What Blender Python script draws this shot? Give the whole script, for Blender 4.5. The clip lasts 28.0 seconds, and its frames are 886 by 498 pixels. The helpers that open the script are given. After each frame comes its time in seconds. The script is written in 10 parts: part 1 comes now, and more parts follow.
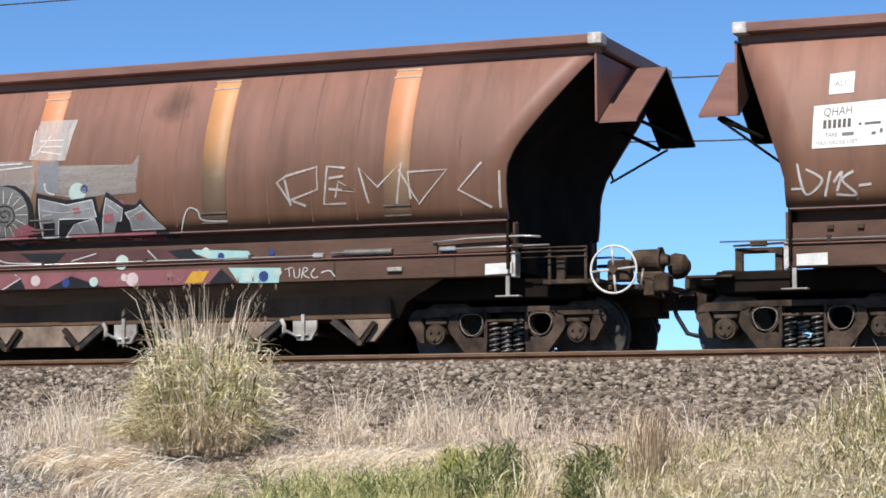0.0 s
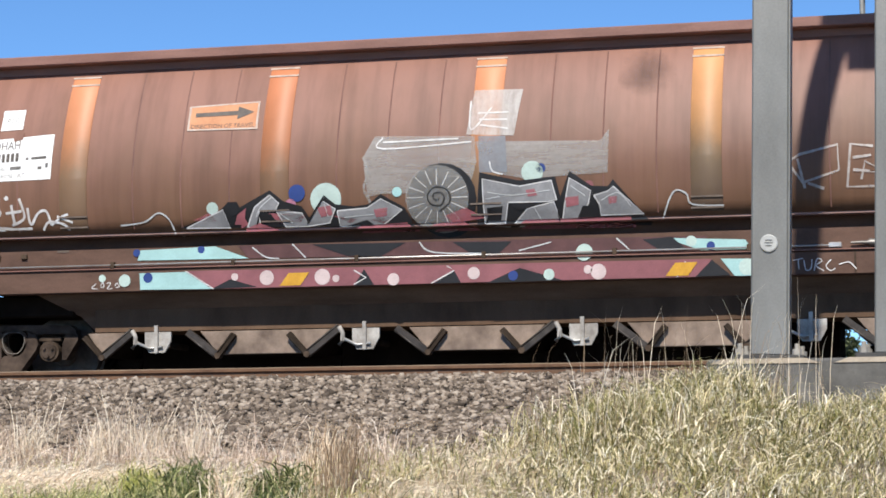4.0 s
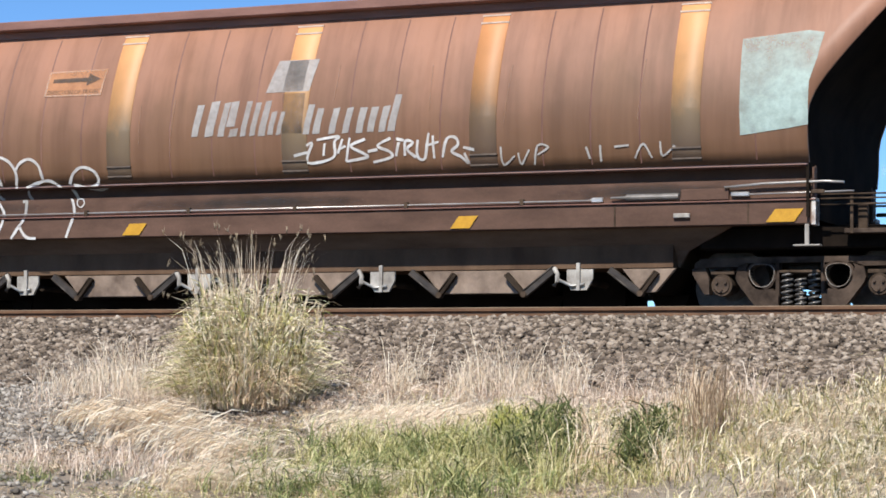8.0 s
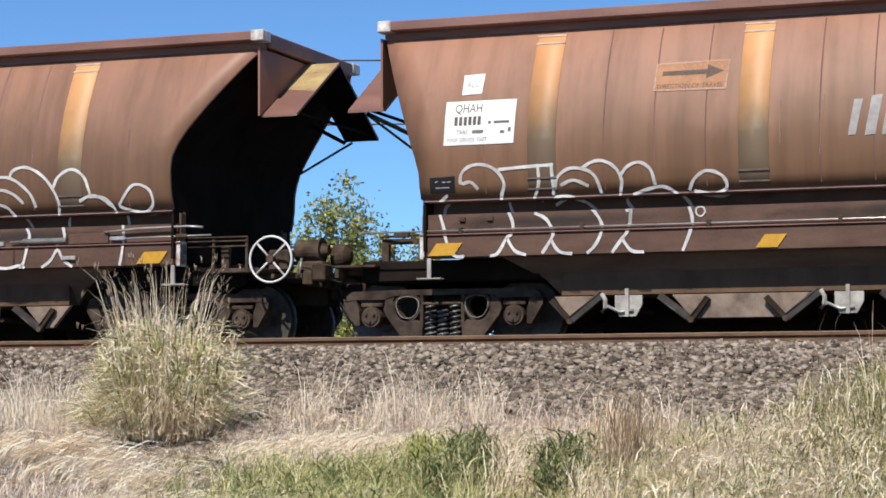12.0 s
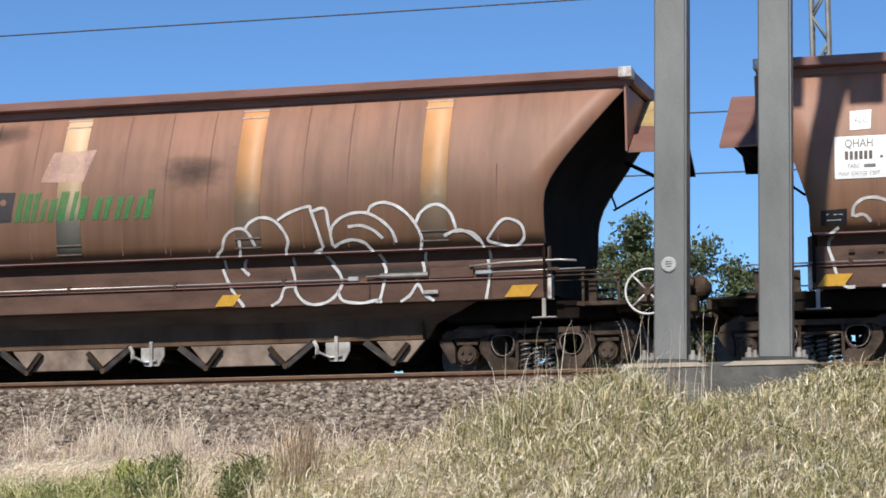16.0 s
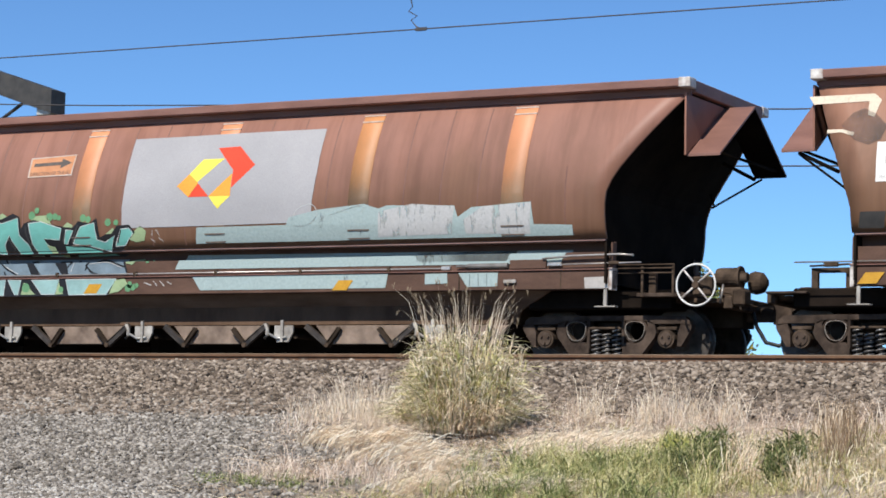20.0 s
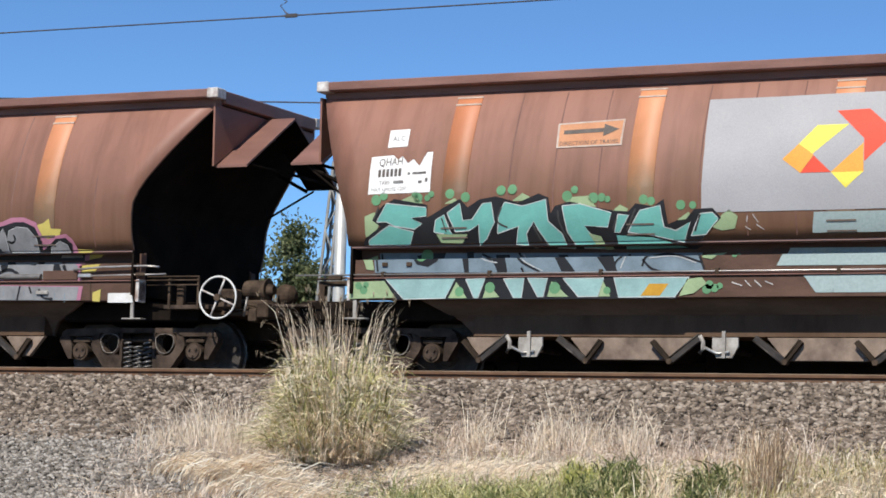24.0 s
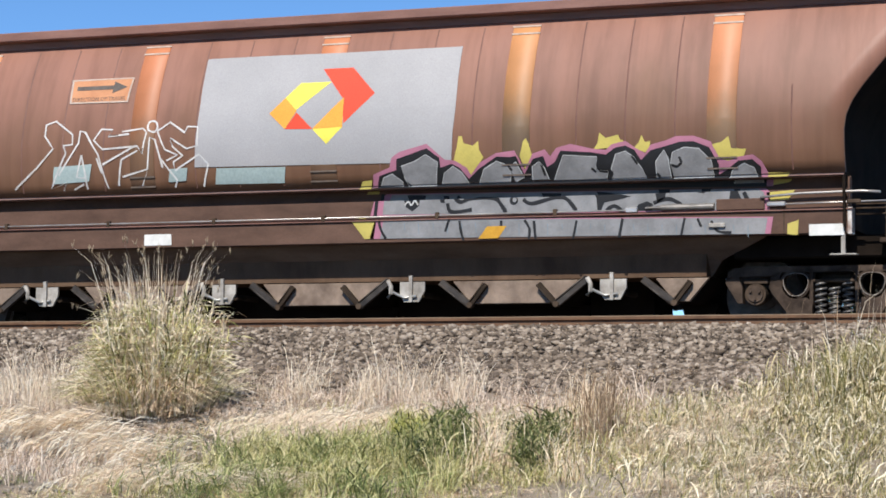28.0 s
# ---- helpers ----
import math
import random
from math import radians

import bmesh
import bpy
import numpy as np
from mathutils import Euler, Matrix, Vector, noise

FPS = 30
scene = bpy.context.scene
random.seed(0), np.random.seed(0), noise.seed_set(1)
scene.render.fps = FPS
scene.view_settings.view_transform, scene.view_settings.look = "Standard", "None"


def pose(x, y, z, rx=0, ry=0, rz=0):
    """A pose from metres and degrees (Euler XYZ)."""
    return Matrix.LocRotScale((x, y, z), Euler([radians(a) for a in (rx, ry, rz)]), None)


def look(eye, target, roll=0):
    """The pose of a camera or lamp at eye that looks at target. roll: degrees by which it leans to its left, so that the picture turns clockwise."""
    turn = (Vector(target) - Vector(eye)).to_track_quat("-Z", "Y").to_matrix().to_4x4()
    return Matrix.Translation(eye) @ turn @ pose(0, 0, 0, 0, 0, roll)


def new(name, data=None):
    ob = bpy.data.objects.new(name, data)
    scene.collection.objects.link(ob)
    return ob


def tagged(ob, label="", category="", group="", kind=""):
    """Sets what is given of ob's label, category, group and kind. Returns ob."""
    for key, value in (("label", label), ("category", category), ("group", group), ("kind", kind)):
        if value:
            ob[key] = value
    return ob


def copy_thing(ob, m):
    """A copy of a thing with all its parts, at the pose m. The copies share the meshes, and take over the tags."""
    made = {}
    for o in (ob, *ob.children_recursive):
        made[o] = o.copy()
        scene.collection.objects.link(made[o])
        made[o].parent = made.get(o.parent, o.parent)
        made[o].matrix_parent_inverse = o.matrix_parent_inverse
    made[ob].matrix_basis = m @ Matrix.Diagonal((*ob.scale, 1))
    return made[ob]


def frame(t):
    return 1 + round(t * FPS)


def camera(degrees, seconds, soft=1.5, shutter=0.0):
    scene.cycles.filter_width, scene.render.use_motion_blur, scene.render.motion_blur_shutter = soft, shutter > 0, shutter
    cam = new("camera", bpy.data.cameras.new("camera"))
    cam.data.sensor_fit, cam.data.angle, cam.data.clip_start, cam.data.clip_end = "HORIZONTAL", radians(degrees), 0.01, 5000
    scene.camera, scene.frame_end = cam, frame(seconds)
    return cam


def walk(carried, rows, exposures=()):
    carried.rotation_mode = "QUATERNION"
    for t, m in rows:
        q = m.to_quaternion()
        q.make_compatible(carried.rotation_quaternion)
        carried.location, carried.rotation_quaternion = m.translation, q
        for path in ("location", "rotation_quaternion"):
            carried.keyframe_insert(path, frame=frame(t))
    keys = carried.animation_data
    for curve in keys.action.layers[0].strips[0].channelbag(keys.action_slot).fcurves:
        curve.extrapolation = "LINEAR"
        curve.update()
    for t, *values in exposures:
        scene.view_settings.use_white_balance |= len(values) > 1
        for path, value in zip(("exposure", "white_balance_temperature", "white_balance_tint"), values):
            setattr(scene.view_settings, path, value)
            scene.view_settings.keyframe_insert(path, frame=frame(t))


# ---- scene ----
cam = camera(21.9, 28.0, soft=1.7)
# the camera stands below the bank and pans with the train; it steps back for a while
PATH = [
    (0.0, pose(0.064, -0.220, -0.859, 94.971, -0.023, 21.833)),
    (0.5, pose(0.056, -0.225, -0.863, 95.025, -0.072, 21.739)),
    (1.0, pose(0.073, -0.210, -0.865, 95.548, -0.815, 22.634)),
    (1.5, pose(0.084, -0.216, -0.864, 95.598, -1.035, 23.002)),
    (2.0, pose(0.083, -0.222, -0.862, 95.527, -0.719, 22.294)),
    (2.5, pose(0.086, -0.183, -0.858, 95.476, -0.437, 21.384)),
    (4.5, pose(-0.123, 0.238, -0.838, 95.186, 0.839, 12.541)),
    (5.0, pose(-0.099, 0.241, -0.834, 94.871, 1.156, 12.309)),
    (5.5, pose(-0.083, 0.243, -0.831, 94.715, 0.736, 14.597)),
    (6.0, pose(-0.104, 0.245, -0.828, 94.158, 0.753, 17.258)),
    (6.5, pose(-0.097, 0.247, -0.823, 93.700, -0.314, 18.929)),
    (7.0, pose(-0.100, 0.255, -0.823, 93.651, 0.118, 20.618)),
    (7.5, pose(-0.096, 0.249, -0.827, 93.680, -0.352, 22.241)),
    (8.0, pose(-0.103, 0.241, -0.832, 93.781, -0.657, 23.180)),
    (8.5, pose(-0.109, 0.247, -0.835, 93.755, -0.647, 23.770)),
    (9.0, pose(-0.077, 0.242, -0.839, 93.801, -0.585, 24.222)),
    (9.5, pose(-0.104, 0.239, -0.837, 93.926, -0.493, 24.449)),
    (10.0, pose(-0.096, 0.244, -0.836, 94.117, -1.057, 24.862)),
    (10.5, pose(-0.087, 0.248, -0.836, 94.200, -1.354, 25.108)),
    (11.0, pose(-0.093, 0.246, -0.835, 94.308, -1.012, 24.073)),
    (11.5, pose(-0.081, 0.251, -0.834, 94.388, -0.563, 22.468)),
    (12.0, pose(-0.092, 0.234, -0.833, 94.520, -0.175, 21.115)),
    (12.5, pose(-0.114, 0.261, -0.832, 94.787, 0.357, 19.796)),
    (13.0, pose(-0.106, 0.305, -0.836, 94.879, 0.290, 18.808)),
    (13.5, pose(-0.066, 0.201, -0.858, 95.151, 0.559, 18.015)),
    (15.5, pose(1.024, -1.936, -1.064, 95.881, 0.664, 13.543)),
    (16.0, pose(1.279, -2.381, -1.100, 95.882, 0.705, 14.757)),
    (16.5, pose(1.446, -2.605, -1.115, 95.822, 0.613, 16.968)),
    (17.0, pose(1.576, -2.673, -1.118, 95.388, 0.185, 19.347)),
    (17.5, pose(1.670, -2.738, -1.117, 95.096, -0.084, 20.872)),
    (18.0, pose(1.682, -2.783, -1.115, 95.026, -0.631, 22.536)),
    (18.5, pose(1.652, -2.817, -1.114, 95.330, -0.881, 24.154)),
    (19.0, pose(1.604, -2.826, -1.114, 95.253, -0.885, 26.383)),
    (19.5, pose(1.565, -2.830, -1.116, 95.176, -1.375, 28.060)),
    (20.0, pose(1.573, -2.873, -1.119, 95.161, -1.532, 28.539)),
    (20.5, pose(1.625, -2.894, -1.122, 95.130, -1.784, 29.149)),
    (21.0, pose(1.647, -2.885, -1.124, 95.259, -1.879, 29.169)),
    (21.5, pose(1.610, -2.821, -1.121, 95.453, -1.849, 28.854)),
    (22.0, pose(1.505, -2.615, -1.106, 95.575, -2.645, 28.719)),
    (22.5, pose(1.289, -2.253, -1.074, 95.378, -2.650, 28.358)),
    (24.5, pose(0.176, -0.421, -0.899, 95.410, -1.499, 24.744)),
    (25.0, pose(0.113, -0.345, -0.880, 95.066, -1.249, 25.303)),
    (25.5, pose(0.111, -0.373, -0.877, 95.064, -1.010, 25.145)),
    (26.0, pose(0.128, -0.374, -0.880, 94.885, -1.034, 24.862)),
    (26.5, pose(0.129, -0.392, -0.883, 94.652, -0.841, 24.017)),
    (27.0, pose(0.143, -0.391, -0.884, 94.418, -0.710, 23.469)),
    (27.5, pose(0.161, -0.378, -0.884, 94.159, -0.722, 22.809)),
    (28.0, pose(0.139, -0.378, -0.884, 94.130, -0.369, 20.656)),
]
walk(cam, PATH, exposures=[(0.0, 0.18), (1.0, 0.36), (2.0, 0.34), (5.0, 0.26), (6.0, 0.03), (7.0, 0.04), (8.0, 0.3), (9.0, 0.3), (10.0, 0.25), (13.5, 0.12), (16.0, 0.1), (17.0, 0.22), (18.0, 0.2), (19.0, 0.14), (20.0, 0.18), (21.0, 0.08), (22.0, 0.0), (25.0, 0.14), (26.0, 0.12), (27.0, 0.18), (28.0, 0.2)])

# ---- world and sun ----
SUN_EL, SUN_SIDE = 46.0, -4.0         # degrees up; degrees to the left of straight behind the camera
world = bpy.data.worlds.new("sky")
scene.world = world
world.use_nodes = True
wn = world.node_tree
wn.nodes.clear()
sky = wn.nodes.new("ShaderNodeTexSky")
sky.sky_type, sky.sun_disc = "NISHITA", False
sky.sun_elevation, sky.sun_rotation = radians(SUN_EL), radians(180 + SUN_SIDE)
sky.altitude, sky.air_density, sky.dust_density, sky.ozone_density = 0.0, 0.6, 0.0, 3.0
bg = wn.nodes.new("ShaderNodeBackground")
bg.inputs["Strength"].default_value = 0.105
wo = wn.nodes.new("ShaderNodeOutputWorld")
tint = wn.nodes.new("ShaderNodeMix")
tint.data_type, tint.blend_type = "RGBA", "MULTIPLY"
tint.inputs["Factor"].default_value, tint.inputs["B"].default_value = 1.0, (0.74, 1.02, 1.22, 1)   # a clear, dry sky
wn.links.new(sky.outputs[0], tint.inputs["A"])
wn.links.new(tint.outputs["Result"], bg.inputs[0])
wn.links.new(bg.outputs[0], wo.inputs[0])

lamp = bpy.data.lights.new("sun", "SUN")
lamp.energy, lamp.angle, lamp.color = 5.0, radians(0.53), (1.0, 0.95, 0.87)
sun = new("sun", lamp)
_a, _e = radians(SUN_SIDE), radians(SUN_EL)
sun.matrix_world = look((-math.sin(_a) * math.cos(_e) * 60, -math.cos(_a) * math.cos(_e) * 60, math.sin(_e) * 60), (0, 0, 0))

# ---- the plan, in metres; x along the track, y away from the camera, z up from the rail tops ----
SIDE = 23.444           # plane of the wagons' sills
HALF = 1.45             # half of the width over the sills
MID = SIDE + HALF       # middle of the train's track
NEAR = MID - 4.0        # middle of the empty near track
PITCH = 15.0            # wagon to wagon
SLACK = (0.01, 0.0, -0.01, 0.05, -0.065, 0.0)   # play of the couplers
RAIL = 0.05             # top of the near rails
TRAIN = [
    (0.0, -6.18), (0.5, -4.98), (1.0, -3.76), (1.5, -2.57), (2.0, -1.40), (2.5, -0.27), (4.5, 4.01), (5.0, 5.11),
    (5.5, 6.21), (6.0, 7.28), (6.5, 8.35), (7.0, 9.41), (7.5, 10.46), (8.0, 11.51), (8.5, 12.57), (9.0, 13.64),
    (9.5, 14.70), (10.0, 15.78), (10.5, 16.86), (11.0, 17.94), (11.5, 19.01), (12.0, 20.06), (12.5, 21.11), (13.0, 22.16),
    (13.5, 23.17), (15.5, 27.13), (16.0, 28.12), (16.5, 29.18), (17.0, 30.37), (17.5, 31.51), (18.0, 32.61), (18.5, 33.72),
    (19.0, 34.82), (19.5, 35.94), (20.0, 37.07), (20.5, 38.22), (21.0, 39.40), (21.5, 40.61), (22.0, 41.86), (22.5, 43.14),
    (24.5, 48.44), (25.0, 49.76), (25.5, 51.09), (26.0, 52.45), (26.5, 53.83), (27.0, 55.23), (27.5, 56.66), (28.0, 58.08),
]


# ---- materials ----
def nodes(name):
    m = bpy.data.materials.new(name)
    m.use_nodes = True
    t = m.node_tree
    return m, t, t.nodes["Principled BSDF"]


def ramp(t, fac, stops):
    r = t.nodes.new("ShaderNodeValToRGB")
    e = r.color_ramp.elements
    while len(e) < len(stops):
        e.new(0.5)
    for el, (p, c) in zip(e, stops):
        el.position, el.color = p, (*c, 1)
    t.links.new(fac, r.inputs[0])
    return r.outputs[0]


def tex(t, scale, detail=4, rough=0.6, stretch=(1, 1, 1), space="Object"):
    co = t.nodes.new("ShaderNodeTexCoord")
    mp = t.nodes.new("ShaderNodeMapping")
    mp.inputs["Scale"].default_value = stretch
    no = t.nodes.new("ShaderNodeTexNoise")
    no.inputs["Scale"].default_value, no.inputs["Detail"].default_value, no.inputs["Roughness"].default_value = scale, detail, rough
    t.links.new(co.outputs[space], mp.inputs[0])
    t.links.new(mp.outputs[0], no.inputs["Vector"])
    return no.outputs["Fac"]


def mix(t, fac, a, b, mode="MIX"):
    m = t.nodes.new("ShaderNodeMix")
    m.data_type, m.blend_type = "RGBA", mode
    for sock, v in ((m.inputs["Factor"], fac), (m.inputs["A"], a), (m.inputs["B"], b)):
        if isinstance(v, (int, float)):
            sock.default_value = v
        elif isinstance(v, tuple):
            sock.default_value = (*v, 1)
        else:
            t.links.new(v, sock)
    return m.outputs["Result"]


def bump(t, b, fac, strength, dist=0.01):
    n = t.nodes.new("ShaderNodeBump")
    n.inputs["Strength"].default_value, n.inputs["Distance"].default_value = strength, dist
    t.links.new(fac, n.inputs["Height"])
    t.links.new(n.outputs[0], b.inputs["Normal"])


def surface(name, dark, light, scale=8.0, rough=0.7, metal=0.0, grain=60.0, relief=0.2, stretch=(1, 1, 1), spec=0.4):
    """A material that varies between two colours in patches, with fine grain."""
    m, t, b = nodes(name)
    big = tex(t, scale, 5, 0.62, stretch)
    col = ramp(t, big, [(0.3, dark), (0.7, light)])
    fine = tex(t, grain, 3, 0.7)
    g = ramp(t, fine, [(0.3, (0.82, 0.82, 0.82)), (0.7, (1.0, 1.0, 1.0))])
    t.links.new(mix(t, 1.0, col, g, "MULTIPLY"), b.inputs["Base Color"])
    b.inputs["Roughness"].default_value, b.inputs["Metallic"].default_value = rough, metal
    b.inputs["Specular IOR Level"].default_value = spec
    if relief:
        bump(t, b, fine, relief, 0.004)
    return m


def wagon_paint(name, dark, light, pale_top, bands=0.45):
    """Weathered brown hopper paint: patches, run-off streaks down the side and soot; paler top painted in."""
    m, t, b = nodes(name)
    patch = tex(t, 0.55, 5, 0.6, (1, 1, 0.7))
    col = ramp(t, patch, [(0.3, dark), (0.72, light)])
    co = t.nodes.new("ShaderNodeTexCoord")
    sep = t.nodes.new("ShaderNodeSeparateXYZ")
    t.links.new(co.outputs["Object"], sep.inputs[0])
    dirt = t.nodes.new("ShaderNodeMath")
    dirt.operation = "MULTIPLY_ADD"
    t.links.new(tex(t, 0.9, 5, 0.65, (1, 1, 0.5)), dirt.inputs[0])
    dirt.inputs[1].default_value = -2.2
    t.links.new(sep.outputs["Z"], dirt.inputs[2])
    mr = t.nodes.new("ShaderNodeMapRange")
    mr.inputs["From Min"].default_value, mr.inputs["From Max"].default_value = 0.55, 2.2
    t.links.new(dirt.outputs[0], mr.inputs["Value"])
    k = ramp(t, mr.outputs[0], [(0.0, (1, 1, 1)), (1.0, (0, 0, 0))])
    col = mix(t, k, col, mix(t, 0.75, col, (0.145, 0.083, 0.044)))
    # Paler upper wall: light caught from sun and sky, painted in with fading.
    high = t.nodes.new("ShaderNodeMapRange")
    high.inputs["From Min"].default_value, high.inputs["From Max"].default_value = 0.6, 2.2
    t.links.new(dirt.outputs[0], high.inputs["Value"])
    col = mix(t, ramp(t, high.outputs[0], [(0.35, (0, 0, 0)), (1.0, (0.75, 0.75, 0.75))]), col, pale_top)
    band = ramp(t, tex(t, 1.3, 4, 0.6, (1, 0.4, 0.09)), [(0.30, (0.72, 0.70, 0.70)), (0.50, (1.0, 1.0, 1.0)), (0.70, (1.16, 1.10, 1.02))])
    col = mix(t, bands, col, band, "MULTIPLY")
    streak = tex(t, 3.2, 4, 0.6, (1.6, 0.4, 0.10))
    s = ramp(t, streak, [(0.36, (0.66, 0.63, 0.60)), (0.55, (1.0, 1.0, 1.0))])
    col = mix(t, 0.55, col, s, "MULTIPLY")
    oi = t.nodes.new("ShaderNodeObjectInfo")
    tone = ramp(t, oi.outputs["Random"], [(0.0, (0.88, 0.86, 0.86)), (1.0, (1.08, 1.03, 1.0))])
    col = mix(t, 1.0, col, tone, "MULTIPLY")
    rust = tex(t, 26, 5, 0.7, (1, 1, 0.5))
    r = ramp(t, rust, [(0.62, (0, 0, 0)), (0.72, (1, 1, 1))])
    mx = mix(t, r, col, (0.16, 0.075, 0.045))
    col = mix(t, 0.25, col, mx)
    t.links.new(col, b.inputs["Base Color"])
    b.inputs["Roughness"].default_value = 0.52
    b.inputs["Specular IOR Level"].default_value = 0.35
    dent = tex(t, 2.2, 3, 0.5)
    bump(t, b, dent, 0.25, 0.02)
    return m


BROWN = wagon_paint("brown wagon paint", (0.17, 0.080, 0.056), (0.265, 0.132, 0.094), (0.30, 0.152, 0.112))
LIP = surface("faded brown rim paint", (0.17, 0.082, 0.062), (0.28, 0.145, 0.112), 1.5, 0.55, stretch=(0.6, 1, 3))
LEDGE = surface("pale mauve-brown ledge", (0.22, 0.125, 0.105), (0.34, 0.215, 0.185), 2.0, 0.6, stretch=(0.5, 1, 3))
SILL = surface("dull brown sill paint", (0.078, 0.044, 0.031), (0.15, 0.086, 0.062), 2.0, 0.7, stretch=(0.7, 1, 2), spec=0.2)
# Black for undersides and end sheets: deep shade over soot, put into the colour.
SOOTSHADE = surface("coal-black sheet, deep shade painted in", (0.008, 0.006, 0.0045), (0.024, 0.017, 0.013), 2.0, 0.95, spec=0.06)
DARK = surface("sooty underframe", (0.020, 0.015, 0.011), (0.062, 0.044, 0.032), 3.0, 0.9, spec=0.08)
HOP = surface("grimy hopper bottom", (0.115, 0.077, 0.056), (0.22, 0.155, 0.115), 1.5, 0.85, stretch=(0.6, 1, 3), spec=0.1)
CAST = surface("dusty bogie casting", (0.022, 0.016, 0.013), (0.115, 0.082, 0.062), 4.0, 0.9, spec=0.1, relief=0.5)
KEEL = surface("dusty brown skirt", (0.085, 0.052, 0.034), (0.17, 0.108, 0.07), 2.0, 0.85, stretch=(1, 1, 0.4), spec=0.1)
SPRING = surface("worn spring steel", (0.06, 0.054, 0.05), (0.26, 0.245, 0.23), 9.0, 0.4, 0.4)
RIMLIT = surface("casting edge with painted highlight", (0.1, 0.08, 0.065), (0.42, 0.37, 0.32), 6.0, 0.6)
DOORP = surface("worn discharge door", (0.11, 0.074, 0.053), (0.33, 0.245, 0.185), 3.5, 0.6)
STEEL = surface("bare worn steel", (0.30, 0.29, 0.27), (0.62, 0.60, 0.56), 6.0, 0.4, 0.6)
TREAD = surface("wheel steel", (0.045, 0.04, 0.037), (0.13, 0.11, 0.095), 7.0, 0.5, 0.4)
WHITE = surface("chipped white paint", (0.62, 0.61, 0.57), (0.82, 0.81, 0.78), 9.0, 0.55)
RAILM = surface("rusty rail", (0.10, 0.05, 0.026), (0.20, 0.105, 0.055), 4.0, 0.7)
RAILTOP = surface("rail head", (0.19, 0.125, 0.075), (0.34, 0.25, 0.17), 3.0, 0.45, 0.5)
GALV = surface("galvanised steel", (0.17, 0.168, 0.155), (0.26, 0.258, 0.24), 2.2, 0.5, 0.35, stretch=(1, 1, 0.4))
CONC = surface("weathered concrete", (0.20, 0.185, 0.16), (0.42, 0.39, 0.34), 3.0, 0.9)
LATT = surface("dark lattice steel", (0.03, 0.03, 0.03), (0.07, 0.066, 0.06), 3.0, 0.6)
WIREM = surface("copper wire", (0.05, 0.045, 0.045), (0.09, 0.08, 0.075), 5.0, 0.5)


def strap_paint(name, foot, low, mid, top):
    """Orange paint at the top of a strap, stained olive brown towards its foot."""
    m, t, b = nodes(name)
    co = t.nodes.new("ShaderNodeTexCoord")
    sep = t.nodes.new("ShaderNodeSeparateXYZ")
    t.links.new(co.outputs["Object"], sep.inputs[0])
    ad = t.nodes.new("ShaderNodeMath")
    ad.operation = "MULTIPLY_ADD"
    t.links.new(tex(t, 2.0, 5, 0.65, (1, 1, 0.6)), ad.inputs[0])
    ad.inputs[1].default_value = 0.9
    t.links.new(sep.outputs["Z"], ad.inputs[2])
    mr = t.nodes.new("ShaderNodeMapRange")
    mr.inputs["From Min"].default_value, mr.inputs["From Max"].default_value = 2.1, 3.9
    t.links.new(ad.outputs[0], mr.inputs["Value"])
    col = ramp(t, mr.outputs[0], [(0.0, foot), (0.3, low), (0.55, mid), (0.9, top), (1.0, top)])
    oi = t.nodes.new("ShaderNodeObjectInfo")
    tone = ramp(t, oi.outputs["Random"], [(0.0, (0.85, 0.74, 0.7)), (1.0, (1.1, 1.1, 1.1))])
    t.links.new(mix(t, 1.0, col, tone, "MULTIPLY"), b.inputs["Base Color"])
    b.inputs["Roughness"].default_value = 0.55
    return m


STRAP = strap_paint("faded orange strap", (0.10, 0.068, 0.048), (0.15, 0.105, 0.058), (0.39, 0.21, 0.085), (0.62, 0.31, 0.13))
STRAPY = strap_paint("faded cream strap", (0.045, 0.045, 0.04), (0.10, 0.095, 0.072), (0.38, 0.27, 0.15), (0.64, 0.43, 0.25))
STRAPR = strap_paint("faded salmon strap", (0.12, 0.075, 0.047), (0.19, 0.115, 0.06), (0.40, 0.175, 0.078), (0.58, 0.245, 0.12))
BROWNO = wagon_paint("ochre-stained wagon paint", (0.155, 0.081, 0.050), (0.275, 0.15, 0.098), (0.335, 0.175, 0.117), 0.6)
SEAM = surface("weld seam", (0.14, 0.07, 0.055), (0.24, 0.12, 0.09), 2.0, 0.6)
YELLOW = surface("dirty yellow marker", (0.50, 0.25, 0.02), (0.62, 0.34, 0.03), 12.0, 0.6)
RUBBER = surface("black rubber hose", (0.015, 0.015, 0.015), (0.03, 0.03, 0.03), 8.0, 0.5)


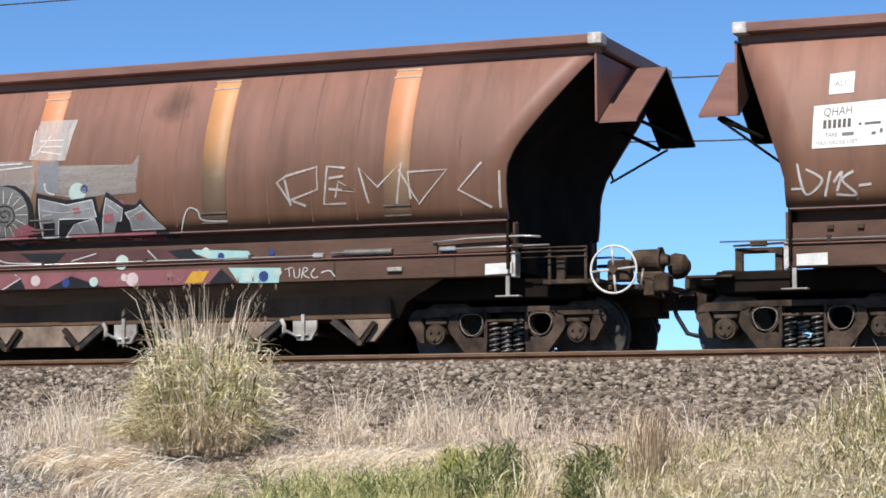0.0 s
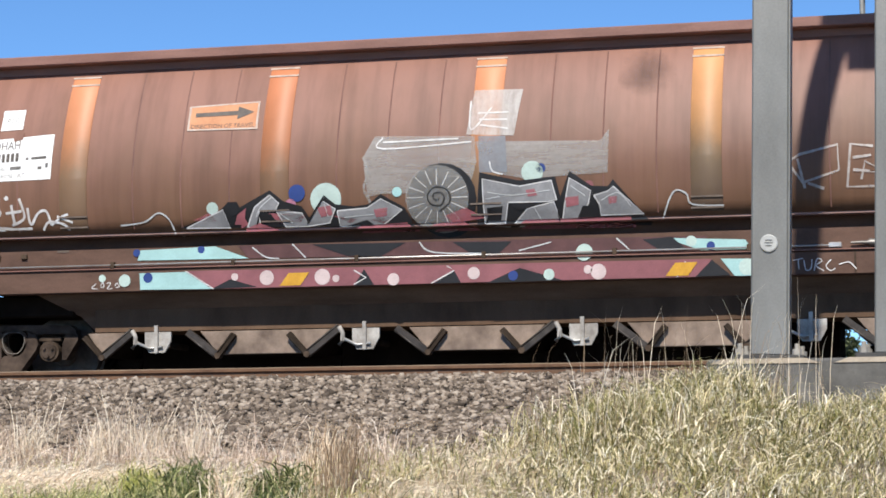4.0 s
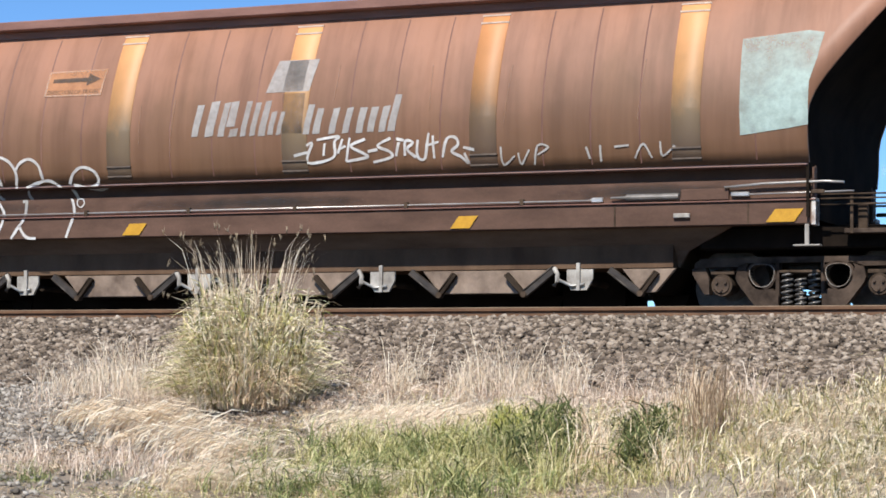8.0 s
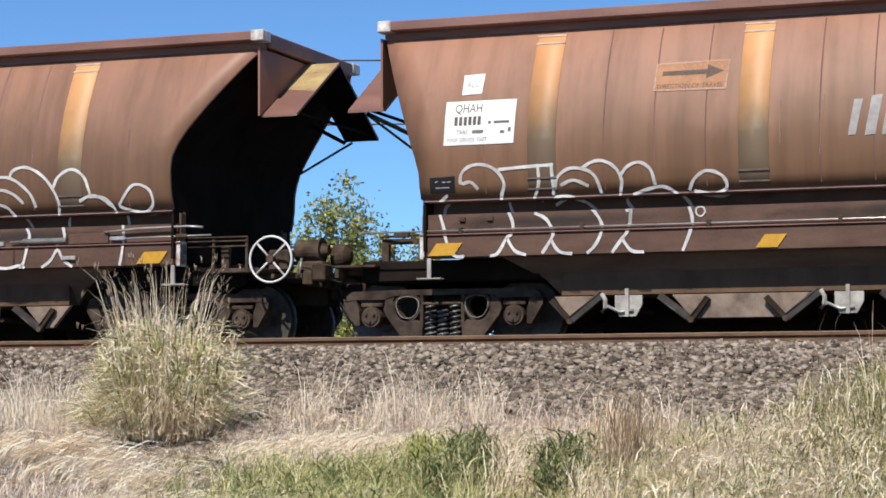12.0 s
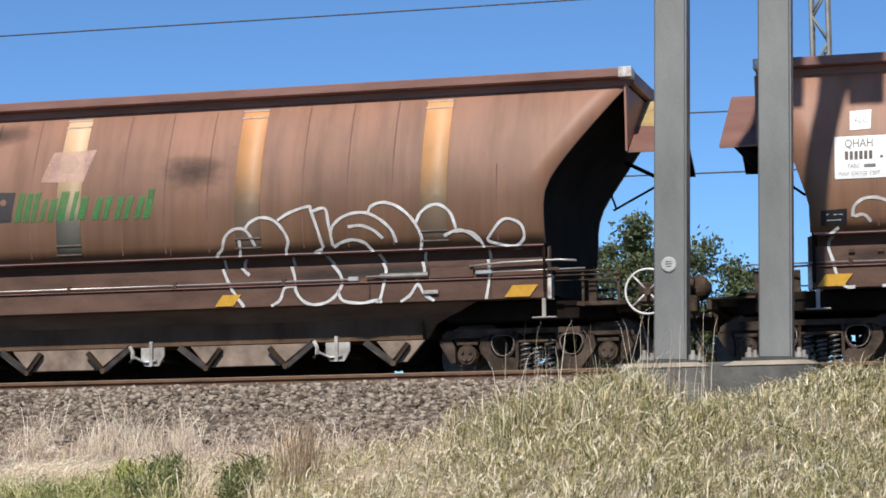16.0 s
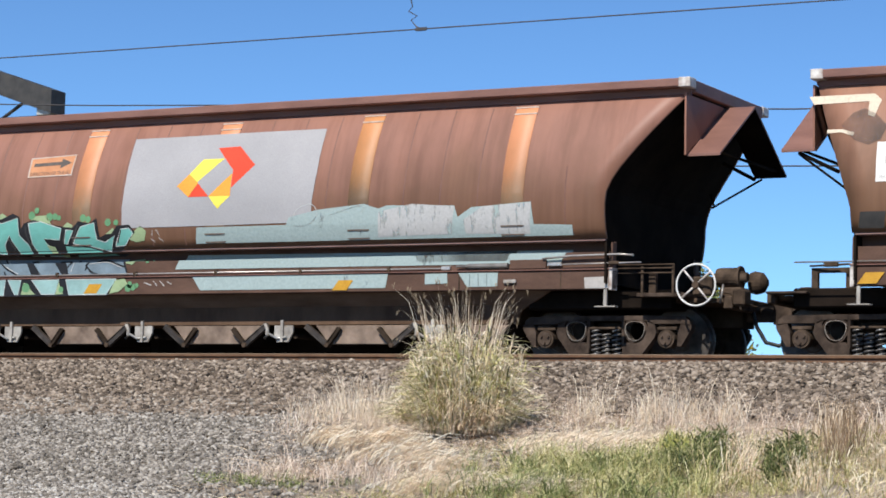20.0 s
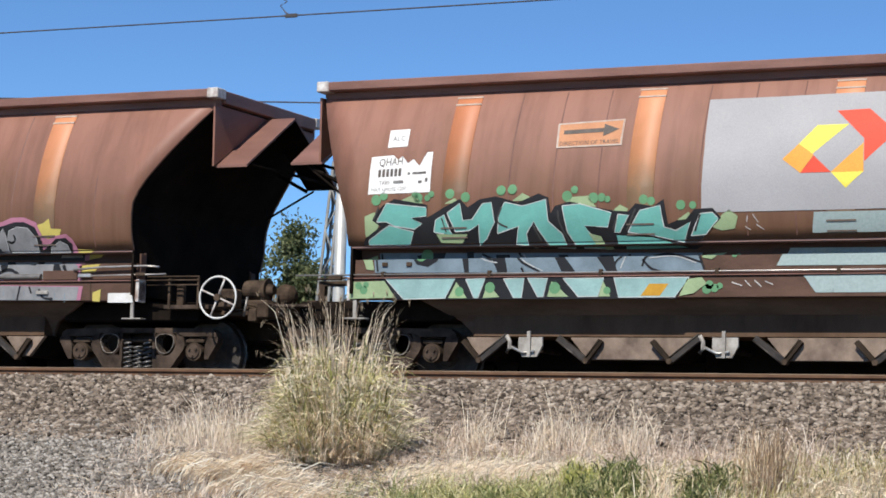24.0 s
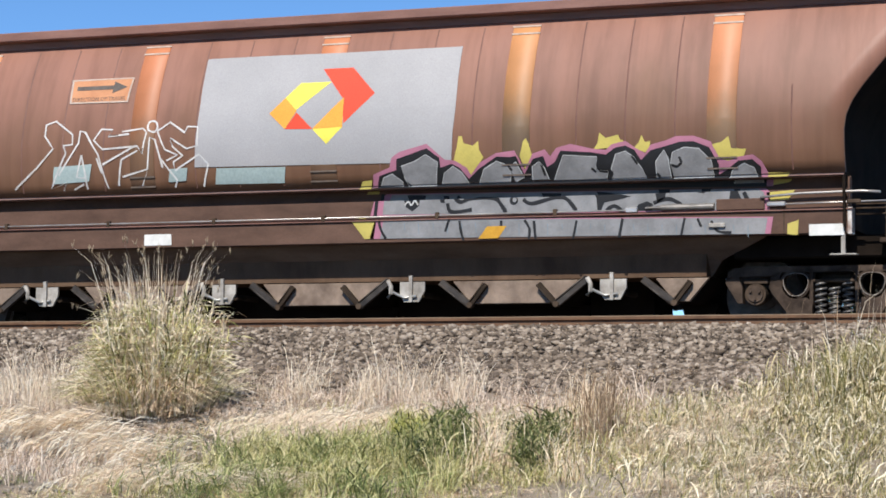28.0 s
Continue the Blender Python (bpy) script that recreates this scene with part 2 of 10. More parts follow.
def island_material(name, stops, rough=0.9, grain=40.0, trans=0.0):
    """Colours that vary from piece to piece of a joined mesh."""
    m, t, b = nodes(name)
    geo = t.nodes.new("ShaderNodeNewGeometry")
    col = ramp(t, geo.outputs["Random Per Island"], stops)
    fine = tex(t, grain, 3, 0.7)
    g = ramp(t, fine, [(0.3, (0.84, 0.84, 0.84)), (0.7, (1.0, 1.0, 1.0))])
    t.links.new(mix(t, 1.0, col, g, "MULTIPLY"), b.inputs["Base Color"])
    b.inputs["Roughness"].default_value = rough
    b.inputs["Specular IOR Level"].default_value = 0.25
    if trans:
        tr = t.nodes.new("ShaderNodeBsdfTranslucent")
        t.links.new(col, tr.inputs["Color"])
        ms = t.nodes.new("ShaderNodeMixShader")
        ms.inputs[0].default_value = trans
        out = t.nodes["Material Output"]
        t.links.new(b.outputs[0], ms.inputs[1])
        t.links.new(tr.outputs[0], ms.inputs[2])
        t.links.new(ms.outputs[0], out.inputs[0])
    return m


STONE = island_material("ballast stone", [(0.0, (0.055, 0.042, 0.032)), (0.3, (0.15, 0.116, 0.088)), (0.7, (0.265, 0.21, 0.162)), (1.0, (0.43, 0.36, 0.29))], 0.9, 60)
STRAW = island_material("dry straw", [(0.0, (0.30, 0.19, 0.11)), (0.25, (0.68, 0.49, 0.32)), (0.6, (0.93, 0.75, 0.54)), (1.0, (0.98, 0.88, 0.70))], 0.8, 20, 0.12)
HAY = island_material("flattened hay", [(0.0, (0.62, 0.46, 0.32)), (0.25, (0.93, 0.77, 0.58)), (0.7, (1.0, 0.89, 0.71)), (1.0, (1.0, 0.95, 0.82))], 0.7, 20, 0.25)
SEDGE = island_material("half-green grass", [(0.0, (0.10, 0.115, 0.03)), (0.3, (0.34, 0.34, 0.11)), (0.65, (0.68, 0.61, 0.28)), (1.0, (0.96, 0.87, 0.56))], 0.8, 20, 0.15)
GREEN = island_material("green weed", [(0.0, (0.055, 0.08, 0.024)), (0.5, (0.22, 0.27, 0.09)), (1.0, (0.62, 0.60, 0.30))], 0.7, 20, 0.2)
WEED = island_material("dark weed leaf", [(0.0, (0.03, 0.042, 0.014)), (0.45, (0.11, 0.14, 0.045)), (0.8, (0.32, 0.33, 0.13)), (1.0, (0.70, 0.62, 0.36))], 0.6, 20, 0.2)
LEAF = island_material("tree leaf", [(0.0, (0.05, 0.07, 0.028)), (0.6, (0.13, 0.155, 0.068)), (1.0, (0.26, 0.28, 0.145))], 0.6, 10, 0.3)
WATTLE = island_material("wattle leaf", [(0.0, (0.10, 0.13, 0.045)), (0.5, (0.23, 0.27, 0.11)), (0.84, (0.38, 0.41, 0.18)), (0.93, (0.75, 0.56, 0.05)), (1.0, (0.80, 0.62, 0.06))], 0.6, 10, 0.3)
BARK = surface("grey bark", (0.09, 0.07, 0.055), (0.20, 0.165, 0.13), 8.0, 0.9)


# ---- mesh helpers ----
def mesh_of(name, bm, mats):
    me = bpy.data.meshes.new(name)
    bm.to_mesh(me)
    bm.free()
    for m in (mats if isinstance(mats, (list, tuple)) else [mats]):
        me.materials.append(m)
    return me


def part(name, bm, mats, parent, label="", loc=None):
    me = bm if isinstance(bm, bpy.types.Mesh) else mesh_of(name, bm, mats)
    ob = new(name, me)
    ob.parent = parent
    if loc is not None:
        ob.location = loc
    if label:
        tagged(ob, label)
    return ob


def empty(name, loc=(0, 0, 0)):
    ob = new(name)
    ob.location = loc
    return ob


def box(bm, x0, x1, y0, y1, z0, z1, bevel=0.0, mat=0):
    vs = [bm.verts.new(p) for p in ((x0, y0, z0), (x1, y0, z0), (x1, y1, z0), (x0, y1, z0), (x0, y0, z1), (x1, y0, z1), (x1, y1, z1), (x0, y1, z1))]
    fs = [bm.faces.new([vs[i] for i in q]) for q in ((3, 2, 1, 0), (4, 5, 6, 7), (0, 1, 5, 4), (1, 2, 6, 5), (2, 3, 7, 6), (3, 0, 4, 7))]
    for f in fs:
        f.material_index = mat
    if bevel:
        es = {e for f in fs for e in f.edges}
        bmesh.ops.bevel(bm, geom=list(es), offset=bevel, segments=1, affect="EDGES", clamp_overlap=True)
    return bm


def prism(bm, poly, y0, y1, mat=0):
    """A plate with the outline poly in x and z, from y0 to y1."""
    a = [bm.verts.new((x, y0, z)) for x, z in poly]
    b = [bm.verts.new((x, y1, z)) for x, z in poly]
    n = len(poly)
    fs = [bm.faces.new(a), bm.faces.new(b[::-1])]
    for i in range(n):
        fs.append(bm.faces.new((a[i], b[i], b[(i + 1) % n], a[(i + 1) % n])))
    for f in fs:
        f.material_index = mat
    bmesh.ops.recalc_face_normals(bm, faces=fs)
    return bm


def tube(bm, pts, r, n=8, r2=None, mat=0, caps=True):
    """A round bar through the points."""
    pts = [Vector(p) for p in pts]
    rings = []
    for i, p in enumerate(pts):
        d = (pts[min(i + 1, len(pts) - 1)] - pts[max(i - 1, 0)]).normalized()
        u = d.cross(Vector((0, 0, 1)) if abs(d.z) < 0.9 else Vector((1, 0, 0))).normalized()
        v = d.cross(u)
        rr = r if r2 is None else r + (r2 - r) * i / (len(pts) - 1)
        rings.append([bm.verts.new(p + (u * math.cos(a) + v * math.sin(a)) * rr) for a in (k * math.tau / n for k in range(n))])
    for a, b in zip(rings, rings[1:]):
        for k in range(n):
            f = bm.faces.new((a[k], a[(k + 1) % n], b[(k + 1) % n], b[k]))
            f.smooth, f.material_index = True, mat
    if caps:
        for ring in (rings[0][::-1], rings[-1]):
            f = bm.faces.new(ring)
            f.material_index = mat
    return bm


def lathe(bm, prof, axis="y", n=32, centre=(0, 0, 0), mat=0):
    """A turned body: prof gives (along the axis, radius)."""
    rings = []
    c = Vector(centre)
    for h, r in prof:
        ring = []
        for k in range(n):
            a = k * math.tau / n
            p = {"y": (r * math.cos(a), h, r * math.sin(a)), "x": (h, r * math.cos(a), r * math.sin(a)), "z": (r * math.cos(a), r * math.sin(a), h)}[axis]
            ring.append(bm.verts.new(c + Vector(p)))
        rings.append(ring)
    fs = []
    for a, b in zip(rings, rings[1:]):
        for k in range(n):
            fs.append(bm.faces.new((a[k], a[(k + 1) % n], b[(k + 1) % n], b[k])))
    fs += [bm.faces.new(rings[0][::-1]), bm.faces.new(rings[-1])]
    for f in fs:
        f.material_index = mat
    bmesh.ops.recalc_face_normals(bm, faces=fs)
    return bm


B = bmesh.new


def smoothstep(a, b, v):
    k = min(1.0, max(0.0, (v - a) / (b - a)))
    return k * k * (3 - 2 * k)


# ---- ground ----
def ground_z(x, y):
    """The bank: the field before it, the ballast shoulder, the track bed and the land behind."""
    left = smoothstep(-9.5, -13.5, x)
    toe = 18.1 - 0.5 * left
    if y < toe:
        z = -2.4 + 1.9 * (max(y, 0) / toe) ** 2.2 - 0.12 * left
        z += 0.55 * math.exp(-((x + 0.65) / 2.1) ** 2 - ((y - 15.9) / 1.5) ** 2) - 0.34 * math.exp(-((x + 1.25) / 0.5) ** 2 - ((y - 16.5) / 0.7) ** 2)
    elif y < 19.75:
        z = -0.5 - 0.12 * left + (0.4 + 0.12 * left) * smoothstep(0, 1, (y - toe) / (19.75 - toe)) ** 0.9
    elif y < 27.6:
        z = -0.1
    else:
        z = -0.1 - 1.3 * smoothstep(27.6, 31.0, y)
    z += 0.03 * noise.noise(Vector((x * 0.7, y * 0.7, 0))) * (1 if y < toe else 0.3)
    return z


# Dark bed under the ballast: the shade between stones put into its colour.
GAPSHADE = surface("ballast bed, shade of the gaps painted in", (0.035, 0.028, 0.022), (0.10, 0.08, 0.065), 14.0, 0.95)


def build_ground():
    m, t, b = nodes("dry earth")
    a = tex(t, 0.8, 6, 0.65)
    col = ramp(t, a, [(0.3, (0.16, 0.128, 0.096)), (0.55, (0.32, 0.262, 0.198)), (0.75, (0.48, 0.41, 0.32))])
    g = tex(t, 45, 4, 0.75)
    gg = ramp(t, g, [(0.3, (0.6, 0.6, 0.6)), (0.7, (1.1, 1.1, 1.1))])
    t.links.new(mix(t, 1.0, col, gg, "MULTIPLY"), b.inputs["Base Color"])
    b.inputs["Roughness"].default_value = 0.95
    bump(t, b, g, 0.8, 0.02)
    xs = sorted(set([-3000, -1200, -500, -200, -110, -70, -50] + [round(-40 + 0.4 * i, 2) for i in range(126)] + [14, 20, 30, 60, 140, 400, 1200, 3000]))
    ys = sorted(set([-2500, -900, -300, -100, -40, -15, -6, 0, 4, 8] + [round(10 + 0.3 * i, 2) for i in range(74)] + [34, 40, 55, 80, 140, 300, 800, 1800, 4000]))
    bm = B()
    grid = [[bm.verts.new((x, y, ground_z(x, y))) for x in xs] for y in ys]
    for r0, r1 in zip(grid, grid[1:]):
        for i in range(len(xs) - 1):
            f = bm.faces.new((r0[i], r0[i + 1], r1[i + 1], r1[i]))
            f.smooth = True
            f.material_index = 1 if 18.0 < r0[i].co.y < 27.6 else 0
    tagged(new("ground", mesh_of("ground", bm, [m, GAPSHADE])), "dry earth bank below a railway track", "ground", kind="structure")


build_ground()


def rail_prof(c):
    """Half-section of a rail, mirrored, round the middle c."""
    h = [(0.0625, -0.153), (0.0625, -0.142), (0.012, -0.122), (0.009, -0.045), (0.034, -0.034), (0.035, -0.008), (0.028, 0.0)]
    return [(c + y, z) for y, z in h] + [(c - y, z) for y, z in reversed(h)]


def build_track(mid, top, name):
    for side in (-1, 1):
        bm = B()
        c = mid + side * 0.57
        pr = rail_prof(c)
        a = [bm.verts.new((-160, y, z + top)) for y, z in pr]
        b = [bm.verts.new((60, y, z + top)) for y, z in pr]
        n = len(pr)
        for i in range(n):
            f = bm.faces.new((a[i], a[(i + 1) % n], b[(i + 1) % n], b[i]))
            f.material_index = 1 if i in (5, 6, 7) else 0
        bmesh.ops.recalc_face_normals(bm, faces=bm.faces)
        tagged(new(name, mesh_of(name, bm, [RAILM, RAILTOP])), "rust-brown steel rail with a worn head", "rail", "rails of the tracks", "structure")


build_track(NEAR, RAIL, "rail")
build_track(MID, 0.0, "rail")


# ---- wagons ----
# side wall of the hopper: depth behind the sill plane at each height
WALL = [(1.66, -0.15), (1.80, -0.205), (1.95, -0.235), (2.25, -0.25), (2.55, -0.20), (2.85, -0.115), (3.10, -0.015), (3.30, 0.08), (3.45, 0.17), (3.52, 0.225)]
STRAPS = [2.10 + 2.30 * k for k in range(5)]


def wall_y(z):
    for (z0, y0), (z1, y1) in zip(WALL, WALL[1:]):
        if z <= z1:
            return y0 + (y1 - y0) * (z - z0) / (z1 - z0)
    return WALL[-1][1]


def end_l(z):
    """The near end of the side wall at this height (left end of the wagon)."""
    return 0.69 - 0.57 * max(0.0, (z - 1.95) / 1.57) ** 1.15


def end_r(z):
    k = max(0.0, (z - 2.12) / 1.40)
    return 12.60 + 0.95 * ((k - 0.15 + math.sqrt((k - 0.15) ** 2 + 0.02)) / 2 - 0.028) / 0.828


def near(sgn, yo):
    """y of a plane this far behind the sill, on either side of the wagon."""
    return sgn * (HALF - yo)


def slab(sgn, x0, x1, yo0, yo1, z0, z1, bevel=0.0, bm=None):
    a, b = sorted((near(sgn, yo0), near(sgn, yo1)))
    return box(bm or B(), x0, x1, a, b, z0, z1, bevel)


def ring_plate(bm, outer, inner, y0, y1):
    """A plate with a hole; both outlines have the same number of points."""
    n = len(outer)
    v = [[bm.verts.new((x, y, z)) for x, z in pts] for y in (y0, y1) for pts in (outer, inner)]
    fs = []
    for i in range(n):
        j = (i + 1) % n
        fs += [bm.faces.new((v[0][i], v[0][j], v[1][j], v[1][i])), bm.faces.new((v[2][i], v[3][i], v[3][j], v[2][j])),
               bm.faces.new((v[0][i], v[2][i], v[2][j], v[0][j])), bm.faces.new((v[1][i], v[1][j], v[3][j], v[3][i]))]
    bmesh.ops.recalc_face_normals(bm, faces=fs)
    return bm


def oval(cx, cz, a, b, tilt=0.0, n=16, power=2.4):
    out = []
    for k in range(n):
        u = k * math.tau / n
        c, s_ = math.cos(u), math.sin(u)
        x, z = a * math.copysign(abs(c) ** (2 / power), c), b * math.copysign(abs(s_) ** (2 / power), s_)
        out.append((cx + x * math.cos(tilt) - z * math.sin(tilt), cz + x * math.sin(tilt) + z * math.cos(tilt)))
    return out


def coil(bm, x, y, z0, z1, r, wire, turns):
    n = turns * 10
    tube(bm, [(x + r * math.cos(k * math.tau / 10), y + r * math.sin(k * math.tau / 10), z0 + (z1 - z0) * k / n) for k in range(n + 1)], wire, 5)


WHEEL_R, AXLE = 0.425, 0.845


def squat(bm):
    """Flattens the upper half of a side frame."""
    for v in bm.verts:
        if v.co.z > 0.5:
            v.co.z = 0.5 + (v.co.z - 0.5) * 0.74


def inset(sgn, yo):
    """Depth behind the sill of the side frames of the bogies."""
    return near(sgn, yo + 0.11)


def build_bogie(w, cx):
    bog = part("bogie", box(B(), cx - 0.19, cx + 0.19, -0.92, 0.92, 0.42, 0.66, 0.03), DARK, w, "three-piece freight bogie with coil springs")
    for sgn in (-1, 1):
        y0, y1 = sorted((inset(sgn, 0.28), inset(sgn, 0.42)))
        bm = B()
        # top member, arched over both axles
        prism(bm, [(cx - 1.16, 0.62), (cx - 1.15, 0.72), (cx - 1.08, 0.785), (cx - 0.5, 0.80), (cx + 0.5, 0.80), (cx + 1.08, 0.785), (cx + 1.15, 0.72), (cx + 1.16, 0.62), (cx + 1.02, 0.66), (cx + 0.64, 0.66), (cx + 0.55, 0.715), (cx - 0.55, 0.715), (cx - 0.64, 0.66), (cx - 1.02, 0.66)], y0, y1)
        win, rim = [], []
        for d in (-1, 1):
            ax = cx + d * AXLE
            # outer leg, then the arm that runs from the axle down to the spring seat
            prism(bm, [(ax + d * 0.335, 0.64), (ax + d * 0.33, 0.56), (ax + d * 0.20, 0.33), (ax + d * 0.145, 0.33), (ax + d * 0.15, 0.50), (ax + d * 0.19, 0.66)], y0, y1)
            prism(bm, [(ax - d * 0.17, 0.665), (ax - d * 0.145, 0.50), (ax - d * 0.17, 0.44), (cx + d * 0.45, 0.15), (cx + d * 0.235, 0.15), (cx + d * 0.235, 0.33), (cx + d * 0.30, 0.385), (cx + d * 0.38, 0.375), (cx + d * 0.47, 0.42), (cx + d * 0.565, 0.54), (cx + d * 0.585, 0.64), (cx + d * 0.56, 0.72)], y0, y1)
            prism(bm, [(cx + d * 0.225, 0.30), (cx + d * 0.262, 0.36), (cx + d * 0.262, 0.72), (cx + d * 0.225, 0.72)], y0, y1)
            hole = [(cx + d * (0.41 + (x - 0.41) * (0.84 + 0.8 * (z - 0.42))), z) for x, z in oval(0.41, 0.55, 0.138, 0.145)]
            edge = [(cx + d * (0.41 + (x - 0.41) * (0.84 + 0.8 * (z - 0.42))), z) for x, z in oval(0.41, 0.55, 0.17, 0.178)]
            win.append((edge, hole))
            ring_plate(bm, edge, hole, y0, y1)
        prism(bm, [(cx - 0.34, 0.13), (cx + 0.34, 0.13), (cx + 0.36, 0.185), (cx - 0.36, 0.185)], y0 - 0.03, y1 + 0.03)
        squat(bm)
        part("side_frame", bm, CAST, bog, "dusty brown cast side frame")
        # Bright lip: the light caught by the opening's edge is put into its colour.
        for edge, hole in win:
            mid_ = [((a[0] + 4 * b[0]) / 5, (a[1] + 4 * b[1]) / 5) for a, b in zip(edge, hole)]
            bm = ring_plate(B(), mid_, hole, y0 - 0.012, y1 + 0.012)
            squat(bm)
            part("window_lip", bm, RIMLIT, bog, "lip of a side frame opening with painted highlight")
        ym = (y0 + y1) / 2
        for k in (-1, 0, 1):
            bm = B()
            coil(bm, cx + k * 0.145, ym + sgn * 0.035, 0.185, 0.545 if k else 0.49, 0.056, 0.0135, 6)
            part("spring", bm, SPRING, bog, "worn steel coil spring")
        part("spring_cap", box(B(), cx - 0.225, cx + 0.225, ym - 0.09, ym + 0.09, 0.545, 0.58, 0.01), CASTD, bog)
        for d in (-1, 1):
            ax = cx + d * AXLE
            bm = B()
            yb = inset(sgn, 0.26)
            lathe(bm, [(0, 0.105), (sgn * 0.0, 0.115), (-sgn * 0.13, 0.12), (-sgn * 0.2, 0.10)], "y", 20, (ax, yb, WHEEL_R))
            part("axle_box", bm, CASTD, bog)
            bm = B()
            lathe(bm, [(sgn * 0.012, 0.045), (sgn * 0.012, 0.085), (-sgn * 0.01, 0.092)], "y", 18, (ax, yb + sgn * 0.004, WHEEL_R))
            for k in range(3):
                a = k * math.tau / 3 + 0.5
                lathe(bm, [(sgn * 0.03, 0.014), (0, 0.016)], "y", 6, (ax + 0.055 * math.cos(a), yb + sgn * 0.012, WHEEL_R + 0.055 * math.sin(a)))
            part("end_cap", bm, CAST, bog, "bolted axle end cap")
            bm = B()
            box(bm, ax - 0.13, ax + 0.13, ym - 0.07, ym + 0.07, 0.535, 0.58, 0.008)
            part("adapter", bm, CASTD, bog)
    for d in (-1, 1):
        bm = B()
        for sgn in (-1, 1):
            c = sgn * 0.57
            lathe(bm, [(sgn * 0.062, WHEEL_R - 0.045), (sgn * 0.066, WHEEL_R - 0.008), (sgn * 0.06, WHEEL_R), (-sgn * 0.03, WHEEL_R + 0.004), (-sgn * 0.045, WHEEL_R + 0.027), (-sgn * 0.066, WHEEL_R + 0.02), (-sgn * 0.066, WHEEL_R - 0.05), (-sgn * 0.02, WHEEL_R - 0.06), (-sgn * 0.01, 0.16), (-sgn * 0.05, 0.14), (-sgn * 0.05, 0.08), (sgn * 0.08, 0.08), (sgn * 0.08, 0.14), (sgn * 0.03, 0.17), (sgn * 0.025, WHEEL_R - 0.06)], "y", 36, (0, c, 0))
        lathe(bm, [(-0.98, 0.07), (0.98, 0.07)], "y", 12)
        ws = part("wheelset", bm, TREAD, bog, "dark steel wheelset")
        ws.location = (cx + d * AXLE, 0, WHEEL_R)
    # brake beam and rigging
    bm = B()
    for d in (-1, 1):
        tube(bm, [(cx + d * 0.32, -0.8, 0.36), (cx + d * 0.32, 0.8, 0.36)], 0.035, 6)
        for sgn in (-1, 1):
            prism(bm, [(cx + d * 0.36, 0.28), (cx + d * 0.42, 0.28), (cx + d * 0.44, 0.52), (cx + d * 0.40, 0.52)], sgn * 0.57 - 0.04, sgn * 0.57 + 0.04)
    part("brake_rigging", bm, DARK, bog)
    return bog


def gates(w):
    """Discharge doors under the hopper with their operating gear."""
    plates = [2.94 + 2.35 * k for k in range(4)]
    part("hopper_keel", box(B(), 2.15, 11.0, -1.15, 1.15, 0.62, 1.04), KEEL, w)
    spans = [(2.08, plates[0] - 0.42)] + [(p + 0.45, p + 2.35 - 0.42) for p in plates[:3]] + [(plates[3] + 0.45, 11.04)]
    for i, (a, b) in enumerate(spans):
        bm = B()
        lo0, lo1 = a + (0.2 if i else 0.16), b - 0.2
        prism(bm, [(a, 0.62), (lo0, 0.345), (lo1, 0.345), (b, 0.62)], -1.13, 1.13)
        prism(bm, [(lo0 - 0.12, 0.36), (lo0 - 0.05, 0.16), (lo1 + 0.05, 0.16), (lo1 + 0.12, 0.36)], -0.42, 0.42)
        # Chutes painted black for shade, reaching low to close off the view beneath.
        part("discharge_chute", bm, SOOTSHADE, w)
        for sgn in (-1, 1):
            y0, y1 = sorted((near(sgn, 0.250), near(sgn, 0.315)))
            bm = B()
            prism(bm, [(a, 0.605), (lo0 + 0.02, 0.35), (lo1 - 0.02, 0.35), (b, 0.605)], y0, y1)
            bmesh.ops.bevel(bm, geom=list(bm.edges), offset=0.006, segments=1, affect="EDGES")
            part("discharge_door", bm, DOORP, w, "worn brown discharge door plate")
    for p in plates:
        for sgn in (-1, 1):
            y0, y1 = sorted((near(sgn, 0.180), near(sgn, 0.240)))
            for ax_, tops in ((p - 0.66, ((p - 0.30, 0.615, 0.034), (p - 0.87, 0.565, 0.024))), (p + 0.68, ((p + 0.33, 0.60, 0.034), (p + 0.86, 0.565, 0.024)))):
                for tx, tz, th in tops:
                    bm = B()
                    dx, dz = tx - ax_, tz - 0.335
                    L_ = math.hypot(dx, dz)
                    nx, nz = -dz / L_ * th, dx / L_ * th
                    prism(bm, [(ax_ - nx, 0.335 - nz), (tx - nx, tz - nz), (tx + nx, tz + nz), (ax_ + nx, 0.335 + nz)], y0, y1)
                    tube(bm, [(ax_ + nx, (y0 if sgn < 0 else y1), 0.335 + nz), (tx + nx, (y0 if sgn < 0 else y1), tz + nz)], 0.011, 5)
                    part("door_arm", bm, ARM if th > 0.03 else DARK, w)
                bm = B()
                lathe(bm, [(y0 - 0.02, 0.034), (y1 + 0.02, 0.034)], "y", 10, (ax_, 0, 0.335))
                part("arm_pivot", bm, CASTD, w)
            yp = near(sgn, 0.130)
            bm = B()
            prism(bm, [(p - 0.14, 0.60), (p + 0.16, 0.60), (p + 0.16, 0.50), (p + 0.09, 0.375), (p - 0.09, 0.375), (p - 0.14, 0.46)], min(yp, yp + sgn * -0.03), max(yp, yp + sgn * -0.03))
            part("gear_plate", bm, GEARP, w, "whitened steel gear plate")
            part("gear_bar", slab(sgn, p - 0.018, p + 0.022, 0.09, 0.12, 0.37, 0.67), GEARP, w, "white operating bar")
            bm = B()
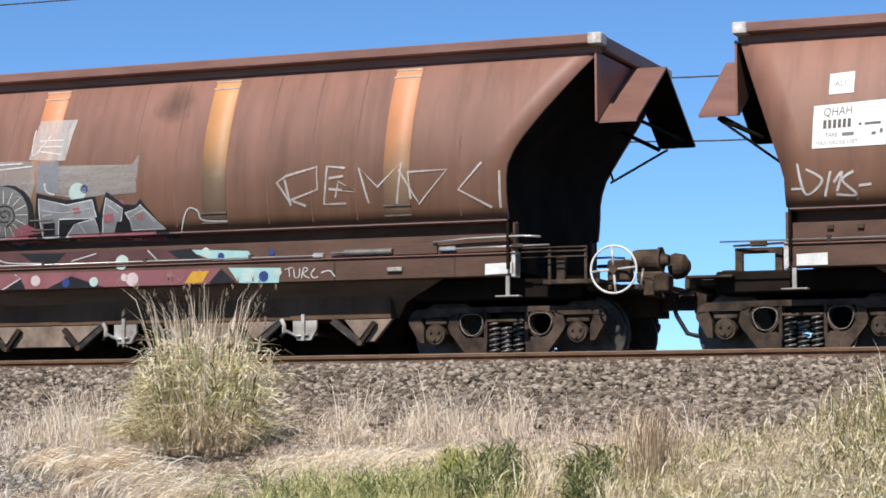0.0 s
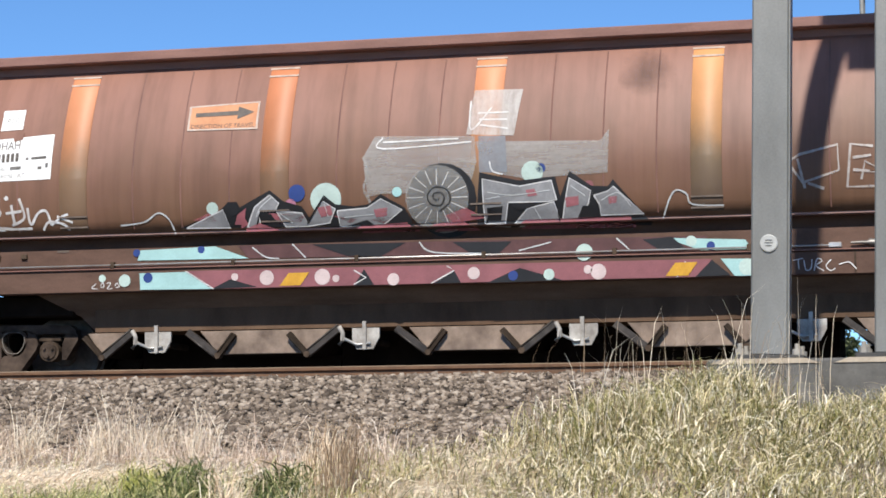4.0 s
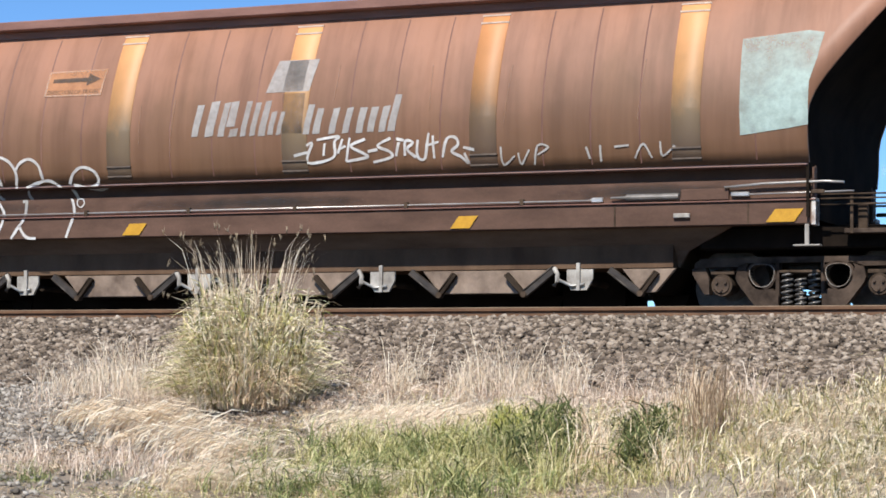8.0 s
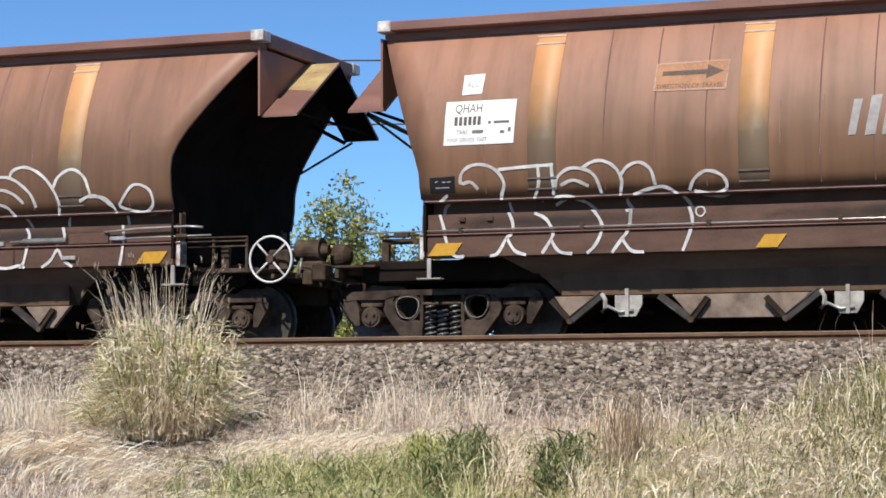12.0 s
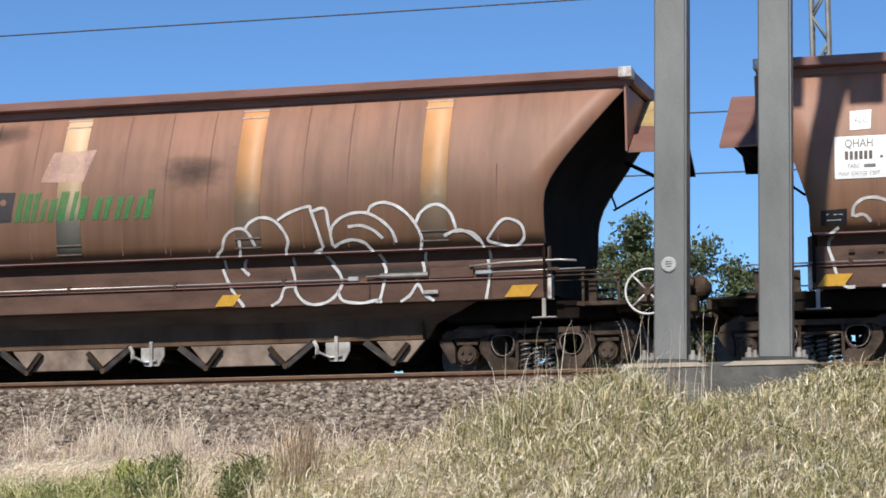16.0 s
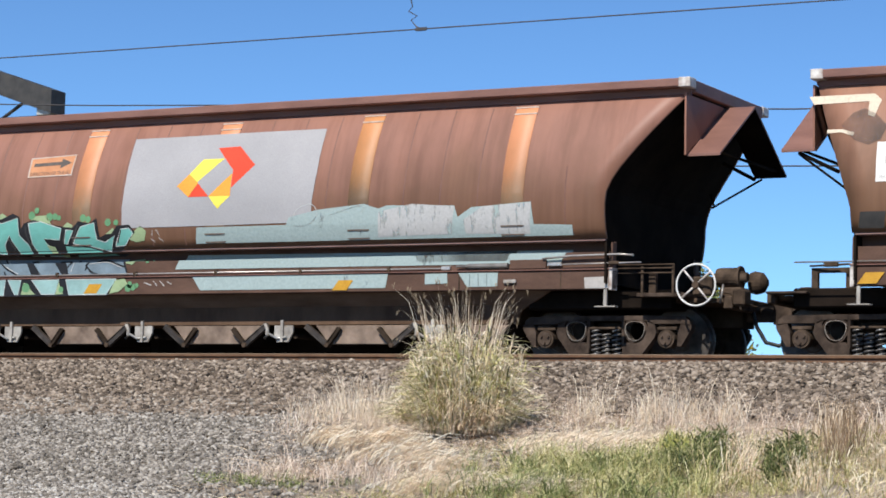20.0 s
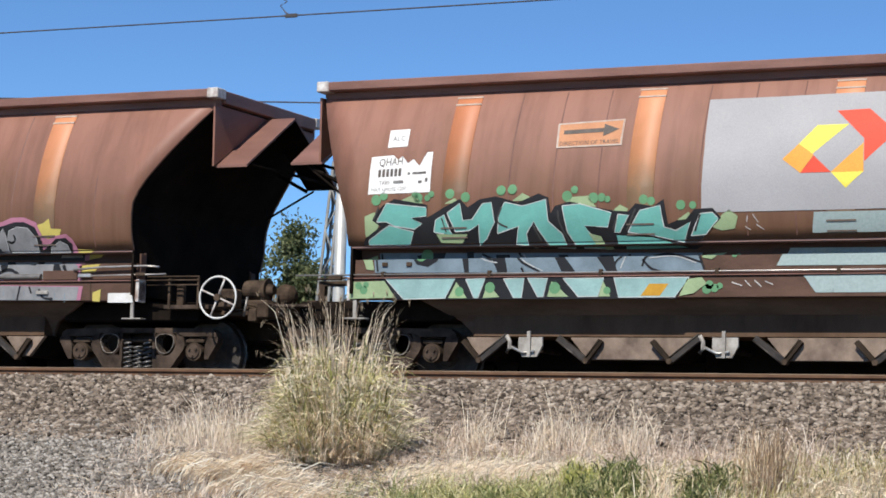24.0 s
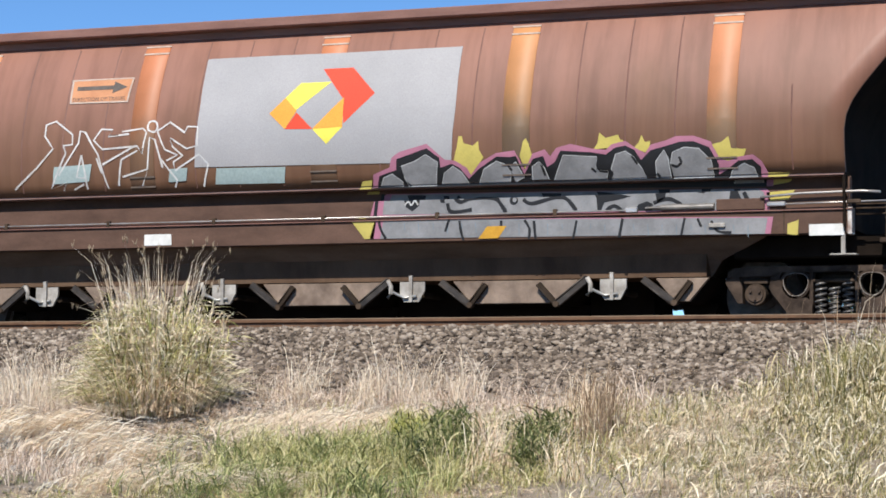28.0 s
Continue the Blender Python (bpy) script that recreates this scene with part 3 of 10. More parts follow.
            tube(bm, [(p - 0.28, near(sgn, 0.110), 0.62), (p - 0.24, near(sgn, 0.110), 0.55), (p - 0.24, near(sgn, 0.110), 0.47), (p - 0.28, near(sgn, 0.110), 0.42)], 0.026, 6)
            part("gear_lever", bm, GEARP, w, "worn white lever")
            part("gear_link", tube(B(), [(p - 0.25, near(sgn, 0.115), 0.50), (p - 0.08, near(sgn, 0.115), 0.42), (p + 0.07, near(sgn, 0.115), 0.44)], 0.018, 6), STEEL, w)
        part("gear_shaft", tube(B(), [(p, -1.0, 0.47), (p, 1.0, 0.47)], 0.035, 8), DARK, w)
        # Added black block that fills the dark gap behind the door gear.
        part("gear_cover", box(B(), p - 0.52, p + (0.22 if p > 9 else 0.60), -0.4, 0.4, 0.17, 0.62), SOOTSHADE, w)


def fit_out(w):
    """Everything on the body but the hopper: underframe, bogies, brake gear, rods, marks."""
    part("end_platform", box(B(), -0.52, 0.66, -1.0, 1.0, 0.905, 0.965, 0.01), DARKB, w)
    part("end_platform", box(B(), 12.62, 14.08, -1.0, 1.0, 0.88, 0.94, 0.01), DARKB, w)
    for x0, x1 in ((-0.2, 1.9), (11.3, 13.3)):
        # Black box standing for the bolster and the shade around it.
        part("body_bolster", box(B(), x0, x1, -1.15, 1.15, 0.80, 1.04, 0.02), SOOTSHADE, w)
    part("head_stock", box(B(), -0.56, -0.44, -1.1, 1.1, 0.86, 0.985, 0.012), CASTD, w)
    part("head_stock", box(B(), 13.98, 14.10, -1.1, 1.1, 0.80, 0.96, 0.012), CASTD, w)
    for cx in (0.728, 12.365):
        build_bogie(w, cx)
    gates(w)
    for sgn in (-1, 1):
        # seams of the side sheets
        for k in range(4):
            for f in (0.28, 0.52, 0.76):
                x = 2.145 + 2.30 * (k + f)
                seam(w, sgn, x)
        for x in (1.45, 12.05):
            seam(w, sgn, x, 2.6)
        # top and foot clips of the straps
        for x in STRAPS:
            for z, m in ((3.345, CLIP), (3.435, CLIP), (1.845, CLIPD), (1.735, CLIPD)):
                yo = wall_y(z)
                part("strap_clip", slab(sgn, x - 0.165, x + 0.165, yo - 0.020, yo - 0.004, z - 0.009, z + 0.009), m, w)
        # flange along the sill and the brake rods on it
        part("sill_flange", slab(sgn, 0.64, 12.645, -0.085, -0.045, 1.276, 1.290, 0.003), LIP, w)
        part("operating_rod", tube(B(), [(-0.05, near(sgn, -0.075), 1.325), (10.28, near(sgn, -0.075), 1.325)], 0.0105, 6), RODM, w, "bright steel operating rod")
        part("operating_rod", tube(B(), [(0.7, near(sgn, -0.055), 1.303), (10.2, near(sgn, -0.055), 1.303)], 0.008, 5), LIP, w)
        for k in range(7):
            x = 1.12 + 1.38 * k
            bm = slab(sgn, x - 0.022, x + 0.022, -0.09, 0.0, 1.287, 1.36, 0.004)
            part("rod_bracket", bm, DARKB, w)
        part("rod_clevis", slab(sgn, 10.2, 10.33, -0.09, -0.045, 1.30, 1.355, 0.008), RODM, w)
        part("actuator", lathe(B(), [(10.42, 0.012), (10.6, 0.02), (10.6, 0.036), (11.18, 0.036), (11.18, 0.02)], "x", 12, (0, near(sgn, -0.08), 1.345)), STEELD, w, "grey actuator cylinder")
        part("actuator_mount", slab(sgn, 11.2, 11.72, -0.075, -0.035, 1.30, 1.42, 0.006), SILL, w)
        bm = tube(B(), [(11.68, near(sgn, -0.09), 1.425), (12.1, near(sgn, -0.10), 1.455), (12.75, near(sgn, -0.10), 1.465), (12.95, near(sgn, -0.10), 1.45)], 0.015, 6)
        part("release_lever", bm, RODM, w, "bright steel release lever")
        part("release_rod", tube(B(), [(11.75, near(sgn, -0.09), 1.345), (13.05, near(sgn, -0.09), 1.36)], 0.010, 6), RODM, w)
        part("rod_eye", slab(sgn, 11.75, 11.95, -0.11, -0.07, 1.325, 1.375, 0.01), RODM, w)
        part("rod_eye", slab(sgn, 12.6, 12.75, -0.11, -0.07, 1.335, 1.38, 0.01), CASTD, w)
        part("marker_lamp", slab(sgn, 11.12, 11.30, -0.10, -0.06, 1.115, 1.165, 0.008), GEARP, w)
        part("sill_joint", slab(sgn, 10.45, 10.47, -0.066, -0.06, 1.04, 1.27), DARKB, w)
        part("sill_joint", slab(sgn, 11.92, 11.935, -0.066, -0.06, 1.04, 1.27), DARKB, w)
        for x in (1.10, 1.42):
            part("chock_box", slab(sgn, x, x + 0.07, -0.07, -0.04, 1.42, 1.47, 0.004), DARKB, w)
        for x in (0.745, 12.55):
            bm = slab(sgn, x - 0.14, x + 0.14, -0.07, 0.05, 0.802, 0.818, 0.003)
            part("step_tread", bm, GEARP, w, "white shunter's step")
            part("step_hanger", slab(sgn, x - 0.022, x + 0.022, -0.055, -0.03, 0.82, 1.03), GEARP, w)
            part("worn_edge", slab(sgn, x - 0.10 if x < 1 else x + 0.055, x - 0.055 if x < 1 else x + 0.094, -0.0645, -0.061, 1.05, 1.255), EDGEW, w)
        for x in (0.64, 12.60):
            part("sill_end", slab(sgn, x, x + 0.045, -0.068, 0.10, 1.02, 1.30, 0.004), EDGEW, w, "whitened sill end")
        for x in (0.66, 12.58):
            part("corner_post", slab(sgn, x - 0.02, x + 0.03, 0.02, 0.14, 1.02, 1.63, 0.006), SILL, w)
        # white dabs on the rim corners
        for x in (0.072, 13.45):
            part("rim_corner", slab(sgn, x, x + 0.16, 0.048, 0.262, 3.575, 3.702, 0.01), EDGEW, w, "white-painted rim corner")
    # struts under the hoods
    for xe, xh, d in ((0.10, -0.28, -1), (13.5, 13.90, 1)):
        for y in (-1.12 if d < 0 else 1.15,):
            bm = B()
            if d < 0:
                tube(bm, [(-0.16, y, 2.705), (0.60, y, 2.14)], 0.016, 5)
                tube(bm, [(-0.16, y, 2.715), (0.36, y, 2.46)], 0.026, 5)
            else:
                tube(bm, [(12.90, y, 2.33), (13.62, y, 2.70)], 0.016, 5)
                tube(bm, [(13.06, y, 2.94), (13.52, y, 2.70)], 0.026, 5)
                tube(bm, [(12.88, y, 2.52), (12.94, y, 2.35)], 0.014, 5)
            # Struts coloured black as the shaded silhouettes they make.
            part("hood_strut", bm, SOOTSHADE, w)
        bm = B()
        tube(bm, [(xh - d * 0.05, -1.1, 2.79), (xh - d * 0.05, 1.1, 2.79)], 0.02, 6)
        part("hood_tie", bm, SOOTSHADE, w)
    # handbrake wheel and gear at the right end
    hw = part("handbrake_wheel", lathe_ring(B(), 0.258, 0.013), WHITE, w, "white handbrake wheel", (13.755, near(-1, 0.0), 1.072))
    for k in range(4):
        a = math.radians(35) + k * math.tau / 4
        part("spoke", tube(B(), [(0.03 * math.cos(a), 0, 0.03 * math.sin(a)), (0.255 * math.cos(a), 0, 0.255 * math.sin(a))], 0.013, 6), EDGEW, hw)
    part("hub", lathe(B(), [(-0.03, 0.03), (-0.03, 0.045), (0.05, 0.045)], "y", 10), CASTD, hw)
    part("wheel_shaft", tube(B(), [(13.725, near(-1, 0.03), 1.078), (13.725, near(-1, 0.75), 1.078)], 0.022, 8), DARKB, w)
    part("gear_case", box(B(), 13.60, 13.86, near(-1, 0.25), near(-1, 0.42), 0.96, 1.20, 0.02), CASTD, w)
    part("gear_case", box(B(), 13.02, 13.12, near(-1, 0.22), near(-1, 0.30), 0.94, 1.26, 0.01), DARKB, w)
    part("brake_cylinder", lathe(B(), [(13.80, 0.05), (13.80, 0.115), (13.84, 0.125), (14.08, 0.125), (14.09, 0.145), (14.12, 0.145), (14.12, 0.08), (14.2, 0.06)], "x", 20, (0, near(-1, 0.62), 1.21)), CASTD, w, "dusty brake cylinder")
    part("air_tank", lathe(B(), [(14.12, 0.07), (14.14, 0.13), (14.20, 0.15), (14.30, 0.13), (14.36, 0.05)], "x", 18, (0, near(-1, 0.9), 1.16)), DARKB, w)
    part("valve_block", box(B(), 13.86, 14.16, near(-1, 0.5), near(-1, 0.8), 0.95, 1.08, 0.02), CASTD, w)
    part("valve_block", box(B(), 14.10, 14.26, near(-1, 0.35), near(-1, 0.6), 0.84, 1.04, 0.02), DARKB, w)
    part("valve_pipe", tube(B(), [(13.9, near(-1, 0.45), 1.02), (14.05, near(-1, 0.42), 1.0), (14.16, near(-1, 0.42), 0.92), (14.2, near(-1, 0.4), 0.78)], 0.018, 6), CASTD, w)
    part("brake_lever", tube(B(), [(14.0, near(-1, 0.3), 1.10), (13.97, near(-1, 0.28), 0.86)], 0.016, 5), STEELD, w)
    for z in (1.24, 1.30, 1.345):
        part("end_rail", tube(B(), [(12.66, near(-1, 0.10), z), (13.42, near(-1, 0.10), z), (13.42, near(-1, 0.10), z - 0.05)], 0.010, 5), DARKB, w)
    for x in (12.98, 13.4):
        part("rail_post", box(B(), x - 0.015, x + 0.015, near(-1, 0.11), near(-1, 0.14), 0.94, 1.33), CASTD, w)
    part("foot_board", box(B(), 12.9, 13.55, near(-1, 0.12), near(-1, 0.5), 0.94, 0.99, 0.006), CAST, w)
    # open frame at the left end
    bm = B()
    ring_plate(bm, [(-0.02, 0.965), (0.50, 0.965), (0.50, 1.30), (-0.02, 1.30)], [(0.06, 1.03), (0.42, 1.03), (0.42, 1.24), (0.06, 1.24)], near(-1, 0.45), near(-1, 0.52))
    part("lever_frame", bm, CASTD, w)
    part("lever_rod", tube(B(), [(-0.03, near(-1, 0.42), 1.32), (0.62, near(-1, 0.3), 1.33)], 0.013, 5), DARKB, w)
    part("lever_clevis", box(B(), 0.18, 0.36, near(-1, 0.3), near(-1, 0.36), 1.30, 1.37, 0.01), CASTD, w)
    part("platform_gusset", prism(B(), [(-0.25, 0.965), (-0.02, 0.965), (-0.02, 1.06), (-0.14, 1.06)], near(-1, 0.40), near(-1, 0.55)), DARKB, w)
    part("foot_board", box(B(), -0.5, 0.02, near(-1, 0.15), near(-1, 0.45), 0.965, 0.995, 0.006), CAST, w)
    # couplers and hoses
    part("coupler", box(B(), 13.75, 14.42, -0.09, 0.09, 0.70, 0.87, 0.02), CAST, w, "cast knuckle coupler")
    part("coupler_head", prism(B(), [(14.30, 0.66), (14.52, 0.69), (14.56, 0.80), (14.50, 0.90), (14.30, 0.92)], -0.17, 0.17), CAST, w)
    part("coupler", box(B(), -0.62, 0.1, -0.09, 0.09, 0.70, 0.86, 0.02), CAST, w, "cast knuckle coupler")
    part("air_hose", tube(B(), [(14.08, -0.32, 0.80), (14.14, -0.34, 0.62), (14.26, -0.32, 0.42), (14.42, -0.28, 0.38), (14.56, -0.26, 0.44)], 0.027, 7), RUBBER, w, "hanging rubber air hose")
    part("air_hose", tube(B(), [(-0.48, -0.3, 0.82), (-0.50, -0.3, 0.60), (-0.46, -0.28, 0.46), (-0.44, -0.26, 0.44)], 0.022, 7), RUBBER, w, "hanging rubber air hose")
    part("uncoupling_rod", tube(B(), [(14.16, -1.0, 0.90), (14.18, -0.5, 0.86), (14.30, -0.2, 0.92)], 0.012, 5), DARKB, w)


def lathe_ring(bm, r, wire, n=36, m=8):
    vs = [[bm.verts.new(((r + wire * math.cos(b)) * math.cos(a), wire * math.sin(b), (r + wire * math.cos(b)) * math.sin(a))) for b in (j * math.tau / m for j in range(m))] for a in (i * math.tau / n for i in range(n))]
    for i in range(n):
        for j in range(m):
            f = bm.faces.new((vs[i][j], vs[(i + 1) % n][j], vs[(i + 1) % n][(j + 1) % m], vs[i][(j + 1) % m]))
            f.smooth = True
    return bm


def seam(w, sgn, x, top=3.45):
    bm = B()
    rows = []
    for z in [1.70] + [q for q, _ in WALL[1:-1] if q < top] + [top]:
        yy = HALF - wall_y(z)
        rows.append([bm.verts.new((xx, sgn * (yy + o), z)) for xx, o in ((x - 0.008, 0.0005), (x, 0.005), (x + 0.008, 0.0005))])
    for a, b in zip(rows, rows[1:]):
        for i in range(2):
            bm.faces.new((a[i], a[i + 1], b[i + 1], b[i]))
    bmesh.ops.recalc_face_normals(bm, faces=bm.faces)
    part("weld_seam", bm, SEAM, w)


CASTD = surface("oily dark casting", (0.024, 0.017, 0.012), (0.12, 0.083, 0.058), 6.0, 0.85, spec=0.12, relief=0.5)
DARKB = surface("dark brown fittings", (0.028, 0.019, 0.013), (0.105, 0.072, 0.05), 6.0, 0.85, spec=0.12)
ARM = surface("worn door arm", (0.025, 0.02, 0.017), (0.085, 0.07, 0.058), 8.0, 0.5, 0.2)
GEARP = surface("dirty white gear", (0.22, 0.195, 0.17), (0.56, 0.53, 0.48), 5.0, 0.6)
RODM = surface("polished rod", (0.34, 0.30, 0.27), (0.66, 0.62, 0.58), 3.0, 0.35, 0.6)
STEELD = surface("grey steel tube", (0.10, 0.09, 0.08), (0.30, 0.28, 0.26), 4.0, 0.4, 0.4)
CLIP = surface("pale strap clip", (0.48, 0.36, 0.28), (0.72, 0.58, 0.48), 9.0, 0.6)
CLIPD = surface("dark strap clip", (0.07, 0.05, 0.04), (0.16, 0.12, 0.09), 9.0, 0.6)
EDGEW = surface("chipped white edge", (0.30, 0.22, 0.18), (0.80, 0.78, 0.74), 9.0, 0.55)


def build_wagon():
    w = empty("hopper_wagon")
    zs = [1.66, 1.8, 1.95, 2.1, 2.25, 2.4, 2.55, 2.7, 2.85, 3.0, 3.1, 3.2, 3.3, 3.38, 3.45, 3.52]
    # side walls, near and far
    for sgn, nm in ((-1, "side_wall"), (1, "side_wall")):
        bm = B()
        cols = 40
        out, inn = [], []
        for z in zs:
            l, r = end_l(z), end_r(z)
            yy = HALF - wall_y(z)
            out.append([bm.verts.new((l + (r - l) * i / cols, sgn * yy, z)) for i in range(cols + 1)])
            inn.append([bm.verts.new((l + (r - l) * i / cols, sgn * (yy - 0.03), z)) for i in range(cols + 1)])
        for sh in (out, inn):
            for a, b in zip(sh, sh[1:]):
                for i in range(cols):
                    f = bm.faces.new((a[i], a[i + 1], b[i + 1], b[i]))
                    f.smooth = True
        rim = lambda p, q: [bm.faces.new((p[i], p[i + 1], q[i + 1], q[i])) for i in range(len(p) - 1)]
        rim(out[0], inn[0]), rim(out[-1], inn[-1])
        rim([r[0] for r in out], [r[0] for r in inn]), rim([r[-1] for r in out], [r[-1] for r in inn])
        bmesh.ops.recalc_face_normals(bm, faces=bm.faces)
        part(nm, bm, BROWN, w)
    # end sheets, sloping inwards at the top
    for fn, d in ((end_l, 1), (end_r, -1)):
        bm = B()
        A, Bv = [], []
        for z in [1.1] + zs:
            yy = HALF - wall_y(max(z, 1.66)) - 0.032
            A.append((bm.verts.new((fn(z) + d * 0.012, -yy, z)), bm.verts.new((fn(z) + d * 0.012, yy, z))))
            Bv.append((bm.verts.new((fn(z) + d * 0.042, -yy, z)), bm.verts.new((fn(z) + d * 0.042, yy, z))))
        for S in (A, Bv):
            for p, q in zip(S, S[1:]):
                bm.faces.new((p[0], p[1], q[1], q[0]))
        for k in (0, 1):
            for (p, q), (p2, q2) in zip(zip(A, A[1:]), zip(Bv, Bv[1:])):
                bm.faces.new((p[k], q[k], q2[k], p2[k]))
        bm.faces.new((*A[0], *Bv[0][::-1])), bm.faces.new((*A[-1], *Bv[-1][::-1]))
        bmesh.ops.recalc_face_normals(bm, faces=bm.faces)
        # The shade under the slope is painted in with the soot.
        part("end_sheet", bm, SOOTSHADE, w, "sloping end sheet, sooty, its deep shade painted black")
    # rim round the top
    y0 = HALF - 0.06
    for sgn in (-1, 1):
        bm = B()
        a, b = sorted((sgn * y0, sgn * (y0 - 0.20)))
        box(bm, 0.08, 13.60, a, b, 3.585, 3.695, 0.012)
        a, b = sorted((sgn * (y0 - 0.155), sgn * (y0 - 0.195)))
        box(bm, 0.13, 13.56, a, b, 3.50, 3.59)
        part("top_rim", bm, LIP, w)
    for x0, x1 in ((0.08, 0.19), (13.49, 13.60)):
        part("end_rim", box(B(), x0, x1, -y0 + 0.205, y0 - 0.205, 3.53, 3.69, 0.01), LIP, w)
    # floor of the hopper
    part("hopper_floor", box(B(), 0.75, 12.5, -1.2, 1.2, 1.68, 1.74), DARK, w)
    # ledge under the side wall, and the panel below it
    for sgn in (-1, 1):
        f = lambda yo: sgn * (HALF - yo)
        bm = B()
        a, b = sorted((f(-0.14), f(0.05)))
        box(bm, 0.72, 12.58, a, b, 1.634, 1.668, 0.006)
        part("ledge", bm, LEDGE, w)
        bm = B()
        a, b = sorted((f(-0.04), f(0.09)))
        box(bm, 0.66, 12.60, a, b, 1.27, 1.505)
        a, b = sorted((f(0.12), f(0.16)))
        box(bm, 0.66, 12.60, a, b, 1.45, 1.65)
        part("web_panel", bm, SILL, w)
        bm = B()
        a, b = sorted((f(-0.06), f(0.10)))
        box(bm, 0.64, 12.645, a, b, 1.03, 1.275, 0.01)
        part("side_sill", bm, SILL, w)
        # inclined hopper bottom
        bm = B()
        q = [bm.verts.new((x, f(y), z)) for x, y, z in ((1.55, 0.10, 1.03), (11.7, 0.10, 1.03), (11.15, 0.38, 0.80), (11.0, 0.50, 0.62), (2.1, 0.50, 0.62), (1.95, 0.38, 0.80))]
        bm.faces.new((q[0], q[1], q[2], q[5])), bm.faces.new((q[5], q[2], q[3], q[4]))
        e = bmesh.ops.extrude_face_region(bm, geom=list(bm.faces))
        bmesh.ops.translate(bm, verts=[v for v in e["geom"] if isinstance(v, bmesh.types.BMVert)], vec=(0, -sgn * 0.05, -0.0))
        bmesh.ops.recalc_face_normals(bm, faces=bm.faces)
        part("hopper_bottom", bm, HOP, w)
    part("centre_sill", box(B(), -0.3, 13.9, -0.2, 0.2, 0.62, 1.0), DARK, w)
    # straps
    for x in STRAPS:
        for sgn in (-1, 1):
            bm = B()
            rows = []
            for z in sorted([1.70, 3.44] + [1.70 + i * (3.44 - 1.70) / 9 for i in range(1, 9)] + [q for q, _ in WALL if 1.72 < q < 3.42]):
                yy = HALF - wall_y(z)
                rows.append([bm.verts.new((xx, sgn * (yy + o), z)) for xx, o in ((x - 0.16, 0.0005), (x - 0.157, 0.007), (x + 0.157, 0.007), (x + 0.16, 0.0005))])
            for a, b in zip(rows, rows[1:]):
                for i in range(3):
                    f = bm.faces.new((a[i], a[i + 1], b[i + 1], b[i]))
                    f.smooth = i == 1
            bm.faces.new(rows[0]), bm.faces.new(rows[-1])
            bmesh.ops.recalc_face_normals(bm, faces=bm.faces)
            part("strap", bm, STRAP, w, "faded orange reinforcing strap")
    # tent-shaped spill hoods over both ends
    for x0, x1, xe in ((-0.36, 0.10, 0.10), (13.5, 13.95, 13.5)):
        bm = B()
        for sgn in (-1, 1):
            a = [(x0, sgn * 1.2, 2.72), (x1, sgn * 1.2, 2.72), (x1, 0, 3.48), (x0, 0, 3.48)]
            lo = [bm.verts.new(p) for p in a]
            hi = [bm.verts.new((p[0], p[1], p[2] + 0.03)) for p in a]
            bm.faces.new(lo[::-1]), bm.faces.new(hi)
            for i in range(4):
                bm.faces.new((lo[i], lo[(i + 1) % 4], hi[(i + 1) % 4], hi[i]))
        bmesh.ops.recalc_face_normals(bm, faces=bm.faces)
        part("spill_hood", bm, LIP, w)
        # Dark sheet added under the hood to stand for its shade.
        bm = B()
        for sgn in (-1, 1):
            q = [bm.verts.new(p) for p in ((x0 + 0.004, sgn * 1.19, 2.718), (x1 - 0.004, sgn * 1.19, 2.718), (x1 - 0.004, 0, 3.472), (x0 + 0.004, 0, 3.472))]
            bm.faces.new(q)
        part("hood_lining", bm, SOOTSHADE, w, "dark sheet painting in the shade under the hood")
        bm = B()
        pl = [bm.verts.new((xe, y, z)) for y, z in ((-1.28, 2.73), (0, 3.49), (1.28, 2.73), (1.30, 3.52), (-1.30, 3.52))]
        pr = [bm.verts.new((xe + (0.025 if xe > 5 else -0.025), v.co.y, v.co.z)) for v in pl]
        bm.faces.new(pl[:2] + [pl[4]]), bm.faces.new((pl[1], pl[2], pl[3])), bm.faces.new((pl[1], pl[3], pl[4]))
        bm.faces.new(pr[:2] + [pr[4]]), bm.faces.new((pr[1], pr[2], pr[3])), bm.faces.new((pr[1], pr[3], pr[4]))
        for i in range(5):
            bm.faces.new((pl[i], pl[(i + 1) % 5], pr[(i + 1) % 5], pr[i]))
        bmesh.ops.recalc_face_normals(bm, faces=bm.faces)
        part("gable_plate", bm, BROWN, w)
    fit_out(w)
    return w


master = build_wagon()
tagged(master, "weathered brown bogie hopper wagon of a coal train", "wagon", "wagons of the train")
WAGONS = [master] + [copy_thing(master, pose(0, MID, 0)) for _ in range(5)]


def pos(t):
    for (t0, s0), (t1, s1) in zip(TRAIN, TRAIN[1:]):
        if t <= t1:
            return s0 + (s1 - s0) * (t - t0) / (t1 - t0)


def motions():
    # the cloud drifts slowly along the sky
    walk(cloud, [(0.0, cloud_pose(-11.2, 5.70, 1800.0)), (28.0, cloud_pose(-12.8, 5.70, 1800.0))])
    steps = [k * 0.2 for k in range(141)]
    for i, w in enumerate(WAGONS):
        walk(w, [(t, pose(s - PITCH * i + SLACK[i], MID, 0)) for t, s in TRAIN])
        for ws in [o for o in w.children_recursive if o.name.startswith("wheelset")]:
            x = ws.location.x
            walk(ws, [(t, pose(x, 0, WHEEL_R, 0, math.degrees((pos(t) - pos(0.0)) / WHEEL_R) % 360.0, 0)) for t in steps])




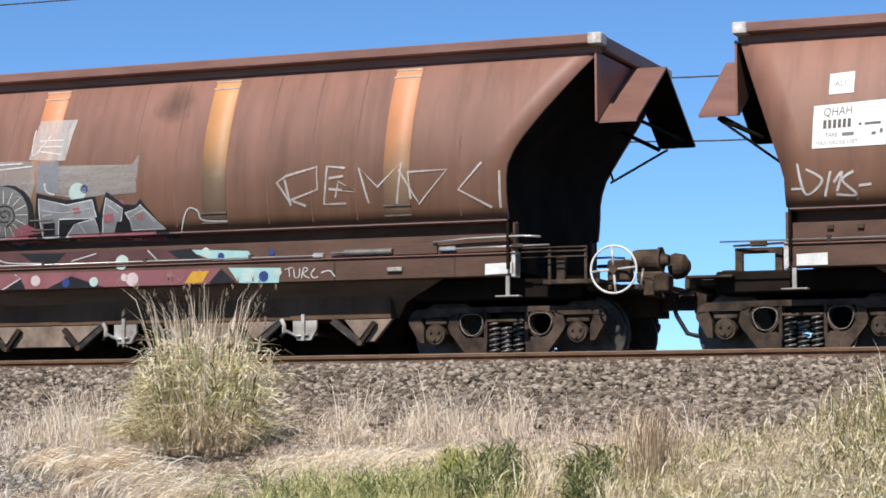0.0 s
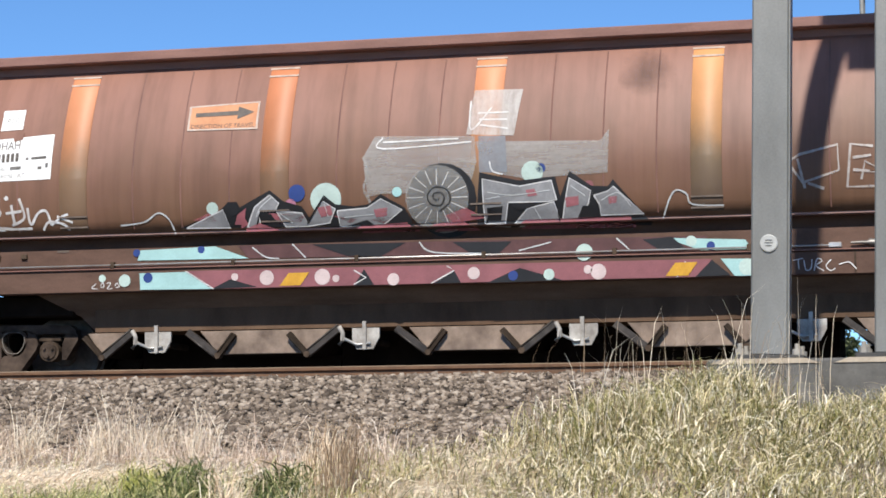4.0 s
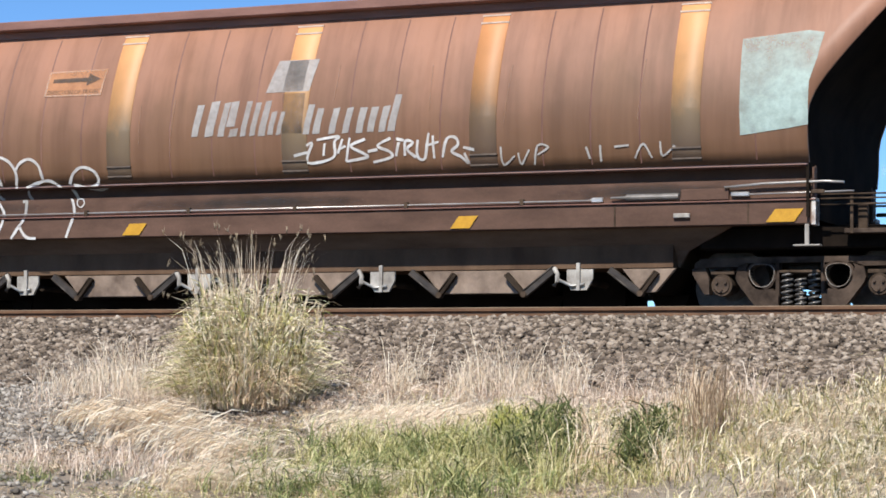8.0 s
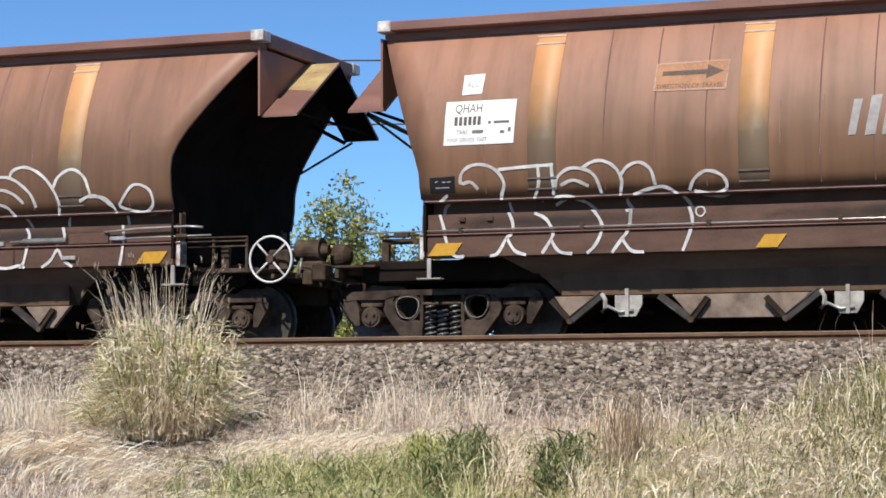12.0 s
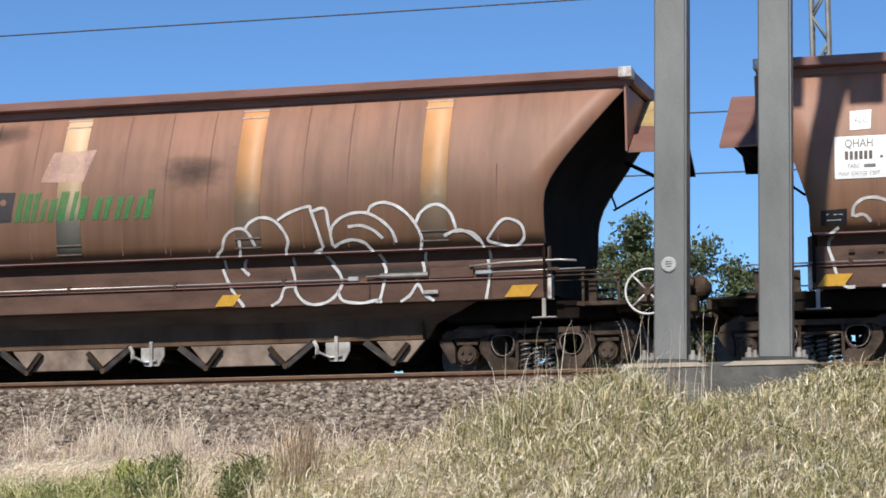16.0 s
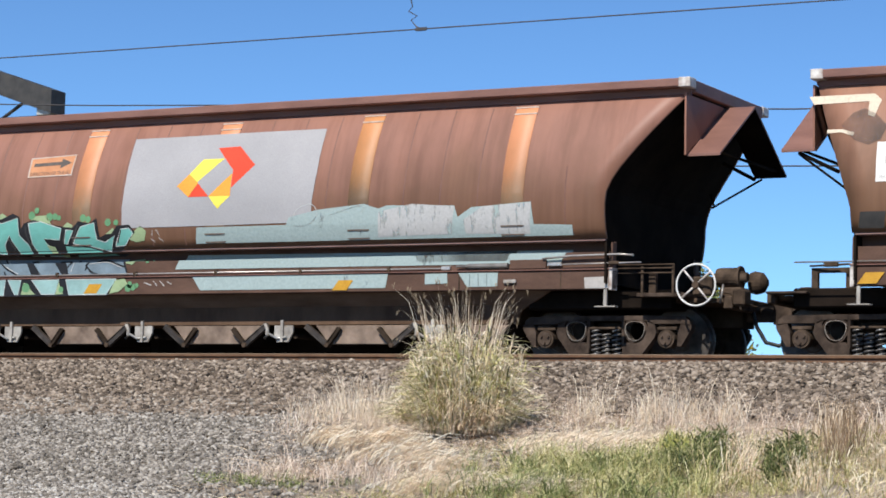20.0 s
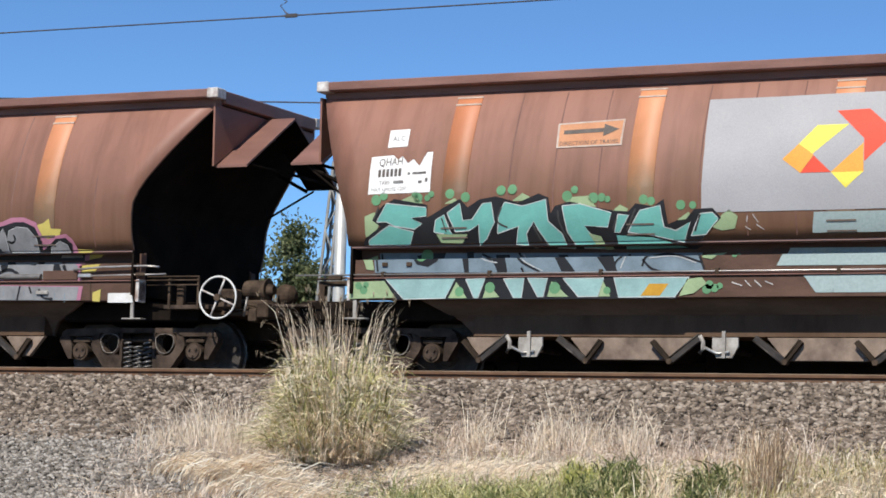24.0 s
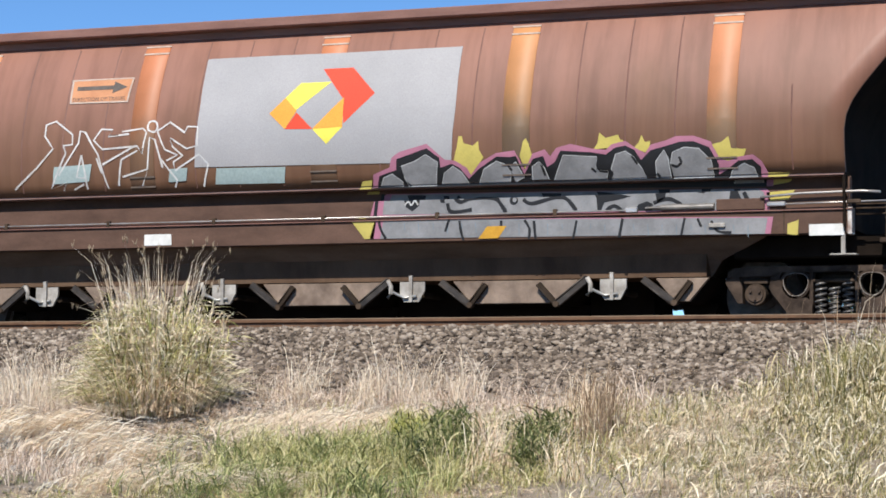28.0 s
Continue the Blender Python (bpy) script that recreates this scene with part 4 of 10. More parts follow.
# ---- painted marks, signs and graffiti on the near sides ----
def worn(name, col, cover, scale=5.0, stretch=(1, 1, 0.6), rough=0.6):
    """Paint that has worn through in patches."""
    m, t, b = nodes(name)
    n = tex(t, scale, 6, 0.7, stretch)
    r = ramp(t, n, [(max(0.0, 0.62 - cover * 0.42), (0, 0, 0)), (max(0.05, 0.72 - cover * 0.42), (1, 1, 1))])
    t.links.new(r, b.inputs["Alpha"])
    g = ramp(t, tex(t, 30, 4, 0.7), [(0.3, tuple(c * 0.75 for c in col)), (0.7, col)])
    t.links.new(g, b.inputs["Base Color"])
    b.inputs["Roughness"].default_value = rough
    return m


def thin_coat(name, col, lo, hi, scale=3.0, stretch=(1, 1, 1)):
    """A thin, unevenly rolled coat that lets the paint below show through."""
    m, t, b = nodes(name)
    n = mix(t, 0.4, ramp(t, tex(t, scale, 6, 0.65, stretch), [(0.3, (lo, lo, lo)), (0.7, (hi, hi, hi))]), ramp(t, tex(t, 0.9, 3, 0.5), [(0.35, (lo, lo, lo)), (0.65, (hi, hi, hi))]))
    t.links.new(n, b.inputs["Alpha"])
    t.links.new(ramp(t, tex(t, 22, 4, 0.7), [(0.3, tuple(c * 0.8 for c in col)), (0.7, col)]), b.inputs["Base Color"])
    b.inputs["Roughness"].default_value = 0.6
    return m


def smudge(w, x, z, rx, rz, deep=0.55):
    """Soot with a ragged, fading outline."""
    m, t, b = nodes("soot smudge")
    co, mp, gr = t.nodes.new("ShaderNodeTexCoord"), t.nodes.new("ShaderNodeMapping"), t.nodes.new("ShaderNodeTexGradient")
    gr.gradient_type = "SPHERICAL"
    mp.inputs["Scale"].default_value, mp.inputs["Location"].default_value = (1 / rx, 0, 1 / rz), (-x / rx, 0, -z / rz)
    t.links.new(co.outputs["Object"], mp.inputs[0])
    t.links.new(mp.outputs[0], gr.inputs[0])
    n = mix(t, 0.6, gr.outputs["Fac"], tex(t, 1.8, 7, 0.75, (1, 1, 1.6)))
    t.links.new(ramp(t, n, [(0.36, (0, 0, 0)), (0.66, (deep, deep, deep))]), b.inputs["Alpha"])
    b.inputs["Base Color"].default_value = (0.035, 0.03, 0.028, 1)
    b.inputs["Roughness"].default_value = 0.9
    fill(w, "soot_smudge", m, [(x - rx, z + rz), (x + rx, z + rz), (x + rx, z - rz), (x - rx, z - rz)], 1)


def spray(name, col, vary=0.78):
    return surface(name, tuple(c * vary for c in col), col, 3.5, 0.5, relief=0.0, spec=0.3)


STREAK = thin_coat("rusty run", (0.36, 0.20, 0.12), 0.05, 0.6, 6.0, (2, 1, 0.5))
FAINTW = thin_coat("thin white spray line", (0.70, 0.66, 0.62), 0.22, 0.75, 9.0)
LOSTK = thin_coat("dusty black lettering", (0.030, 0.030, 0.033), 0.6, 0.95, 5.0)
FADEL = thin_coat("faded grey lettering", (0.44, 0.42, 0.40), 0.45, 0.95, 6.0)
SPRAYW, SPRAYS = thin_coat("white spray line", (0.80, 0.79, 0.77), 0.42, 1.0, 9.0), worn("silver spray line", (0.52, 0.53, 0.52), 0.86, 14)
WORNG, WORNW = thin_coat("thin grey paint", (0.40, 0.385, 0.36), 0.25, 0.75, 3.0, (0.5, 1, 4)), thin_coat("thin white paint", (0.62, 0.59, 0.55), 0.25, 0.8, 4.0, (3, 1, 0.6))
WORNB, WORNK = thin_coat("thin blue-grey paint", (0.24, 0.26, 0.29), 0.4, 0.85), thin_coat("soot stain", (0.05, 0.042, 0.038), 0.0, 0.85, 1.6)
WORNS, PALEW = worn("worn silver paint", (0.46, 0.43, 0.40), 0.72, 6.0), worn("pale worn cyan paint", (0.36, 0.45, 0.44), 0.82, 2.4)
SILVW, AQUAW = worn("thin silver roller paint", (0.50, 0.50, 0.49), 0.62, 3.0, (3, 1, 0.7)), thin_coat("aqua roller paint", (0.44, 0.57, 0.53), 0.22, 1.0, 4.0)
PINKW, SIGNW = thin_coat("faded pink decal", (0.66, 0.42, 0.34), 0.25, 0.85, 5.0), worn("chipped white placard", (0.80, 0.79, 0.76), 0.97, 5.0)
BLACKP, SILVP = spray("black spray paint", (0.02, 0.02, 0.022), 0.6), spray("silver spray paint", (0.30, 0.30, 0.305), 0.55)
MAROON, MAROOND = spray("dusty maroon spray paint", (0.29, 0.11, 0.12), 0.7), spray("dark maroon spray paint", (0.12, 0.055, 0.052), 0.6)
CYANP, PALEC, PALEP = spray("pale cyan spray paint", (0.38, 0.60, 0.58)), spray("mint spray paint", (0.50, 0.62, 0.56)), spray("pale pink spray paint", (0.62, 0.50, 0.48))
BLUEP, TEALP, GREENP = spray("navy spray paint", (0.03, 0.06, 0.22)), spray("teal spray paint", (0.17, 0.47, 0.41)), spray("leaf green spray paint", (0.15, 0.34, 0.17))
PALEG, AQUAT, PINKD = spray("pale green spray paint", (0.36, 0.47, 0.26)), spray("light aqua spray paint", (0.33, 0.52, 0.50), 0.7), thin_coat("dusty pink paint", (0.42, 0.13, 0.15), 0.4, 0.9)
STEELB, PINKP, YELP = spray("steel blue spray paint", (0.22, 0.29, 0.34), 0.6), spray("pink spray paint", (0.46, 0.19, 0.27)), spray("yellow spray paint", (0.60, 0.50, 0.13))
PANEL, GREENT, CREAM = surface("grey company panel", (0.33, 0.325, 0.33), (0.40, 0.39, 0.395), 0.8, 0.5, relief=0.0), thin_coat("faded green lettering", (0.035, 0.22, 0.05), 0.35, 0.9, 5.0), worn("cream paint", (0.66, 0.55, 0.42), 0.85, 5.0)
LRED, LYEL, LORA = spray("red decal", (0.75, 0.07, 0.03), 0.92), spray("yellow decal", (0.85, 0.72, 0.10), 0.94), spray("orange decal", (0.85, 0.36, 0.05), 0.93)
SIGNO = surface("faded orange sign", (0.46, 0.19, 0.085), (0.62, 0.30, 0.15), 2.0, 0.6)
SIGNF, INKF = thin_coat("faded orange decal", (0.56, 0.26, 0.12), 0.2, 0.9, 4.0), thin_coat("nearly lost black lettering", (0.06, 0.05, 0.04), 0.4, 0.95, 5.0)
EDGEO, EDGEF = thin_coat("dirty white sign edge", (0.62, 0.52, 0.44), 0.4, 1.0, 5.0), thin_coat("nearly lost white sign edge", (0.62, 0.45, 0.34), 0.0, 0.7, 5.0)
INK = surface("faded black lettering", (0.065, 0.055, 0.048), (0.135, 0.11, 0.092), 9.0, 0.6)
ZONES = (None, -0.14, 0.12, -0.04, -0.06)


def zone(z):
    return 0 if z > 1.668 else 1 if z > 1.634 else 2 if z > 1.505 else 3 if z > 1.29 else 4


def on_side(bm, layer, k):
    """Lays the faces of a flat drawing that fall on one step of the near side."""
    out = B()
    made = {}
    off = 0.006 + 0.002 * layer
    for f in bm.faces:
        if zone(f.calc_center_median().z) != k:
            continue
        vs = []
        for v in f.verts:
            if v.index not in made:
                yo = wall_y(max(1.66, v.co.z)) if k == 0 else ZONES[k]
                made[v.index] = out.verts.new((v.co.x, -(HALF - yo) - off, v.co.z))
            vs.append(made[v.index])
        if len(set(vs)) == len(vs) and out.faces.get(vs) is None:
            out.faces.new(vs).smooth = k == 0
    bmesh.ops.recalc_face_normals(out, faces=out.faces)
    return out


def flat(polys):
    bm = B()
    for p in polys:
        vs = [bm.verts.new((x, 0, z)) for x, z in p]
        bm.faces.new(vs)
    bmesh.ops.remove_doubles(bm, verts=bm.verts, dist=0.0002)
    bm.normal_update()
    bmesh.ops.triangulate(bm, faces=list(bm.faces))
    bm.verts.index_update()
    return bm


def along(w, x):
    """Place along the side of a mark, by the wagon that carries it."""
    i = WAGONS.index(w)
    return x - 0.025 * max(0.0, 9.3 - x) if i == 3 else x + (-0.015, 0.04, 0.03, 0.0, 0.02, -0.035)[i]


def laid(w, name, mat, polys, layer):
    bm = flat([[(along(w, x), z) for x, z in p] for p in polys])
    zs = [v.co.z for v in bm.verts]
    for z in [q for q in [q for q, _ in WALL[1:-1]] + [1.668, 1.634, 1.505, 1.29] if min(zs) < q < max(zs)]:
        bmesh.ops.bisect_plane(bm, geom=list(bm.verts) + list(bm.edges) + list(bm.faces), plane_co=(0, 0, z), plane_no=(0, 0, 1), dist=0.0005)
    bm.verts.index_update()
    for k in sorted({zone(f.calc_center_median().z) for f in bm.faces}):
        part(name, on_side(bm, layer, k), mat, w)
    bm.free()


def fill(w, name, mat, pts, layer):
    return laid(w, name, mat, [pts], layer)


def curve_through(p, steps=5):
    q = [p[0]] + list(p) + [p[-1]]
    out = []
    for a, b, c, d in zip(q, q[1:], q[2:], q[3:]):
        for k in range(steps):
            t = k / steps
            out.append(tuple(0.5 * (2 * b[i] + (c[i] - a[i]) * t + (2 * a[i] - 5 * b[i] + 4 * c[i] - d[i]) * t * t + (3 * b[i] - a[i] - 3 * c[i] + d[i]) * t ** 3) for i in (0, 1)))
    return out + [p[-1]]


def line(w, name, mat, width, pts, layer, smooth):
    p = curve_through(pts) if smooth and len(pts) > 2 else list(pts)
    n = len(p)
    left, right = [], []
    for i in range(n):
        a, b = p[max(0, i - 1)], p[min(n - 1, i + 1)]
        dx, dz = b[0] - a[0], b[1] - a[1]
        L_ = math.hypot(dx, dz) or 1.0
        h = width / 2 * (0.9 + 0.1 * math.sin(0.9 * i + 5.0 * p[i][0]))
        left.append((p[i][0] - dz / L_ * h, p[i][1] + dx / L_ * h))
        right.append((p[i][0] + dz / L_ * h, p[i][1] - dx / L_ * h))
    polys = [[left[i], right[i], right[i + 1], left[i + 1]] for i in range(n - 1)]
    return laid(w, name, mat, polys, layer)


def disc(w, name, mat, x, z, r, layer):
    return laid(w, name, mat, [[(x + r * math.cos(k * math.tau / 20), z + r * math.sin(k * math.tau / 20)) for k in range(20)]], layer)


def blend(q, u, v):
    """A point of a quadrilateral given from its top left corner clockwise."""
    top = (q[0][0] + (q[1][0] - q[0][0]) * u, q[0][1] + (q[1][1] - q[0][1]) * u)
    bot = (q[3][0] + (q[2][0] - q[3][0]) * u, q[3][1] + (q[2][1] - q[3][1]) * u)
    return top[0] + (bot[0] - top[0]) * v, top[1] + (bot[1] - top[1]) * v


def letters(w, text, q, u0, u1, v0, v1, mat, layer):
    """Letters stretched into a part of a quadrilateral on the side."""
    cu = bpy.data.curves.new("lettering", "FONT")
    cu.body, cu.resolution_u = text, 2
    ob = bpy.data.objects.new("lettering", cu)
    me = bpy.data.meshes.new_from_object(ob)
    bpy.data.objects.remove(ob)
    xs, ys = [v.co.x for v in me.vertices], [v.co.y for v in me.vertices]
    x0, x1, y0, y1 = min(xs), max(xs), min(ys), max(ys)
    bm = B()
    bm.from_mesh(me)
    for v in bm.verts:
        a, b = blend(q, u0 + (u1 - u0) * (v.co.x - x0) / (x1 - x0), v1 + (v0 - v1) * (v.co.y - y0) / (y1 - y0))
        v.co = (along(w, a), 0, b)
    bm.verts.index_update()
    part("lettering", on_side(bm, layer, 0), mat, w)


def bars(w, name, q, items, mat, layer):
    for u0, u1, v0, v1 in items:
        fill(w, name, mat, [blend(q, u0, v0), blend(q, u1, v0), blend(q, u1, v1), blend(q, u0, v1)], layer)


def placard(w, small, large):
    fill(w, "small_placard", SIGNW, small, 1)
    fill(w, "data_placard", SIGNW, large, 1)
    letters(w, "ALC", small, 0.20, 0.82, 0.36, 0.66, INKF, 2)
    letters(w, "QHAH", large, 0.14, 0.52, 0.07, 0.31, INK, 2)
    bars(w, "writing", large, [(0.14 + 0.066 * k, 0.185 + 0.066 * k, 0.36, 0.56) for k in range(6)], INK, 2)
    bars(w, "writing", large, [(0.40, 0.56, 0.67, 0.75), (0.62, 0.66, 0.48, 0.54), (0.70, 0.92, 0.48, 0.54), (0.80, 0.86, 0.70, 0.77), (0.91, 0.95, 0.64, 0.74)], INKF, 2)
    letters(w, "TARE", large, 0.17, 0.34, 0.66, 0.76, INKF, 2)
    letters(w, "MAX GROSS 120T", large, 0.05, 0.62, 0.84, 0.93, INKF, 2)


def arrow_sign(w, q, faded=False):
    fill(w, "direction_sign", SIGNF if faded else SIGNO, q, 1)
    e = 0.03
    for box4 in ((0, 1, 0, e * 2), (0, 1, 1 - e * 2, 1), (0, e, e * 2, 1 - e * 2), (1 - e, 1, e * 2, 1 - e * 2)):
        bars(w, "sign_edge", q, [box4], EDGEF if faded else EDGEO, 2)
    fill(w, "arrow", INKF if faded else INK, [blend(q, u, v) for u, v in ((0.10, 0.30), (0.70, 0.30), (0.70, 0.14), (0.93, 0.38), (0.70, 0.62), (0.70, 0.46), (0.10, 0.46))], 3)
    letters(w, "DIRECTION OF TRAVEL", q, 0.05, 0.95, 0.76, 0.92, INKF if faded else INK, 2)


def yellow_mark(w, x, width=0.23):
    fill(w, "yellow_marker", YELLOW, [(x - width / 2 + 0.06, 1.19), (x + width / 2 + 0.06, 1.19), (x + width / 2 - 0.04, 1.055), (x - width / 2 - 0.04, 1.055)], 4)


def paint_first(w):
    placard(w, [(1.17, 3.06), (1.43, 3.08), (1.43, 2.84), (1.17, 2.83)], [(1.02, 2.71), (1.8, 2.75), (1.78, 2.26), (1.01, 2.25)])
    line(w, "spray_line", SPRAYW, 0.028, [(0.85, 2.1), (0.93, 1.78), (1.11, 1.92), (0.94, 2.04)], 2, 1)
    line(w, "spray_line", SPRAYW, 0.028, [(1.2, 2.01), (1.13, 1.75)], 2, 1)
    line(w, "spray_line", SPRAYW, 0.028, [(0.78, 1.84), (0.9, 1.84)], 2, 1)
    line(w, "spray_line", SPRAYW, 0.028, [(1.26, 1.8), (1.32, 2), (1.23, 1.89)], 2, 1)
    line(w, "spray_line", SPRAYW, 0.028, [(1.49, 1.85), (1.62, 1.86)], 2, 1)
    line(w, "spray_line", SPRAYW, 0.028, [(1.44, 2), (1.32, 1.91), (1.46, 1.76), (1.25, 1.77)], 2, 1)
    fill(w, "end_mark", WHITE, [(0.79, 1.17), (1.12, 1.18), (1.12, 1.05), (0.79, 1.05)], 1)


def paint_second(w):
    placard(w, [(1.15, 3.08), (1.41, 3.08), (1.41, 2.85), (1.15, 2.84)], [(0.98, 2.73), (1.8, 2.78), (1.8, 2.27), (0.99, 2.26)])
    arrow_sign(w, [(3.34, 3.03), (4.14, 3.06), (4.14, 2.74), (3.34, 2.75)])
    line(w, "spray_line", SPRAYW, 0.03, [(0.87, 2.14), (0.84, 1.93), (0.98, 1.98), (1.11, 2.04)], 2, 1)
    line(w, "spray_line", SPRAYW, 0.03, [(1.06, 1.74), (0.95, 1.87), (1.08, 1.98), (1.21, 1.92), (1.1, 1.77), (1.25, 1.73)], 2, 1)
    line(w, "spray_line", SPRAYW, 0.03, [(1.34, 2), (1.37, 1.79)], 2, 1)
    line(w, "spray_line", SPRAYW, 0.03, [(1.27, 1.91), (1.46, 1.93)], 2, 1)
    line(w, "spray_line", SPRAYW, 0.03, [(1.43, 2.07), (1.49, 1.86), (1.34, 1.78)], 2, 1)
    line(w, "spray_line", SPRAYW, 0.03, [(1.53, 1.96), (1.56, 1.78), (1.65, 1.9), (1.75, 1.92), (1.8, 1.77)], 2, 1)
    line(w, "spray_line", SPRAYW, 0.03, [(1.8, 1.77), (1.92, 1.85), (2, 1.88)], 2, 1)
    line(w, "spray_line", SPRAYW, 0.03, [(0.94, 1.79), (1.16, 1.76), (1.35, 1.74), (1.57, 1.74)], 2, 1)
    line(w, "spray_line", SPRAYW, 0.03, [(1.7, 1.72), (1.77, 1.8), (1.93, 1.78), (2.01, 1.71)], 2, 1)
    line(w, "spray_line", SPRAYW, 0.03, [(1.87, 1.86), (2.05, 1.79)], 2, 1)
    disc(w, "spray_line", SPRAYW, 1.18, 2.055, 0.025, 2)
    disc(w, "spray_line", SPRAYW, 1.28, 2.075, 0.025, 2)
    disc(w, "spray_line", SPRAYW, 0.85, 1.889, 0.018, 2)
    fill(w, "end_mark", WHITE, [(0.72, 1.21), (1.07, 1.2), (1.07, 1.08), (0.72, 1.08)], 1)
    fill(w, "end_mark", CLIPD, [(1.8, 1.52), (1.94, 1.52), (1.94, 1.48), (1.8, 1.48)], 1)
    fill(w, "graffiti", PINKD, [(3.98, 1.83), (4.06, 1.71), (3.97, 1.67)], 4)
    fill(w, "graffiti", PINKD, [(4.29, 1.82), (4.7, 1.79), (4.64, 1.72), (4.4, 1.71)], 4)
    fill(w, "graffiti", PINKD, [(5.01, 1.77), (5.26, 1.73), (5.18, 1.69)], 4)
    fill(w, "graffiti", PINKD, [(5.36, 1.72), (5.66, 1.74), (5.57, 1.67)], 4)
    fill(w, "graffiti", PINKD, [(6.2, 1.73), (6.44, 1.81), (6.65, 1.7), (6.31, 1.66)], 4)
    fill(w, "graffiti", PINKD, [(3.43, 1.77), (3.62, 1.84), (3.73, 1.74)], 4)
    fill(w, "torn_edge", BROWN, [(0.93, 2.77), (1.03, 2.74), (1.08, 2.64), (1.03, 2.57), (1.1, 2.49), (1.02, 2.42), (1.12, 2.34), (1.07, 2.23), (0.95, 2.24)], 3)
    fill(w, "torn_edge", BROWN, [(1.3, 2.81), (1.44, 2.82), (1.43, 2.73), (1.33, 2.71)], 3)
    fill(w, "graffiti", WORNG, [(5.34, 2.38), (5.46, 2.6), (6.54, 2.56), (6.57, 2.28), (6.48, 1.98), (5.53, 1.98), (5.39, 1.95)], 1)
    fill(w, "graffiti", WORNG, [(6.55, 2.5), (7.87, 2.46), (7.96, 2.58), (7.95, 2.12), (7.09, 2.09), (6.67, 2.17)], 1)
    fill(w, "graffiti", WORNW, [(6.45, 2.58), (6.51, 3.07), (7.03, 3.06), (6.96, 2.55)], 2)
    fill(w, "graffiti", WORNB, [(6.58, 2.56), (6.87, 2.55), (6.9, 2.16), (6.6, 2.17)], 2)
    line(w, "spray_line", SPRAYW, 0.018, [(6.48, 2.95), (6.5, 2.63), (6.71, 2.87)], 4, 1)
    line(w, "spray_line", SPRAYW, 0.018, [(6.56, 2.81), (6.89, 2.81)], 4, 1)
    line(w, "spray_line", SPRAYW, 0.018, [(6.58, 2.74), (6.88, 2.73)], 4, 1)
    line(w, "spray_line", SPRAYW, 0.018, [(6.59, 2.68), (6.89, 2.63)], 4, 1)
    line(w, "spray_line", SPRAYW, 0.018, [(5.55, 2.58), (5.55, 2.46), (6.51, 2.5)], 4, 1)
    line(w, "spray_line", SPRAYW, 0.018, [(5.55, 2.53), (6.37, 2.54)], 4, 1)
    line(w, "spray_line", SPRAYW, 0.018, [(6.71, 2.28), (6.74, 2.18), (6.85, 2.14)], 4, 1)
    line(w, "spray_line", WORNG, 0.03, [(5.34, 2.38), (5.4, 2.21), (5.35, 2.05), (5.42, 1.89)], 2, 1)
    line(w, "spray_line", SPRAYS, 0.018, [(2.6, 1.74), (2.88, 1.77), (3.04, 1.86), (3.16, 1.79), (3.22, 1.63)], 2, 1)
    line(w, "spray_line", SPRAYS, 0.018, [(8.5, 1.64), (8.62, 1.9), (8.75, 1.88), (8.81, 1.77), (9.13, 1.75)], 2, 1)
    disc(w, "graffiti", BLACKP, 6.19, 1.909, 0.375, 2)
    disc(w, "graffiti", WORNG, 6.14, 1.923, 0.342, 3)
    line(w, "spray_line", SPRAYW, 0.01, [(6.3, 1.92), (6.47, 1.92)], 4, 0)
    line(w, "spray_line", SPRAYW, 0.01, [(6.29, 1.87), (6.44, 1.8)], 4, 0)
    line(w, "spray_line", SPRAYW, 0.01, [(6.25, 1.82), (6.36, 1.71)], 4, 0)
    line(w, "spray_line", SPRAYW, 0.01, [(6.2, 1.79), (6.25, 1.65)], 4, 0)
    line(w, "spray_line", SPRAYW, 0.01, [(6.14, 1.78), (6.12, 1.63)], 4, 0)
    line(w, "spray_line", SPRAYW, 0.01, [(6.08, 1.8), (5.99, 1.66)], 4, 0)
    line(w, "spray_line", SPRAYW, 0.01, [(6.03, 1.83), (5.89, 1.72)], 4, 0)
    line(w, "spray_line", SPRAYW, 0.01, [(6, 1.87), (5.83, 1.82)], 4, 0)
    line(w, "spray_line", SPRAYW, 0.01, [(5.99, 1.93), (5.81, 1.93)], 4, 0)
    line(w, "spray_line", SPRAYW, 0.01, [(6, 1.98), (5.84, 2.04)], 4, 0)
    line(w, "spray_line", SPRAYW, 0.01, [(6.03, 2.03), (5.91, 2.14)], 4, 0)
    line(w, "spray_line", SPRAYW, 0.01, [(6.08, 2.06), (6.02, 2.2)], 4, 0)
    line(w, "spray_line", SPRAYW, 0.01, [(6.14, 2.06), (6.14, 2.22)], 4, 0)
    line(w, "spray_line", SPRAYW, 0.01, [(6.2, 2.05), (6.27, 2.19)], 4, 0)
    line(w, "spray_line", SPRAYW, 0.01, [(6.26, 2.02), (6.38, 2.13)], 4, 0)
    line(w, "spray_line", SPRAYW, 0.01, [(6.29, 1.97), (6.45, 2.03)], 4, 0)
    line(w, "spray_line", BLACKP, 0.016, [(6.16, 1.92), (6.15, 1.9), (6.12, 1.9), (6.1, 1.93), (6.12, 1.97), (6.19, 1.97), (6.22, 1.91), (6.17, 1.84), (6.07, 1.86), (6.04, 1.95), (6.12, 2.03), (6.25, 2), (6.28, 1.88), (6.16, 1.78)], 4, 1)
